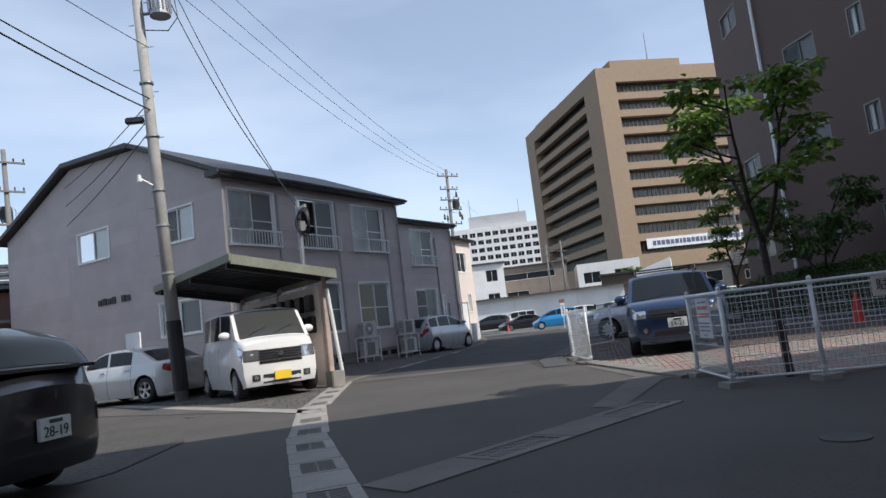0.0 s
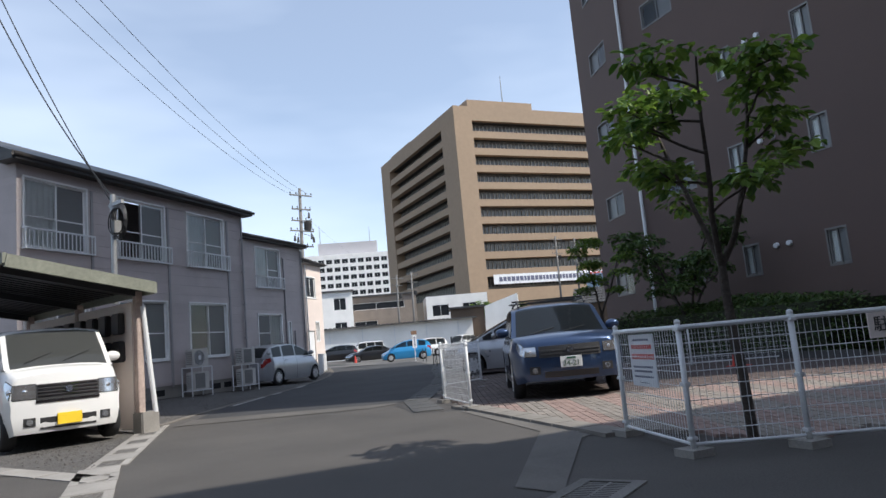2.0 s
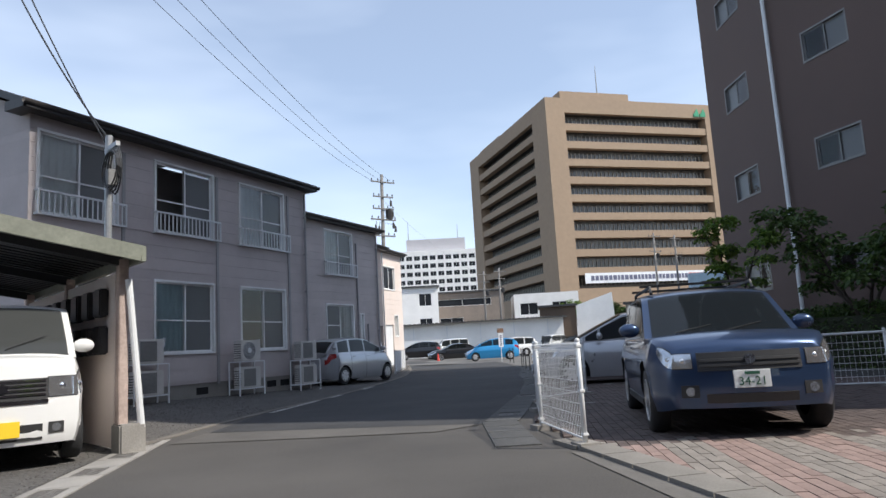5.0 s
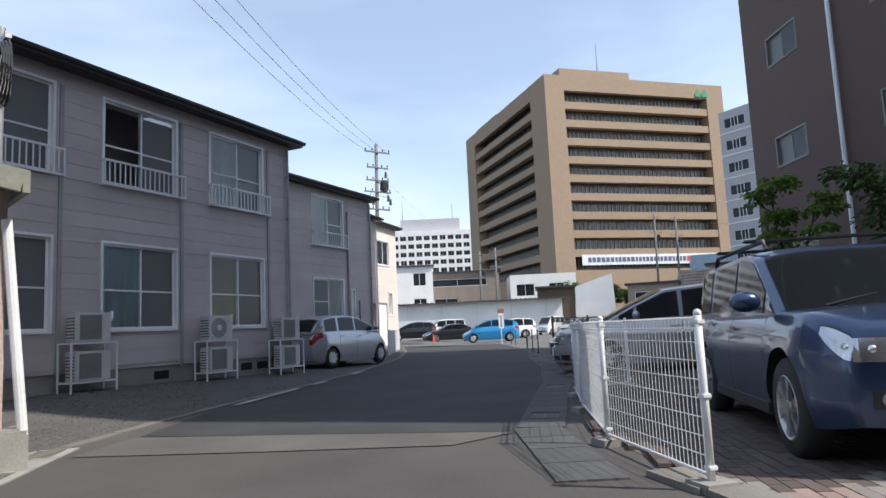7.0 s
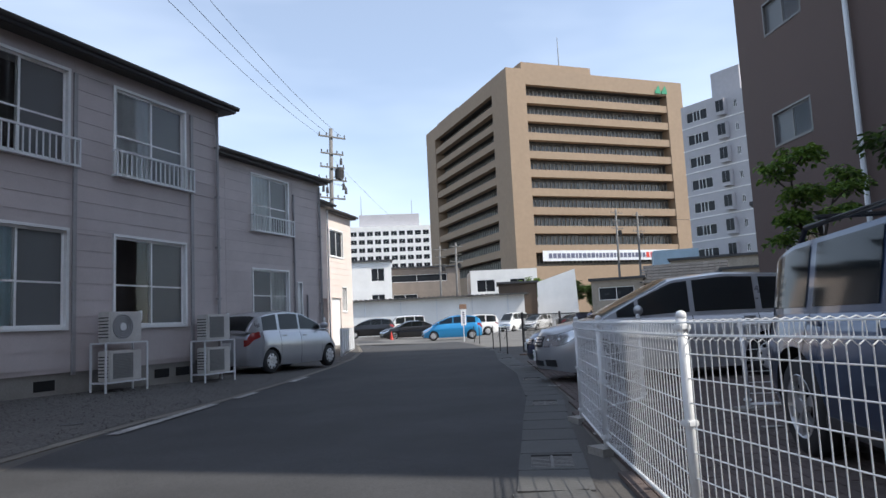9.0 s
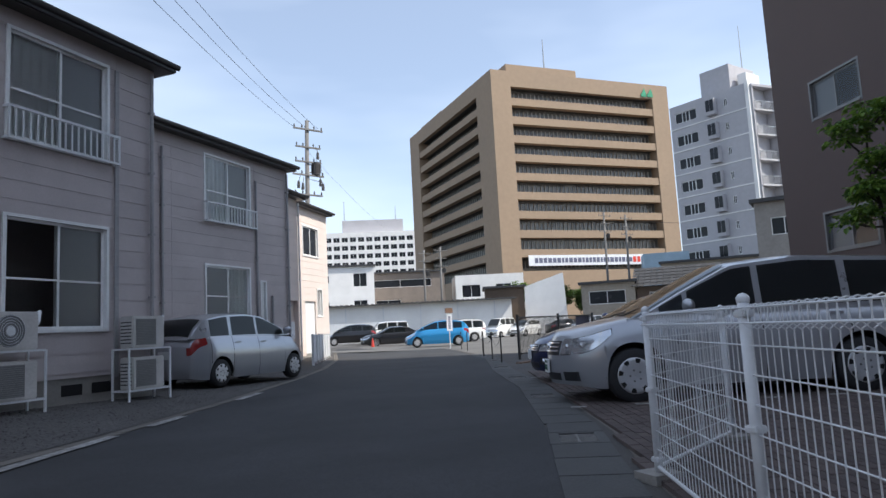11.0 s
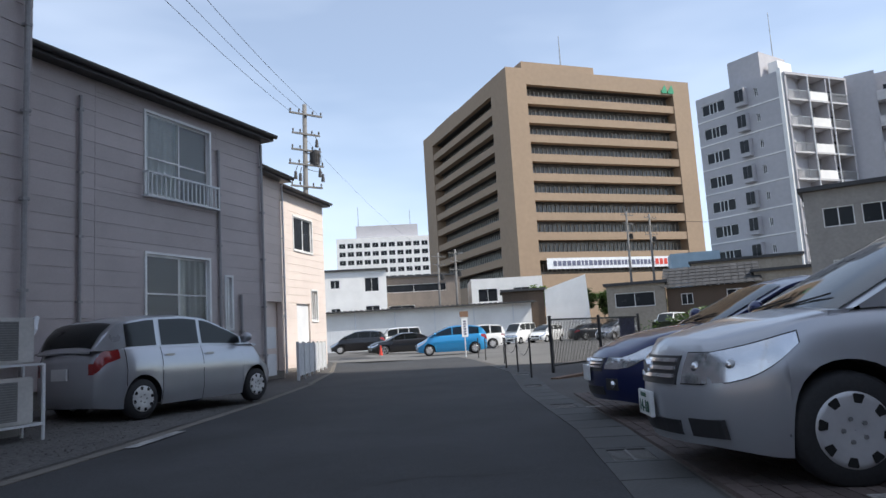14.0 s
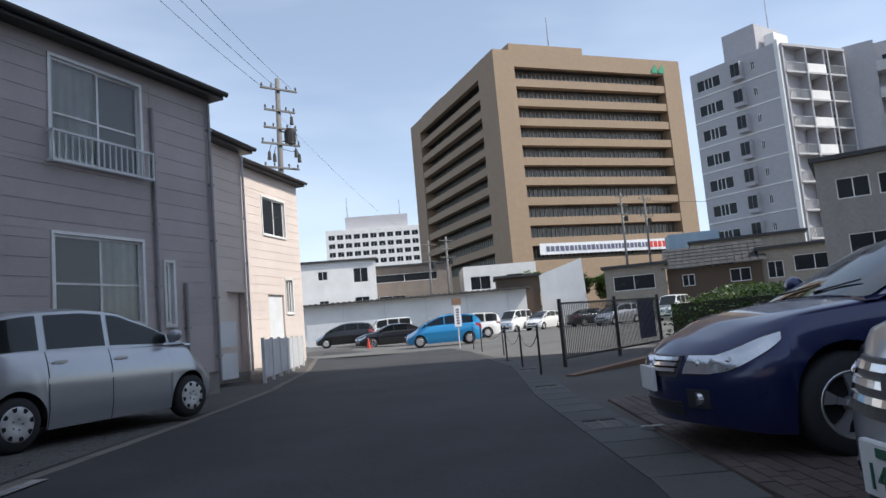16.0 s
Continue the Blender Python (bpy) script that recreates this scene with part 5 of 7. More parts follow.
# cars in the far car park
FAR = [(17.16, 67.97, 165, "black estate car in the far car park", BLACK_CAR, HATCH), (19.15, 63.33, 172, "black saloon in the far car park", BLACK_CAR, SEDAN), (19.5, 54.9, 163, "bright blue hatchback in the far car park", SKY_BLUE, HATCH),
       (21.3, 71.5, 170, "white van behind the saloons", WHITE_CAR, VAN), (24.5, 64.0, 170, "white people carrier behind the blue hatchback", WHITE_CAR, MPV), (33.9, 75.2, -150, "small white van at the far wall", WHITE_CAR, VAN), (36.2, 74.5, -150, "white hatchback beside the small van", WHITE_CAR, HATCH),
       (38.2, 66.3, -165, "silver hatchback near the panel fence", SILVER, HATCH), (41.5, 63.6, -150, "white small van near the old houses", WHITE_CAR, VAN), (39.3, 71.5, 0, "dark saloon by the white shed", BLACK_CAR, SEDAN)]
for x, y, a, lab, col_, spec_ in FAR:
    car(on_ground(x, y, a), lab, col_, group="cars in the far car park", near=False, **{**spec_})

# ---- carport with a meter wall ----
carport = thing("carport", Matrix.Translation((0.3, 15.6, 0)) @ Matrix.Rotation(radians(117), 4, "Z"), "old carport with a dark metal roof and pink-brown posts", "carport")
# local x runs back from the lane, y to the open side
CP_GREEN = mat("faded_green_metal", (0.2, 0.21, 0.17), 0.6, grain=20, var=0.15, stain=2.0, svar=0.2)
CP_PINK = mat("faded_pink_post", (0.42, 0.33, 0.29), 0.7, grain=25, var=0.15, stain=3.0, svar=0.25)
zr, zl = 2.52, 2.92
for i in range(27):
    x0 = -0.15 + i * 0.205
    for (xa, xb, dz) in ((x0, x0 + 0.1, 0.0), (x0 + 0.1, x0 + 0.205, 0.025)):
        bm = bmesh.new()
        a = [(xa, -0.1, zr + dz), (xb, -0.1, zr + dz), (xb, 2.2, zl + dz), (xa, 2.2, zl + dz)]
        lo = [bm.verts.new(p) for p in a]
        hi = [bm.verts.new((p[0], p[1], p[2] + 0.02)) for p in a]
        bm.faces.new(lo)
        bm.faces.new(hi)
        for q in range(4):
            bm.faces.new((lo[q], lo[(q + 1) % 4], hi[(q + 1) % 4], hi[q]))
        part("roof_sheet", bm, PLASTIC, carport)
slope = math.atan2(zl - zr, 2.3)
for nm, x0, x1 in (("fascia", -0.22, -0.16), ("fascia", 5.4, 5.46)):
    boxpart(nm, (x0, -0.1, -0.1, x1, 2.25, 0.1), CP_GREEN, carport, m=Matrix.Translation((0, 0, zr)) @ Matrix.Rotation(slope, 4, "X"))
boxpart("fascia", (-0.2, -0.16, zr - 0.12, 5.45, -0.1, zr + 0.08), CP_GREEN, carport)
boxpart("fascia", (-0.2, 2.2, zl - 0.06, 5.45, 2.26, zl + 0.1), CP_GREEN, carport)
for x in (0.2, 2.6, 5.1):
    boxpart("beam", (x - 0.05, 0.0, -0.14, x + 0.05, 2.2, -0.02), PLASTIC, carport, m=Matrix.Translation((0, 0, zr)) @ Matrix.Rotation(slope, 4, "X"))
    boxpart("post", (x - 0.07, -0.06, 0.0, x + 0.07, 0.06, zr - 0.05), CP_PINK, carport, bevel=0.01)
    boxpart("footing", (x - 0.2, -0.24, -0.1, x + 0.14, 0.08, 0.36), CONCRETE, carport, bevel=0.02)
bm = bmesh.new()
tube(bm, (0.05, -0.2, 0.3), (0.12, -0.05, 2.2), 0.045, 0.045, 10)
part("pipe", bm, WHITE_MET, carport)
boxpart("meter_wall", (0.35, -0.04, 0.05, 5.0, 0.04, 2.3), SIDING_CREAM, carport, "cream panel wall")
for i in range(8):
    for zz in (1.25, 1.75):
        boxpart("meter_box", (0.6 + i * 0.52, 0.04, zz, 0.9 + i * 0.52, 0.16, zz + 0.38), PLASTIC, carport, bevel=0.02)

# ---- steel cable mast on the carport's edge ----
bm = bmesh.new()
tube(bm, (1.5, -0.215, 2.38), (1.5, -0.215, 4.55), 0.055, 0.055, 12)
part("cable_mast", bm, STEEL, carport, "grey steel cable mast")
boxpart("mast_bracket", (1.1, -0.245, 4.3, 1.62, -0.185, 4.37), STEEL, carport)
boxpart("mast_box", (1.34, -0.3, 3.75, 1.5, -0.16, 4.0), FAN_GREY, carport, bevel=0.01)
bm = bmesh.new()
for k in range(4):
    pts = [(1.2 + (0.24 + 0.03 * k) * math.cos(a * 0.4), -0.22 + 0.03 * k, 3.95 + (0.36 - 0.03 * k) * math.sin(a * 0.4)) for a in range(17)]
    path_tube(bm, pts, 0.014, 5)
part("coiled_cable", bm, WIRE, carport, "coiled black cable")

# ---- air conditioners on racks ----


AC_GREY = mat("guard_grey", (0.3, 0.29, 0.28), 0.6, bump=0.0)
AC_CASE = mat("aged_casing", (0.58, 0.56, 0.53), 0.5, grain=20, var=0.06, stain=2.5, svar=0.12, bump=0.05)


def aircon(x, back, flip, label):
    g = rise(*(FA @ Vector((x + 0.5, -0.45, 0))).xy)
    a = thing("air_conditioner", FA @ Matrix.Translation((x, -0.53, g)), label, "air conditioner", "air conditioners along the house")
    rack = thing("rack", Matrix(), "", "")
    rack.parent = a
    for lx in (0, 0.97):
        for ly in (0, 0.37):
            boxpart("leg", (lx, ly, 0, lx + 0.03, ly + 0.03, 0.92), WHITE_MET, rack)
    for z in (0.18, 0.9):
        for b in ((0.03, 0, z, 0.97, 0.03, z + 0.03), (0.03, 0.37, z, 0.97, 0.4, z + 0.03), (0, 0.03, z, 0.03, 0.37, z + 0.03), (0.97, 0.03, z, 1.0, 0.37, z + 0.03)):
            boxpart("bar", b, WHITE_MET, rack)
    for z in (0.21, 0.93):
        u = thing("unit", Matrix.Translation((0.12, 0.04, z)), "", "")
        u.parent = a
        boxpart("casing", (0, 0, 0, 0.76, 0.3, 0.56), AC_CASE, u, bevel=0.02)
        if flip and z > 0.5:
            bm = bmesh.new()
            tube(bm, (0.3, -0.012, 0.28), (0.3, 0.002, 0.28), 0.235, 0.235, 28)
            part("fan_opening", bm, FAN_GREY, u)
            bm = bmesh.new()
            for k in range(6):
                rr = 0.04 + k * 0.038
                path_tube(bm, [(0.3 + rr * math.cos(t * 0.35), -0.018, 0.28 + rr * math.sin(t * 0.35)) for t in range(19)], 0.004, 4)
            tube(bm, (0.3, -0.022, 0.28), (0.3, -0.012, 0.28), 0.07, 0.07, 16)
        else:
            boxpart("fan_opening", (0.08, -0.008, 0.05, 0.54, 0.001, 0.51), FAN_GREY, u, "dark square fan grille")
            bm = bmesh.new()
            for k in range(16):
                box(bm, 0.08, -0.013, 0.062 + k * 0.029, 0.54, -0.008, 0.07 + k * 0.029)
        tagged(part("fan_guard", bm, AC_GREY if not (flip and z > 0.5) else WHITE_MET, u), kind="stuff")
        bm = bmesh.new()
        for k in range(7):
            box(bm, -0.006, 0.03, 0.08 + k * 0.06, 0.0, 0.27, 0.1 + k * 0.06)
        part("side_louvre", bm, PLASTIC, u)
    bm = bmesh.new()
    path_tube(bm, [(0.9, 0.2, 1.2), (1.0, 0.2, 1.35), (1.06, 0.25, 1.5), (1.1, 0.4, 1.45), (1.12, 0.7, 1.3)], 0.03, 8)
    part("hose", bm, WHITE_MET, a)


aircon(16.53, 0, False, "pair of white outdoor units on a steel rack")
aircon(19.88, 0, True, "stacked white outdoor units on a rack by the window")
aircon(22.46, 0, False, "two outdoor units stacked beside the silver hatchback")
for x in (18.9, 21.6, 22.2):
    boxpart("vent_grille", (x, 0.02, 0.26, x + 0.4, 0.035, 0.44), TYRE_WELL, house_a)


FAR_POLE = mat("weathered_pole", (0.17, 0.165, 0.16), 0.8, grain=20, var=0.12, stain=2, svar=0.2)


def utility_pole(x, y, h, lean, label, arms, transformer=None, r=0.16):
    p = thing("utility_pole", Matrix.Translation((x, y, rise(x, y))) @ Matrix.Rotation(radians(lean), 4, "Y"), label, "utility pole", "utility poles")
    bm = bmesh.new()
    tube(bm, (0, 0, -0.1), (0, 0, h), r, r * 0.68, 16)
    part("shaft", bm, POLE if y < 20 else FAR_POLE, p, smooth=True)
    for z, w, a in arms:
        m = Matrix.Translation((0, 0, z)) @ Matrix.Rotation(radians(a), 4, "Z")
        arm = boxpart("crossarm", (-w, -0.16 - 0.045, -0.045, w, -0.16 + 0.045, 0.045), STEEL if y < 20 else FAR_POLE, p, m=m)
        for k in (-1, -0.45, 0.45, 1):
            bm = bmesh.new()
            q = m @ Vector((k * w * 0.93, -0.16, 0.04))
            tube(bm, q, q + Vector((0, 0, 0.09)), 0.03, 0.03, 8)
            tube(bm, q + Vector((0, 0, 0.09)), q + Vector((0, 0, 0.2)), 0.055, 0.035, 8)
            part("insulator", bm, WHITE_MET if y < 20 else GUTTER, arm)
    if transformer:
        z, a = transformer
        m = Matrix.Rotation(radians(a), 4, "Z")
        q = m @ Vector((0.55, 0, z))
        bm = bmesh.new()
        tube(bm, q, q + Vector((0, 0, 0.75)), 0.26, 0.26, 18)
        fins = bmesh.new()
        for k in range(18):
            an = 2 * math.pi * k / 18
            c_ = q + Vector((0.28 * math.cos(an), 0.28 * math.sin(an), 0.1))
            box(fins, c_.x - 0.012, c_.y - 0.012, c_.z, c_.x + 0.012, c_.y + 0.012, c_.z + 0.5)
        can = part("transformer", bm, STEEL if y < 20 else GUTTER, p)
        tagged(part("cooling_fins", fins, STEEL if y < 20 else GUTTER, can), kind="stuff")
        for dz in (0.12, 0.6):
            bm = bmesh.new()
            tube(bm, (0, 0, z + dz), m @ Vector((0.3, 0, z + dz)), 0.04, 0.04, 6)
            part("transformer_bracket", bm, STEEL, p)
        bm = bmesh.new()
        path_tube(bm, [q + Vector((0.1, 0.2, 0.85)), q + Vector((0.35, 0.25, 0.6)), q + Vector((0.4, 0.1, 0.0)), q + Vector((0.15, 0, -0.4)), Vector((0.1, 0, z - 0.3))], 0.016, 5)
        part("jumper_cable", bm, WIRE, p)
    return p


pole_near = utility_pole(-3.35, 17.8, 12.4, -2.2, "grey concrete utility pole with a transformer", [(11.9, 0.9, 20)], (9.75, -10), 0.165)
bm = bmesh.new()
tube(bm, (0, 0, 0.25), (0, 0, 1.95), 0.185, 0.18, 16)
part("guard_sleeve", bm, PLASTIC, pole_near, "black rubber guard sleeve")
for i in range(14):
    bm = bmesh.new()
    z = 2.4 + 0.6 * i
    sx = 1 if i % 2 else -1
    tube(bm, (sx * 0.14, 0.02, z), (sx * 0.27, 0.02, z), 0.011, 0.011, 6)
    part("step_bolt", bm, STEEL, pole_near)
for z in (3.1, 4.3, 5.2, 6.6, 8.0):
    bm = bmesh.new()
    tube(bm, (0, 0, z), (0, 0, z + 0.05), 0.172, 0.171, 16)
    part("band", bm, STEEL, pole_near)
bm = bmesh.new()
tube(bm, (-0.1, -0.12, 5.35), (-0.38, -0.2, 5.55), 0.02, 0.02, 8)
tube(bm, (-0.38, -0.2, 5.45), (-0.38, -0.2, 5.62), 0.06, 0.05, 10)
part("small_lamp", bm, WHITE_MET, pole_near)
boxpart("cable_box", (-0.6, -0.08, 7.0, -0.15, 0.08, 7.16), PLASTIC, pole_near, bevel=0.03)
pole_mid = utility_pole(11.4, 54.5, 13.8, 1.0, "steel-armed utility pole beyond the cream houses", [(13.2, 0.95, 15), (12.1, 0.8, 15), (11.2, 0.85, 15), (10.4, 1.0, 15), (9.2, 0.9, 15)], (10.5, 10), 0.17)
for dx, z in ((-0.55, 9.6), (-0.3, 9.5), (0.75, 9.75), (0.9, 9.5), (0.6, 11.4)):
    bm = bmesh.new()
    tube(bm, (dx, -0.2, z), (dx, -0.2, z + 0.4), 0.1, 0.07, 8)
    tube(bm, (dx, -0.2, z + 0.4), (dx * 0.8, -0.18, z + 0.75), 0.02, 0.02, 5)
    part("switch_gear", bm, GUTTER, pole_mid)
utility_pole(-14.2, 37.0, 12.5, -2, "distant utility pole with crossarms", [(11.8, 0.9, 40), (10.3, 0.8, 40), (8.6, 0.8, 40)], (8.9, 120), 0.16)
for x, y, h in ((64.0, 100.0, 17.3), (66.6, 98.3, 16.6), (39.6, 112.4, 13.3), (42.0, 111.6, 13.7)):
    utility_pole(x, y, h, 1, "far utility pole in front of the tower", [(h - 0.6, 1.2, 10), (h - 1.8, 1.0, 10), (h - 3, 1.2, 10)], (h - 4, 0), 0.2)


def wire(a, b, sag, r=0.016, label="black overhead cable strung between utility poles"):
    a, b = Vector(a), Vector(b)
    bm = bmesh.new()
    pts = [a + (b - a) * (i / 24) - Vector((0, 0, sag * 4 * (i / 24) * (1 - i / 24))) for i in range(25)]
    path_tube(bm, pts, r, 5)
    ob = tagged(link("overhead_wire", bm, WIRE), label, "cable", "overhead wires")
    return ob


top_near, top_mid = Vector((-3.8, 17.8, 12.2)), Vector((11.6, 54.4, 13.4))
for dx in (-0.75, 0.0, 0.75):
    wire(top_near + Vector((dx, 0, 0.1)), top_mid + Vector((dx * 0.9, 0, 0.1)), 0.9, 0.01)
    wire(top_near + Vector((dx, 0, 0.1)), (-9.5 + dx, -14, 13.5), 0.8, 0.016)
wire(top_near + Vector((0.6, 0, -1.3)), (-0.2, 17.0, 4.5), 0.5, 0.014)
wire(top_near + Vector((0.7, 0, -0.9)), (-0.2, 17.04, 4.36), 0.35, 0.012)
for dz, r in ((-4.6, 0.016), (-4.9, 0.02), (-3.2, 0.01)):
    wire((-3.55, 17.8, 12.2 + dz), (-9.6, 2.0, 12.0 + dz * 0.6), 0.5, r)
for dz, q in ((-4.5, 9.2), (-4.9, 8.2), (-5.2, 7.0)):
    wire((-3.5, 17.8, 12.2 + dz), (-14.2, 37.0, q), 0.6, 0.014)
wire((11.5, 54.4, 12.2), (39.6, 112, 12.8), 1.0, 0.007)
wire((66.6, 98.3, 15.8), (104, 90, 16), 1.0, 0.03)


# ---- trees ----
def tree(x, y, h, spread, label, seed, material=LEAF, leaf=0.085, clumps=34, per=70, trunk=0.07, fork=0.42, z0=None):
    rng = random.Random(seed)
    t = thing("tree", Matrix.Translation((x, y, rise(x, y) if z0 is None else z0)), label, "tree", "trees by the apartment block")
    bm = bmesh.new()
    tips = []

    def limb(p, d, length, r, depth):
        n = 4
        for i in range(n):
            q = p + d * (length / n)
            d = (d + Vector((rng.uniform(-0.22, 0.22), rng.uniform(-0.22, 0.22), rng.uniform(-0.02, 0.16)))).normalized()
            r2 = r * 0.88
            tube(bm, p, q, r, r2, 7 if r > 0.02 else 5, False)
            p, r = q, r2
            if depth >= 2 and i >= 1:
                tips.append(p)
        if depth < 3 and r > 0.006:
            k = 3 if depth else 4
            a0 = rng.uniform(0, 6.28)
            for j in range(k):
                a = a0 + j * 6.28 / k + rng.uniform(-0.4, 0.4)
                out = spread * rng.uniform(0.5, 1.0)
                limb(p, Vector((math.cos(a) * out, math.sin(a) * out, rng.uniform(0.55, 1.0))).normalized(), h * rng.uniform(0.15, 0.24), r * 0.68, depth + 1)
        else:
            tips.append(p)
    limb(Vector((0, 0, -0.05)), Vector((0.03, 0.02, 1)), h * fork, trunk, 0)
    part("trunk", bm, BARK, t, smooth=True)
    rng.shuffle(tips)
    verts, faces = [], []
    for c_ in tips[:clumps]:
        rad = rng.uniform(0.16, 0.3) * (h / 3.7) ** 0.6
        for _ in range(per):
            u = Vector((rng.gauss(0, 0.55), rng.gauss(0, 0.55), rng.gauss(0.1, 0.32))) * rad
            p = c_ + u
            a, b = rng.uniform(0, 6.28), rng.uniform(-0.7, 0.35)
            d = Vector((math.cos(a) * math.cos(b), math.sin(a) * math.cos(b), math.sin(b)))
            w = d.cross(Vector((rng.uniform(-0.4, 0.4), rng.uniform(-0.4, 0.4), 1))).normalized()
            L_ = leaf * rng.uniform(0.7, 1.3)
            up_ = w.cross(d) * (L_ * 0.12)
            k = len(verts)
            verts += [p, p + d * L_ * 0.5 + w * L_ * 0.3 + up_, p + d * L_, p + d * L_ * 0.5 - w * L_ * 0.3 + up_]
            faces += [(k, k + 1, k + 2), (k, k + 2, k + 3)]
    me = bpy.data.meshes.new("crown")
    me.from_pydata(verts, [], faces)
    me.materials.append(material)
    ob = new("crown", me)
    ob.parent = t
    tagged(ob, kind="stuff")
    return t


def pad_tree(x, y, h, label, seed, material, leaf, leaders, reach, pads, per, trunk, fork, pad=0.3, turn=0.0):
    """An open-crowned tree: a short trunk, a few rising leaders, bare limbs and flat pads of drooping leaves at their ends."""
    rng = random.Random(seed)
    t = thing("tree", Matrix.Translation((x, y, rise(x, y))) @ Matrix.Rotation(radians(turn), 4, "Z"), label, "tree", "trees by the apartment block")
    bm = bmesh.new()
    ends = []

    def limb(p, d, length, r0, r1, n=5, wob=0.14, lift=0.1):
        pts = [p]
        for i in range(n):
            d = (d + Vector((rng.uniform(-wob, wob), rng.uniform(-wob, wob), rng.uniform(-wob, wob) + lift * 0.5))).normalized()
            q = p + d * (length / n)
            tube(bm, p, q, r0 + (r1 - r0) * i / n, r0 + (r1 - r0) * (i + 1) / n, 8 if r0 > 0.03 else 5, False)
            p = q
            pts.append(p)
        return pts, d
    stem, d = limb(Vector((0, 0, -0.05)), Vector((0.02, 0.02, 1)), h * fork, trunk, trunk * 0.75, 5, 0.05)
    top_ = stem[-1]
    a0 = rng.uniform(0, 6.28)
    for k in range(leaders):
        a = a0 + 6.283 * k / leaders + rng.uniform(-0.3, 0.3)
        out = rng.uniform(0.4, 0.65)
        lead, d = limb(top_, Vector((math.cos(a) * out, math.sin(a) * out, 1)).normalized(), h * (1 - fork) * rng.uniform(0.75, 0.95), trunk * 0.6, trunk * 0.16, 7, 0.13)
        ends.append(lead[-1])
        for i in range(pads):
            node = lead[2 + (i * 5) // max(1, pads)]
            b_ = a + rng.uniform(-1.7, 1.7)
            side, _ = limb(node, Vector((math.cos(b_), math.sin(b_), rng.uniform(0.1, 0.75))).normalized(), reach * rng.uniform(0.5, 1.0), trunk * 0.28, 0.008, 5, 0.22)
            ends += [side[-1], side[3]] if rng.random() < 0.5 else [side[-1]]
            twig, _ = limb(side[3], Vector((math.cos(b_ + 1), math.sin(b_ + 1), 0.5)).normalized(), reach * 0.35, 0.012, 0.005, 3, 0.25)
            ends.append(twig[-1])
    part("trunk", bm, BARK, t, smooth=True)
    verts, faces = [], []
    for c_ in ends:
        rad = pad * rng.uniform(0.65, 1.25)
        for _ in range(int(per * (rad / pad) ** 2)):
            an, q = rng.uniform(0, 6.28), math.sqrt(rng.random())
            p = c_ + Vector((math.cos(an) * q * rad, math.sin(an) * q * rad, (1 - q * q) * rad * 0.38 + rng.gauss(-0.02, 0.09) * rad * 1.6))
            a = an + rng.uniform(-1.1, 1.1)
            b = rng.uniform(-1.0, 0.15)
            d = Vector((math.cos(a) * math.cos(b), math.sin(a) * math.cos(b), math.sin(b)))
            w = d.cross(Vector((rng.uniform(-0.5, 0.5), rng.uniform(-0.5, 0.5), 1))).normalized()
            L_ = leaf * rng.uniform(0.6, 1.35)
            up_ = w.cross(d) * (L_ * 0.14)
            k = len(verts)
            verts += [p, p + d * L_ * 0.35 + w * L_ * 0.3 + up_, p + d * L_ * 0.75 + w * L_ * 0.24 + up_, p + d * L_, p + d * L_ * 0.75 - w * L_ * 0.24 + up_, p + d * L_ * 0.35 - w * L_ * 0.3 + up_]
            faces += [(k, k + 1, k + 2, k + 3), (k, k + 3, k + 4, k + 5)]
    me = bpy.data.meshes.new("crown")
    me.from_pydata(verts, [], faces)
    me.materials.append(material)
    ob = new("crown", me)
    ob.parent = t
    tagged(ob, kind="stuff")
    return t


pad_tree(5.12, 7.0, 3.75, "young broadleaf tree with fresh green leaves behind the fence", 14, LEAF, 0.105, 3, 0.62, 5, 46, 0.052, 0.42, 0.2, 90)
pad_tree(14.9, 18.0, 4.6, "dark multi-stemmed garden tree before the brown block", 7, LEAF_DARK, 0.13, 4, 1.05, 5, 80, 0.08, 0.22, 0.36)
pad_tree(14.2, 21.3, 4.5, "small clipped garden tree with flat pads of leaves", 11, LEAF, 0.1, 2, 0.7, 5, 150, 0.07, 0.35, 0.3)


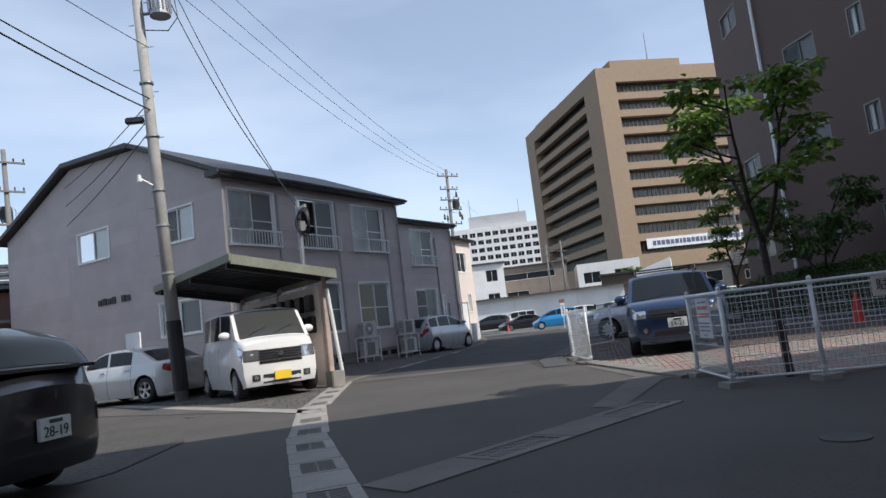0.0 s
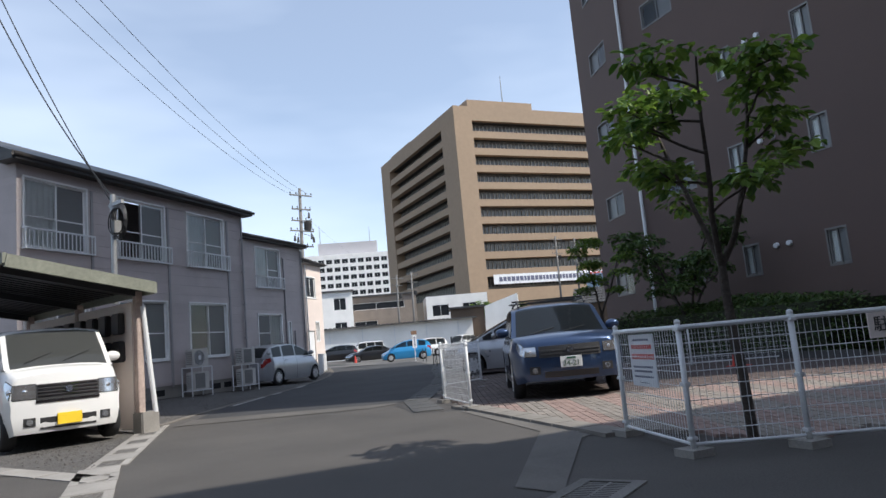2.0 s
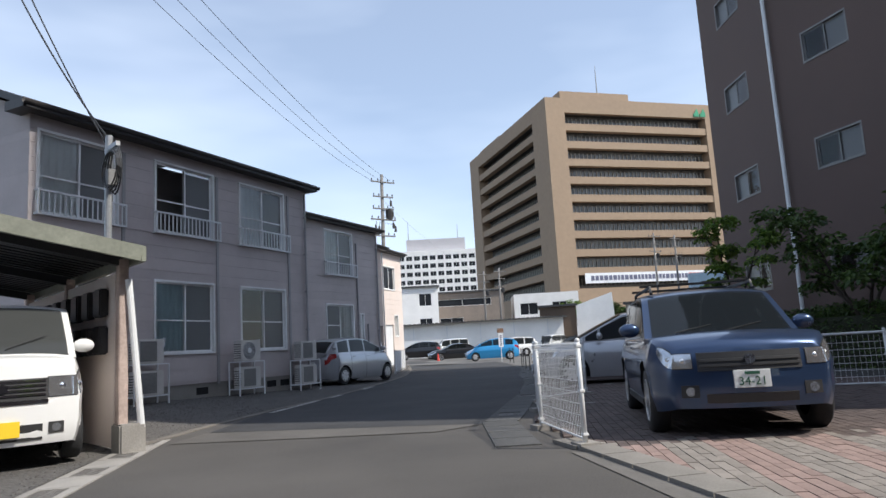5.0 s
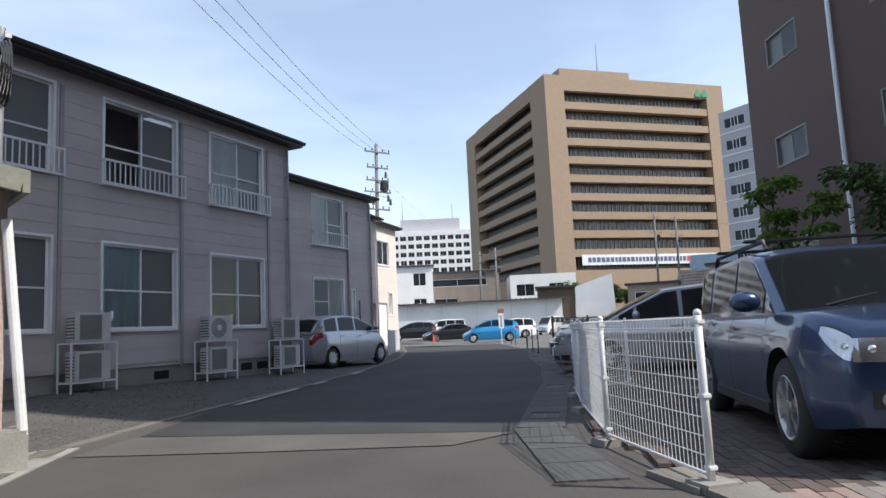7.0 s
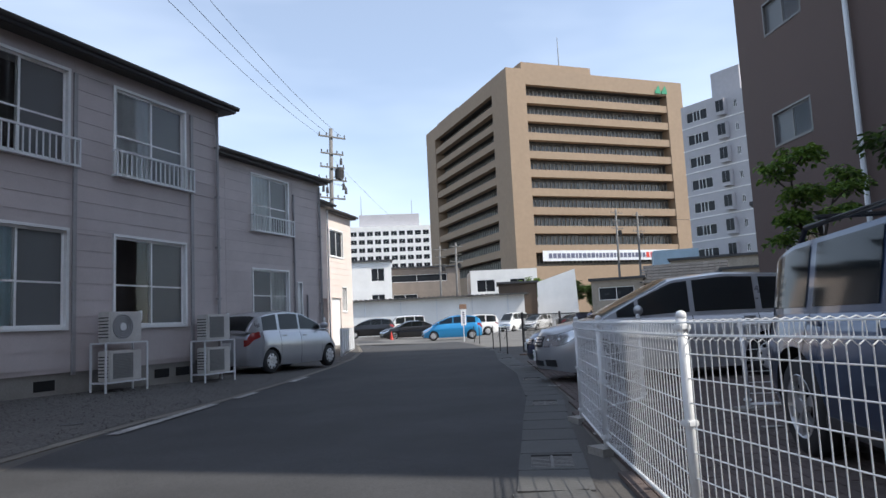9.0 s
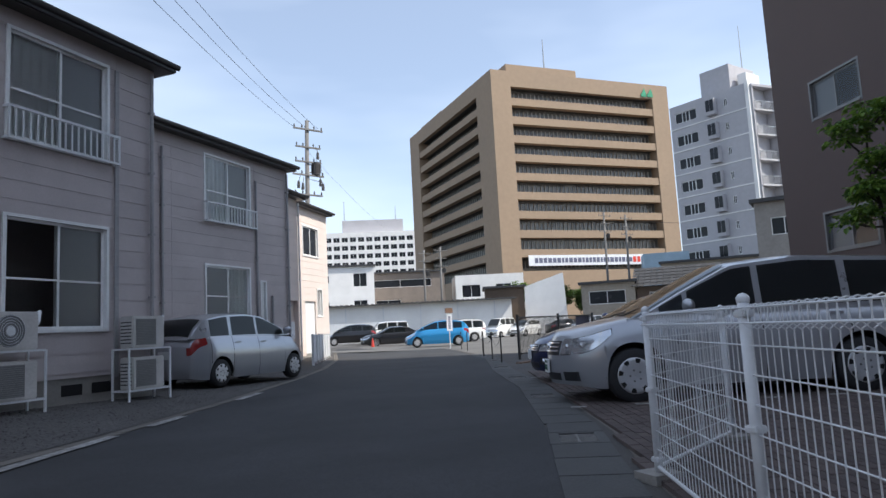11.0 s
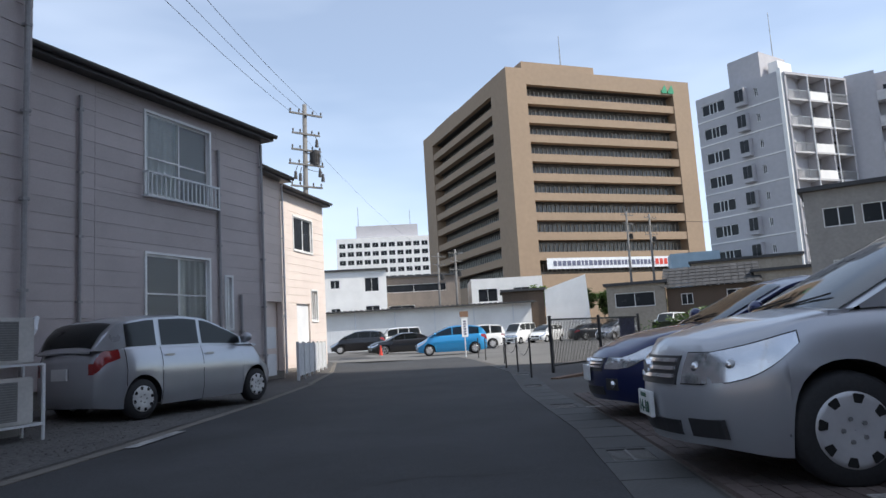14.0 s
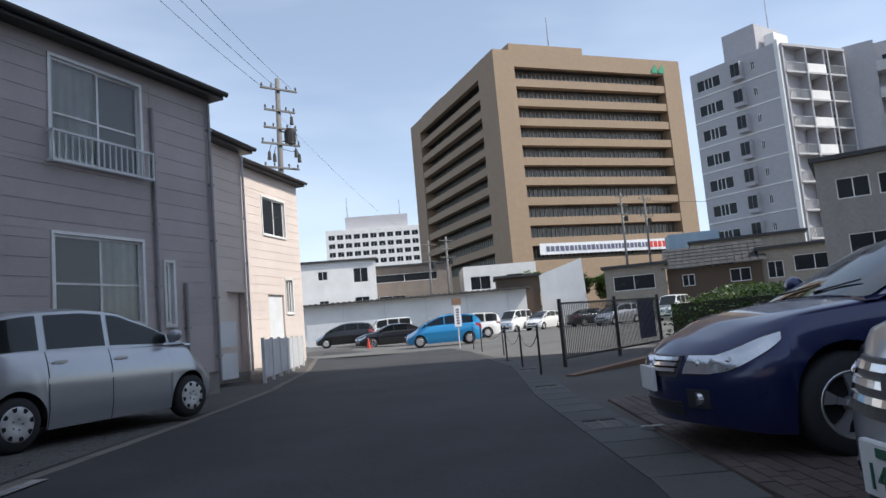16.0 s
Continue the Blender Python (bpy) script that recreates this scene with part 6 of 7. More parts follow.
def hedge(name, x0, y0, x1, y1, h, label, n, seed, material=LEAF_DARK, leaf=0.07):
    rng = random.Random(seed)
    t = thing(name, Matrix.Translation(((x0 + x1) / 2, (y0 + y1) / 2, 0)), label, "hedge")
    wx, wy = (x1 - x0) / 2, (y1 - y0) / 2
    verts, faces = [], []
    for _ in range(n):
        a, b = rng.uniform(-1, 1), rng.uniform(-1, 1)
        top_ = h * (0.86 + 0.14 * noise.noise(Vector((a * wx * 0.9 + seed, b * wy * 0.9, 0)))) * (1 - 0.25 * max(abs(a), abs(b)) ** 4)
        z = top_ * (1 - rng.random() ** 2.2) if max(abs(a), abs(b)) < 0.8 else top_ * rng.random()
        p = Vector((a * wx, b * wy, z + rng.uniform(-0.05, 0.06)))
        an, be = rng.uniform(0, 6.28), rng.uniform(-0.5, 0.9)
        d = Vector((math.cos(an) * math.cos(be), math.sin(an) * math.cos(be), math.sin(be)))
        w = d.cross(Vector((rng.uniform(-0.6, 0.6), rng.uniform(-0.6, 0.6), 1))).normalized()
        L_ = leaf * rng.uniform(0.7, 1.4)
        k = len(verts)
        verts += [p, p + d * L_ * 0.5 + w * L_ * 0.32, p + d * L_, p + d * L_ * 0.5 - w * L_ * 0.32]
        faces += [(k, k + 1, k + 2), (k, k + 2, k + 3)]
    me = bpy.data.meshes.new("foliage")
    me.from_pydata(verts, [], faces)
    me.materials.append(material)
    ob = new("foliage", me)
    ob.parent = t
    tagged(ob, kind="stuff")
    # Solid box for the inner twigs, coloured dark to stand for shade between leaves.
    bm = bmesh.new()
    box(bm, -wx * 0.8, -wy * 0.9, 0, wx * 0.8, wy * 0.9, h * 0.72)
    part("core", bm, mat("twig_shade_" + str(seed), (0.03, 0.035, 0.018), 0.9, grain=15, var=0.4), t)
    return t


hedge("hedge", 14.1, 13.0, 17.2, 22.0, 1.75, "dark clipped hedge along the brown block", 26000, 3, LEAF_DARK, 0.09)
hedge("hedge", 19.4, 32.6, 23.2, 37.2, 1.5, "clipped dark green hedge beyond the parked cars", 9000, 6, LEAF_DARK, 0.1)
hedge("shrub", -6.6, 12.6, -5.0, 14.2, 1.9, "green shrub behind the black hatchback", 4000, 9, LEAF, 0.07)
bed = kerb_row("bed_kerb", [(13.7, 12.0), (13.7, 24.2)], 0.15, CONCRETE_DARK, "low concrete kerb of the planting bed", 0.18, 1.0, height=0.25)

cone = thing("traffic_cone", Matrix.Translation((11.9, 13.6, 0.01)), "red plastic traffic cone on the paving", "traffic cone")
bm = bmesh.new()
tube(bm, (0, 0, 0.03), (0, 0, 0.7), 0.14, 0.03, 18)
part("cone", bm, RED, cone, smooth=False)
boxpart("base", (-0.19, -0.19, 0, 0.19, 0.19, 0.035), RED, cone, bevel=0.01)
copy_thing(cone, Matrix.Translation((16.94, 60.82, 0.01)))

# ---- chain posts, sign and panel fence beside the far car park ----
for x, y in ((16.6, 43.4), (15.55, 39.4), (14.3, 36.6), (13.5, 34.2), (12.7, 31.9), (17.6, 46.5)):
    b = thing("chain_post", Matrix.Translation((x, y, 0)), "thin dark steel post with a chain", "post", "chain posts")
    bm = bmesh.new()
    tube(bm, (0, 0, 0), (0, 0, 0.85), 0.022, 0.022, 8)
    part("post", bm, GUTTER, b)
    bm = bmesh.new()
    tube(bm, (0, 0, 0.84), (0, 0, 0.88), 0.03, 0.02, 8)
    part("cap", bm, GUTTER, b)
bm = bmesh.new()
pp = [(16.6, 43.4), (15.55, 39.4), (14.3, 36.6), (13.5, 34.2), (12.7, 31.9)]
for a, b in zip(pp, pp[1:]):
    path_tube(bm, [(a[0] + (b[0] - a[0]) * i / 10, a[1] + (b[1] - a[1]) * i / 10, 0.75 - 0.28 * 4 * (i / 10) * (1 - i / 10)) for i in range(11)], 0.008, 4)
tagged(link("chain", bm, GUTTER), "slack steel chain hung between posts", "chain")
sign = thing("parking_sign", Matrix.Translation((18.0, 49.0, 0)), "narrow white sign board on a post", "sign")
bm = bmesh.new()
tube(bm, (0, 0, 0), (0, 0, 2.15), 0.03, 0.03, 8)
part("post", bm, WHITE_MET, sign)
boxpart("board", (-0.16, -0.06, 0.95, 0.16, -0.035, 1.85), SIGN_WHITE, sign)
boxpart("board", (-0.22, -0.06, 1.9, 0.22, -0.035, 2.18), RUST, sign)
bm = bmesh.new()
for k in range(6):
    box(bm, -0.07, -0.066, 1.05 + 0.12 * k, 0.07, -0.061, 1.13 + 0.12 * k)
part("lettering", bm, INK, sign)

pf = thing("panel_fence", Matrix.Translation((13.85, 33.0, 0)) @ Matrix.Rotation(math.atan2(2.7, 4.6), 4, "Z"), "dark brown bar fence at the far car park", "fence")
for x in (0, 2.55, 5.1):
    boxpart("post", (x - 0.03, -0.03, 0, x + 0.03, 0.03, 1.36), GUTTER, pf)
for z in (0.15, 1.25):
    boxpart("rail", (0.05, -0.02, z, 5.05, 0.02, z + 0.04), GUTTER, pf)
for i in range(64):
    x = 0.1 + i * 0.077
    boxpart("bar", (x, -0.006, 0.19, x + 0.013, 0.006, 1.25), GUTTER, pf)
boxpart("screen", (3.9, 0.03, 0.3, 4.9, 0.05, 1.25), mat("violet_sheet", (0.16, 0.16, 0.26), 0.6), pf, "faded violet sheet")
ramp = thing("kerb_ramp", Matrix.Translation((12.8, 30.9, 0)) @ Matrix.Rotation(radians(22), 4, "Z"), "low rusty brown retaining kerb at the car park edge", "kerb")
bm = bmesh.new()
vs = box(bm, 0, 0, 0, 6.5, 0.2, 0.24)
for v in vs[4:]:
    if v.co.x < 0.1:
        v.co.z = 0.03
part("beam", bm, RUST, ramp)

# white slat fence before the cream houses
sf = thing("white_slat_fence", Matrix.Translation((8.55, 38.2, 0)) @ Matrix.Rotation(math.atan2(8.0, 2.35), 4, "Z"), "white panel fence in front of the cream houses", "fence")
for i in range(7):
    x = i * 1.2
    boxpart("post", (x - 0.04, -0.04, 0, x + 0.04, 0.04, 1.12), WHITE_MET, sf)
    if i < 6:
        for k in range(9):
            boxpart("slat", (x + 0.06 + k * 0.125, -0.012, 0.14, x + 0.15 + k * 0.125, 0.012, 1.08), WHITE_MET, sf)
ac = thing("air_conditioner", FC @ Matrix.Translation((-2.2, -0.5, 0.12)), "white outdoor unit beside the cream house", "air conditioner")
for z in (0.1, 0.85):
    boxpart("casing", (0, 0, z, 0.8, 0.3, z + 0.6), WHITE_MET, ac, bevel=0.015)

# ---- distance ----


def plain_house(name, a, b, depth, z1, material, label, windows=(), roof=None, roof_z=0.0, base=0.0, category="house"):
    """A far building whose front runs from a to b; windows as (x0, x1, z0, z1) along it."""
    a, b = Vector(a), Vector(b)
    L_ = (b - a).length
    ob = thing(name, Matrix.Translation((*a, 0)) @ Matrix.Rotation(math.atan2(b.y - a.y, b.x - a.x), 4, "Z"), label, category)
    bm = bmesh.new()
    holed_wall(bm, 0, L_, base, z1, list(windows), 0, 0.25)
    part("front_wall", bm, material, ob)
    boxpart("body", (0, 0.7, base, L_, depth, z1 - 0.02), material, ob)
    boxpart("side_wall", (0, 0.25, base, 0.25, 0.7, z1 - 0.02), material, ob)
    boxpart("side_wall", (L_ - 0.25, 0.25, base, L_, 0.7, z1 - 0.02), material, ob)
    for w in windows:
        win = boxpart("window", (w[0], 0.12, w[2], w[1], 0.16, w[3]), PANE_FAR, ob)
        bm = bmesh.new()
        f = 0.06
        xm = (w[0] + w[1]) / 2
        box(bm, w[0], 0.05, w[2], w[0] + f, 0.12, w[3])
        box(bm, w[1] - f, 0.05, w[2], w[1], 0.12, w[3])
        box(bm, xm - f / 2, 0.06, w[2] + f, xm + f / 2, 0.12, w[3] - f)
        box(bm, w[0] + f, 0.05, w[2], w[1] - f, 0.12, w[2] + f)
        box(bm, w[0] + f, 0.05, w[3] - f, w[1] - f, 0.12, w[3])
        part("frame", bm, ALU, win)
    if roof == "flat":
        boxpart("roof", (-0.25, -0.35, z1, L_ + 0.25, depth + 0.2, z1 + 0.25), ROOF, ob)
    elif roof == "gable":
        bm = bmesh.new()
        for sgn in (0, 1):
            y0, y1 = (-0.6, depth / 2) if sgn == 0 else (depth + 0.6, depth / 2)
            n = 14
            for k in range(n):
                xa, xb = -0.4 + (L_ + 0.8) * k / n, -0.4 + (L_ + 0.8) * (k + 0.8) / n
                for j in range(6):
                    ta, tb = j / 6, (j + 1) / 6
                    za, zb = z1 + (roof_z - z1) * ta, z1 + (roof_z - z1) * tb
                    ya, yb = y0 + (y1 - y0) * ta, y0 + (y1 - y0) * tb
                    poly(bm, [(xa, ya, za + 0.1), (xb, ya, za + 0.1), (xb, yb, zb + 0.06), (xa, yb, zb + 0.06)])
                    poly(bm, [(xb, ya, za + 0.03), (xb + (L_ + 0.8) * 0.2 / n, ya, za + 0.03), (xb + (L_ + 0.8) * 0.2 / n, yb, zb), (xb, yb, zb)])
        poly(bm, [(0, 0, z1), (0, depth, z1), (0, depth / 2, roof_z)])
        poly(bm, [(L_, 0, z1), (L_, depth, z1), (L_, depth / 2, roof_z)])
        part("roof", bm, TILE_ROOF, ob)
    return ob


# white hotel far behind
hw_ = []
for r_ in range(10):
    for c_ in range(11):
        hw_.append((1.0 + c_ * 3.4, 3.6 + c_ * 3.4, 7.9 + r_ * 3.5, 9.9 + r_ * 3.5))
hotel = plain_house("white_office_block", (62.2, 296), (99.5, 285.6), 26, 43.5, WHITE_WALL, "distant white office block with a grid of dark windows", hw_, None, category="office building")
boxpart("roof_plant", (8, 6, 43.5, 34, 20, 49.5), GREY_APT, hotel)
bm = bmesh.new()
tube(bm, (9, 7, 49), (9, 7, 58), 0.2, 0.1, 6)
tube(bm, (31, 8, 49), (31, 8, 56), 0.15, 0.1, 6)
part("mast", bm, STEEL, hotel)
bm = bmesh.new()
for r_ in range(10):
    for c_ in range(8):
        box(bm, -0.08, 2 + c_ * 3, 8.0 + r_ * 3.55, 0.02, 3.8 + c_ * 3, 9.9 + r_ * 3.55)
tagged(part("side_windows", bm, PANE_FAR, hotel), kind="stuff")

plain_house("white_flats", (20.0, 115.0), (31.8, 112.4), 12, 11.0, WHITE_WALL, "white three-storey rendered flats", [(4.2, 5.5, 8.6, 9.8), (9.0, 11.0, 8.0, 10.0), (4.2, 5.5, 4.6, 5.8), (9.0, 11.0, 4.2, 6.0)], "flat")
plain_house("brown_annex", (32.3, 121.0), (45.0, 117.5), 10, 10.5, mat("brown_grey", (0.24, 0.2, 0.17), 0.85), "brown low building behind the white flats", [(1, 11, 8.2, 9.4), (2, 6, 4.4, 6.2)], "flat")
plain_house("white_annex", (46.5, 116.5), (57.0, 113.0), 9, 9.6, WHITE_WALL, "small white two-storey building", [(1.0, 4.0, 6.0, 8.0), (6.5, 9.0, 6.0, 8.0)], None)
shed = plain_house("long_shed", (15.5, 88.6), (38.2, 81.0), 9, 4.0, WHITE_WALL, "long white shed with a corrugated roof edge", [], None, category="shed")
bm = bmesh.new()
for i in range(46):
    x = -0.4 + i * 0.54
    box(bm, x, -0.9, 4.0, x + 0.3, 9, 4.16)
    box(bm, x + 0.3, -0.85, 4.0, x + 0.54, 9, 4.08)
part("roof_sheet", bm, CONCRETE_DARK, shed)
for i in range(6):
    boxpart("downpipe", (2 + 4 * i, -0.1, 0, 2.12 + 4 * i, 0, 4.0), WHITE_MET, shed)
panels = thing("panel_wall", Matrix.Translation((16.6, 80.5, 0)) @ Matrix.Rotation(radians(-17), 4, "Z"), "row of white steel hoarding panels", "hoarding")
for i in range(8):
    boxpart("panel", (i * 1.02, 0, 0.1, i * 1.02 + 1.0, 0.05, 2.1), WHITE_MET, panels)
brown = plain_house("brown_shed", (38.6, 88.5), (42.8, 86.6), 6, 5.6, WOOD_DARK, "weathered brown timber shed", [], "flat", category="shed")
lean = thing("white_gable_wall", Matrix.Translation((42.8, 86.4, 0)) @ Matrix.Rotation(math.atan2(-2.5, 4.3), 4, "Z"), "tall white sloping wall of a shed", "shed")
bm = bmesh.new()
pts = [(0, 0), (4.9, 0), (4.6, 7.0), (0, 5.6)]
for y in (0, 5):
    poly(bm, [(p[0], y, p[1]) for p in pts])
for i in range(4):
    p, q = pts[i], pts[(i + 1) % 4]
    poly(bm, [(p[0], 0, p[1]), (q[0], 0, q[1]), (q[0], 5, q[1]), (p[0], 5, p[1])])
part("wall", bm, WHITE_WALL, lean)
BEIGE = mat("beige_render", (0.33, 0.29, 0.24), 0.85, grain=4, var=0.12, stain=0.5, svar=0.15)
plain_house("old_house", (41.6, 72.4), (45.6, 69.2), 5, 4.7, BEIGE, "weathered beige house with one wide window", [(0.7, 4.2, 2.7, 4.0)], "flat", base=0.0)
plain_house("tiled_house", (45.9, 69.4), (51.4, 64.3), 6.5, 4.1, WOOD_DARK, "old dark timber house with a tiled gable roof", [(1.2, 2.2, 2.6, 3.6), (5.0, 6.6, 2.6, 3.7)], "gable", 6.1)
plain_house("beige_house", (51.6, 64.8), (58.5, 57.6), 6, 5.0, BEIGE, "beige two-storey house with a long window", [(2.6, 5.6, 3.0, 4.3), (0.6, 1.8, 2.6, 4.0)], "flat")
plain_house("low_beige_house", (54.5, 76.0), (62.0, 69.0), 6, 7.0, BEIGE, "beige house roofs behind the tiled house", [(1, 4, 4.6, 6.0)], "flat")
plain_house("grey_house", (41.2, 49.6), (51.0, 37.0), 9, 8.5, mat("grey_beige", (0.3, 0.28, 0.26), 0.85, grain=5, var=0.1), "grey-beige two-storey building with sliding windows", [(0.95, 2.6, 6.2, 7.4), (3.0, 5.0, 6.2, 7.4), (1.2, 3.6, 2.6, 4.2), (4.4, 6.8, 2.6, 4.2)], "flat")
# grey flats with balconies
FL, FP, FH = (66.54, 86.26), (69.22, 75.35), 29.0
gw_ = []
for k in range(9):
    z = FH - 2.45 - 3.1 * k
    gw_ += [(0.75, 3.95, z, z + 1.4), (7.85, 8.35, z + 0.35, z + 1.35)]
flats = plain_house("grey_flats", FL, FP, 14, FH, GREY_APT, "grey rendered flats with rows of windows and narrow bays", gw_, None, category="apartment block")
boxpart("stair_tower", (3.4, 2.4, FH, 7.6, 8.2, 33.1), GREY_APT, flats)
boxpart("water_tank", (8.0, 3.5, FH, 9.2, 6.5, 31.6), WHITE_WALL, flats)
bm = bmesh.new()
tube(bm, (7.4, 6, 33), (7.4, 6, 39), 0.08, 0.04, 6)
part("mast", bm, STEEL, flats)
for k in range(9):
    z = FH - 2.45 - 3.1 * k
    boxpart("string_course", (0, -0.07, z - 0.75, 11.23, 0, z - 0.6), WHITE_WALL, flats)
    bay = boxpart("bay_window", (5.75, -0.75, z - 0.35, 7.0, -0.01, z + 1.75), GREY_APT, flats)
    boxpart("pane", (5.85, -0.8, z + 0.1, 6.35, -0.76, z + 1.55), PANE_FAR, bay)
    boxpart("pane", (6.42, -0.8, z + 0.1, 6.92, -0.76, z + 1.55), PANE_FAR, bay)
    boxpart("mullion", (1.8, 0.03, z, 1.88, 0.12, z + 1.4), ALU, flats)
    boxpart("mullion", (2.85, 0.03, z, 2.93, 0.12, z + 1.4), ALU, flats)
boxpart("corner_pier", (10.95, -0.25, 0, 11.4, 0.6, FH + 0.2), WHITE_WALL, flats)
BALCONY = mat("balcony_grey", (0.55, 0.54, 0.55), 0.8, grain=2.0, var=0.08, stain=0.3, svar=0.12)
wing = thing("flats_wing", Matrix.Translation((69.4, 75.3, 0)) @ Matrix.Rotation(radians(1.5), 4, "Z"), "grey flats wing with stacked white balconies", "apartment block")
boxpart("body", (0.1, 1.7, 0, 12.5, 12, 28.6), GREY_APT, wing)
boxpart("roof_slab", (0, -0.4, 28.4, 9.8, 1.7, 28.7), GREY_APT, wing)
for k in range(9):
    z = 0.6 + 3.1 * k
    boxpart("balcony_slab", (0.2, -0.4, z, 9.8, 1.7, z + 0.2), BALCONY, wing)
    boxpart("balcony_front", (3.6, -0.4, z + 0.2, 6.4, -0.28, z + 1.2), WHITE_WALL, wing)
    for xa, xb in ((0.3, 3.6), (6.4, 9.8)):
        bm = bmesh.new()
        for i in range(int((xb - xa) / 0.22)):
            box(bm, xa + i * 0.22, -0.36, z + 0.2, xa + i * 0.22 + 0.05, -0.31, z + 1.15)
        box(bm, xa, -0.38, z + 1.15, xb, -0.3, z + 1.22)
        tagged(part("railing", bm, STEEL, wing), kind="stuff")
    for xa, xb in ((0.7, 3.2), (4.2, 6.2), (7.0, 9.4)):
        boxpart("balcony_window", (xa, 1.6, z + 0.25, xb, 1.68, z + 2.3), PANE_FAR, wing)
    for x in (1.3, 7.6):
        boxpart("clothes_pole_bracket", (x, -0.5, z + 1.2, x + 0.08, 1.6, z + 1.28), STEEL, wing)
    boxpart("outdoor_unit", (2.2, 0.9, z + 0.2, 3.0, 1.25, z + 0.8), WHITE_MET, wing)
for x in (0.15, 3.55, 6.45, 9.75):
    boxpart("pier", (x - 0.12, -0.3, 0, x + 0.12, 1.7, 28.4), GREY_APT, wing)
for x in (3.3, 6.8):
    bm = bmesh.new()
    tube(bm, (x, -0.5, 0), (x, -0.5, 28.4), 0.07, 0.07, 8)
    part("downpipe", bm, WHITE_MET, wing)
end = thing("flats_wing", Matrix.Translation((79.7, 75.8, 0)) @ Matrix.Rotation(radians(-54), 4, "Z"), "end wing of the grey flats with white balconies", "apartment block")
boxpart("body", (0, 0, 0, 3.1, 12, 29.2), GREY_APT, end)
boxpart("body", (3.1, 1.5, 0, 14, 12, 29.2), GREY_APT, end)
for k in range(9):
    z = 1.4 + 3.1 * k
    boxpart("balcony_slab", (3.1, -0.2, z - 0.8, 14, 1.5, z - 0.6), BALCONY, end)
    boxpart("balcony_front", (3.1, -0.2, z - 0.6, 14, -0.08, z + 0.4), BALCONY, end)
    boxpart("window", (3.8, 1.42, z - 0.5, 6.4, 1.48, z + 1.4), PANE_FAR, end)
plain_house("blue_annex", (58.0, 83.5), (62.5, 80.5), 4, 9.0, mat("pale_blue_wall", (0.3, 0.4, 0.48), 0.8), "pale blue low annex", [(2.0, 2.8, 6.5, 7.5)], None)
# greenery in the distance
tree(49.5, 84.0, 6.5, 0.5, "dark conifer-like garden tree behind the lot", 21, LEAF_DARK, 0.3, 70, 60, 0.16, 0.2)
tree(53.0, 82.0, 5.0, 0.9, "green garden tree behind the lot", 22, LEAF, 0.28, 60, 60, 0.14, 0.3)
tree(52.5, 104.0, 8.5, 1.0, "broad green tree at the tower's foot", 23, LEAF, 0.35, 90, 60, 0.2, 0.3)
tree(56.0, 101.0, 8.0, 1.0, "broad dark tree at the tower's foot", 24, LEAF_DARK, 0.35, 90, 60, 0.2, 0.3)

# ---- left of the gable: outside stair and neighbour's wall ----
stair = thing("outside_stair", FA @ Matrix.Translation((XA0 - 0.1, 12.9, 0)), "steel outside stair with a landing behind the house", "stair")
boxpart("landing", (-0.5, 0, 3.3, 1.4, 1.4, 3.42), STEEL, stair)
boxpart("landing_panel", (-0.5, -0.03, 3.42, -0.44, 1.4, 4.4), GREY_APT, stair)
for i in range(14):
    boxpart("tread", (-0.7 - i * 0.24, 0.1, 3.1 - i * 0.21, -0.45 - i * 0.24, 1.1, 3.14 - i * 0.21), STEEL, stair)
for x, z in ((-0.45, 0), (1.3, 0)):
    boxpart("post", (x, 0, 0, x + 0.08, 0.08, 6.2), GUTTER, stair)
nb = plain_house("neighbour_house", (-22, 27), (-11.5, 31.5), 8, 4.6, mat("brick_red_wall", (0.35, 0.2, 0.15), 0.85, grain=8, var=0.15), "reddish neighbour house at the street's end", [(6, 8, 2.2, 3.4)], "gable", 6.3)
panel = thing("notice_stand", Matrix.Translation((-5.1, 20.9, rise(-5, 20.9))) @ Matrix.Rotation(radians(138), 4, "Z"), "white board leaning near the gable wall", "board")
boxpart("board", (-0.3, 0, 0.9, 0.35, 0.04, 1.9), WHITE_MET, panel)
boxpart("leg", (-0.28, 0.0, 0, -0.22, 0.04, 0.9), STEEL, panel)
boxpart("leg", (0.25, 0.0, 0, 0.31, 0.04, 0.9), STEEL, panel)
for i in range(7):
    yy = -6.65 + i * 0.27
    if i != 4:
        boxpart("sign_letter", (yy, -0.05, 3.2, yy + 0.2, -0.02, 3.4 + 0.03 * (i % 2)), PLASTIC, gf)
tagged(draped("verge", [(-2.0, 7.2), (-1.7, 9.0), (-2.3, 11.5), (-5.5, 13.5), (-9, 12), (-9, 3), (-4, 4)], GRAVEL, 0.01), "pale gravel verge under the black hatchback", "gravel", kind="structure")
mh_ = thing("manhole_cover", Matrix.Translation((3.2, 3.95, 0.004)), "round iron manhole cover in the asphalt", "manhole cover")
bm = bmesh.new()
tube(bm, (0, 0, -0.03), (0, 0, 0.006), 0.15, 0.15, 28)
part("cover", bm, CONCRETE_DARK, mh_)
for x, y in ((-2.2, 12.6), (1.6, 21.6)):
    m_ = copy_thing(mh_, Matrix.Translation((x, y, rise(x, y) + 0.008)))

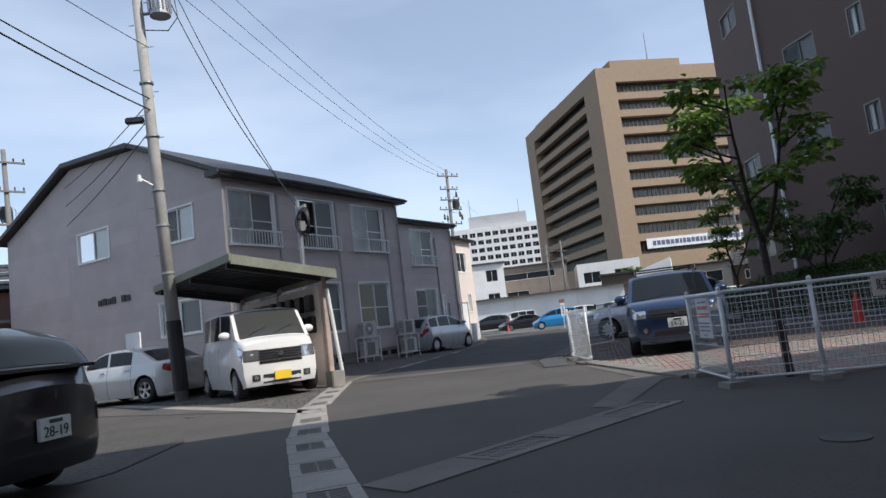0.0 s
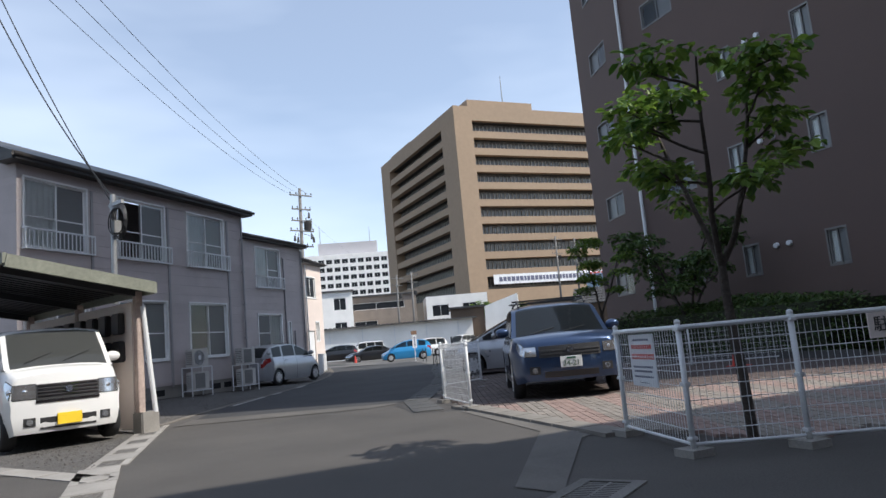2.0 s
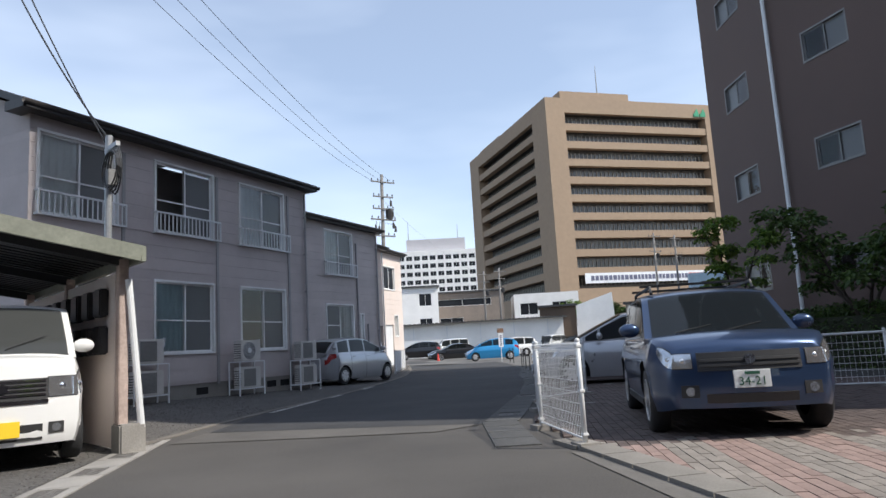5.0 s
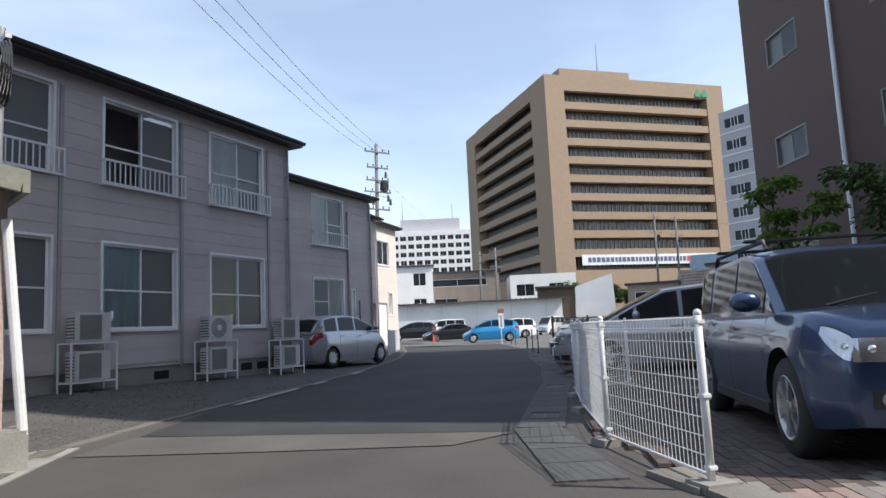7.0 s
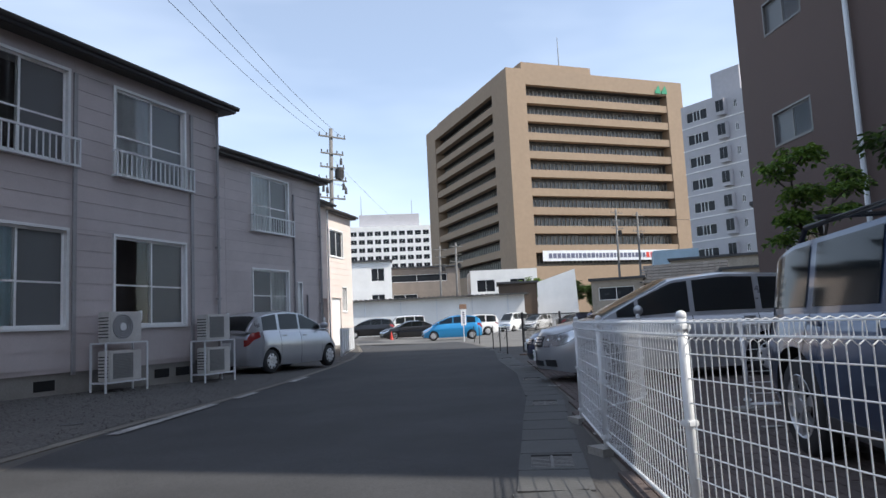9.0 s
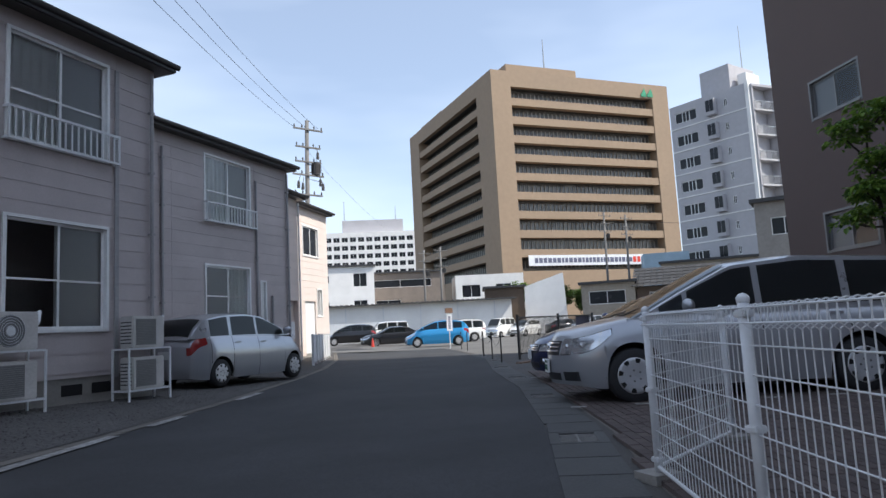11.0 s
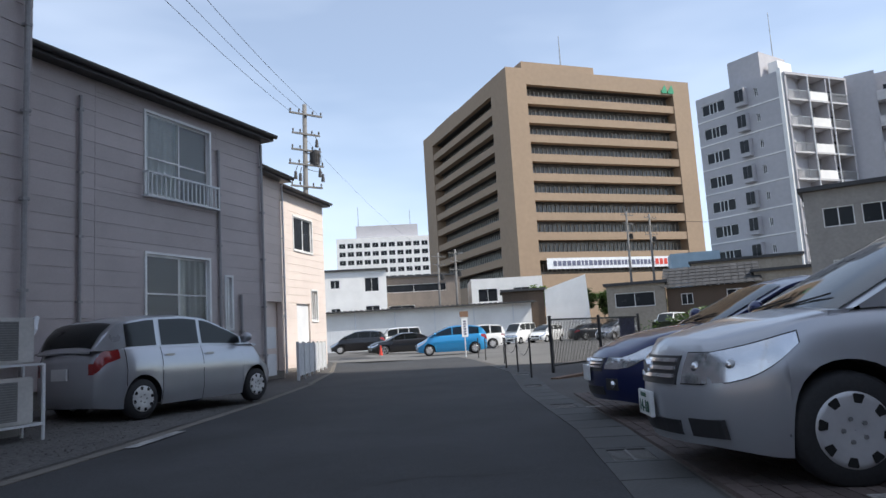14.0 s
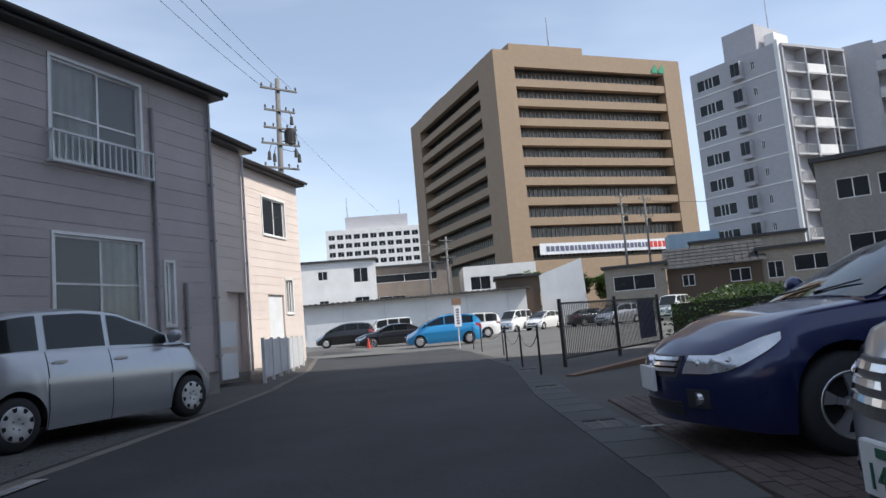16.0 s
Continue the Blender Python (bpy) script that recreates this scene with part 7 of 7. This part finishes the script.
# ---- bay marks and brick pavers ----
for bx, by in ((8.45, 21.2), (10.4, 25.75), (6.55, 16.9)):
    for k in range(7):
        m_ = boxpart("bay_mark", (-0.09, -0.035, 0, 0.09, 0.035, 0.006), LINE, None)
        m_.matrix_world = Matrix.Translation((bx + 0.92 * 0.75 * k, by - 0.39 * 0.75 * k, 0.036)) @ Matrix.Rotation(radians(-23), 4, "Z")
        tagged(m_, "small white bay mark on the bricks", "road marking", "bay marks", "structure")

car_park = bpy.data.objects["car_park"]
brick_mesh = {}
for material in (PAVER_PINK, PAVER_PALE):
    for k in range(3):
        bm = bmesh.new()
        vs = box(bm, -0.098, -0.048, -0.02, 0.098, 0.048, 0.028 + 0.001 * k)
        for v in vs[4:]:
            v.co.x *= 0.975
            v.co.y *= 0.95
        me = bpy.data.meshes.new("brick")
        bmesh.ops.recalc_face_normals(bm, faces=bm.faces[:])
        bm.to_mesh(me)
        bm.free()
        me.materials.append(material)
        brick_mesh[material.name, k] = me
rng = random.Random(2)
ca, sa = math.cos(radians(67)), math.sin(radians(67))
laid, count = {m_.name: ([], [], m_) for m_ in (PAVER, PAVER_PINK, PAVER_PALE)}, 0
for i in range(-20, 170):
    for j in range(-150, 60):
        lx, ly = 4.0 + i * 0.2 + (0.1 if j % 2 else 0), j * 0.1
        x, y = lx * ca - ly * sa, lx * sa + ly * ca
        if not inside(x, y, CAR_PARK) or x > 13.6:
            continue
        dz = rng.uniform(-0.002, 0.003)
        # bands of pink and pale bricks at the entrance; darker bricks further in, their colour deepened for the shade
        # there
        entrance = y + 0.35 * x < 14.1 + rng.uniform(-0.3, 0.3)
        material = PAVER if not entrance else PAVER_PINK if (j // 4) % 2 else PAVER_PALE
        if 5.4 < x < 7.4 and 9.2 < y < 12.2 and count < 300 and entrance:
            count += 1
            b = new("brick", brick_mesh[material.name, rng.randrange(3)])
            b.parent = car_park
            b.matrix_basis = Matrix.Translation((x, y, 0.004 + dz)) @ Matrix.Rotation(radians(67), 4, "Z")
        else:
            verts, faces, _ = laid[material.name]
            k = len(verts)
            for z, sx, sy in ((0.004, 0.098, 0.048), (0.032 + dz, 0.0955, 0.0455)):
                for (px, py) in ((-sx, -sy), (sx, -sy), (sx, sy), (-sx, sy)):
                    verts.append((x + px * ca - py * sa, y + px * sa + py * ca, z))
            faces += [(k + 4, k + 5, k + 6, k + 7), (k, k + 1, k + 5, k + 4), (k + 1, k + 2, k + 6, k + 5), (k + 2, k + 3, k + 7, k + 6), (k + 3, k, k + 4, k + 7)]
for verts, faces, material in laid.values():
    me = bpy.data.meshes.new("brick_paving")
    me.from_pydata(verts, [], faces)
    me.materials.append(material)
    ob = new("brick_paving", me)
    ob.parent = car_park
    tagged(ob, kind="stuff")

# cracks and tar seams in the asphalt
CRACK = mat("tar_seam", (0.022, 0.021, 0.021), 0.7, bump=0.2)
rng = random.Random(31)
for k, (x, y, a, n) in enumerate(((6.4, 22.5, 70, 12), (8.2, 28.0, 62, 16), (9.5, 31.0, 75, 14))):
    bm = bmesh.new()
    p, an = Vector((x, y)), radians(a)
    lo, hi = [], []
    for i in range(n):
        d = Vector((math.cos(an), math.sin(an)))
        w = rng.uniform(0.003, 0.01)
        nrm = Vector((-d.y, d.x)) * w
        z = rise(p.x, p.y) + 0.0095
        lo.append(bm.verts.new((*(p - nrm), z)))
        hi.append(bm.verts.new((*(p + nrm), z)))
        p = p + d * rng.uniform(0.12, 0.3)
        an += rng.uniform(-0.45, 0.45)
    for i in range(n - 1):
        bm.faces.new((lo[i], lo[i + 1], hi[i + 1], hi[i]))
    tagged(link("road_crack", bm, CRACK), "dark crack in the worn asphalt", "crack", kind="structure")

# loose stones on the yard
verts, faces = [], []
rng = random.Random(8)
yard_pts = [(-0.3, 11.3), (0.05, 16.0), (0.9, 18.4), (3.2, 23.4), (6.6, 31.6), (4.0, 31.5), (-3.2, 21.3), (-4.5, 18.5)]
while len(faces) < 7000 * 4:
    x, y = rng.uniform(-4.5, 6.6), rng.uniform(11.3, 31.6)
    if not inside(x, y, yard_pts):
        continue
    r_ = rng.uniform(0.008, 0.026)
    z = rise(x, y) + 0.008
    k = len(verts)
    a0 = rng.uniform(0, 6.28)
    for q in range(4):
        a = a0 + q * 1.57 + rng.uniform(-0.3, 0.3)
        verts.append((x + r_ * math.cos(a), y + r_ * math.sin(a) * 0.8, z - 0.004))
    verts.append((x + rng.uniform(-0.3, 0.3) * r_, y, z + r_ * rng.uniform(0.5, 0.9)))
    faces += [(k, k + 1, k + 4), (k + 1, k + 2, k + 4), (k + 2, k + 3, k + 4), (k + 3, k, k + 4)]
me = bpy.data.meshes.new("loose_gravel")
me.from_pydata(verts, [], faces)
me.materials.append(GRAVEL)
tagged(new("loose_gravel", me), "loose grey gravel stones on the yard", "gravel", kind="stuff")
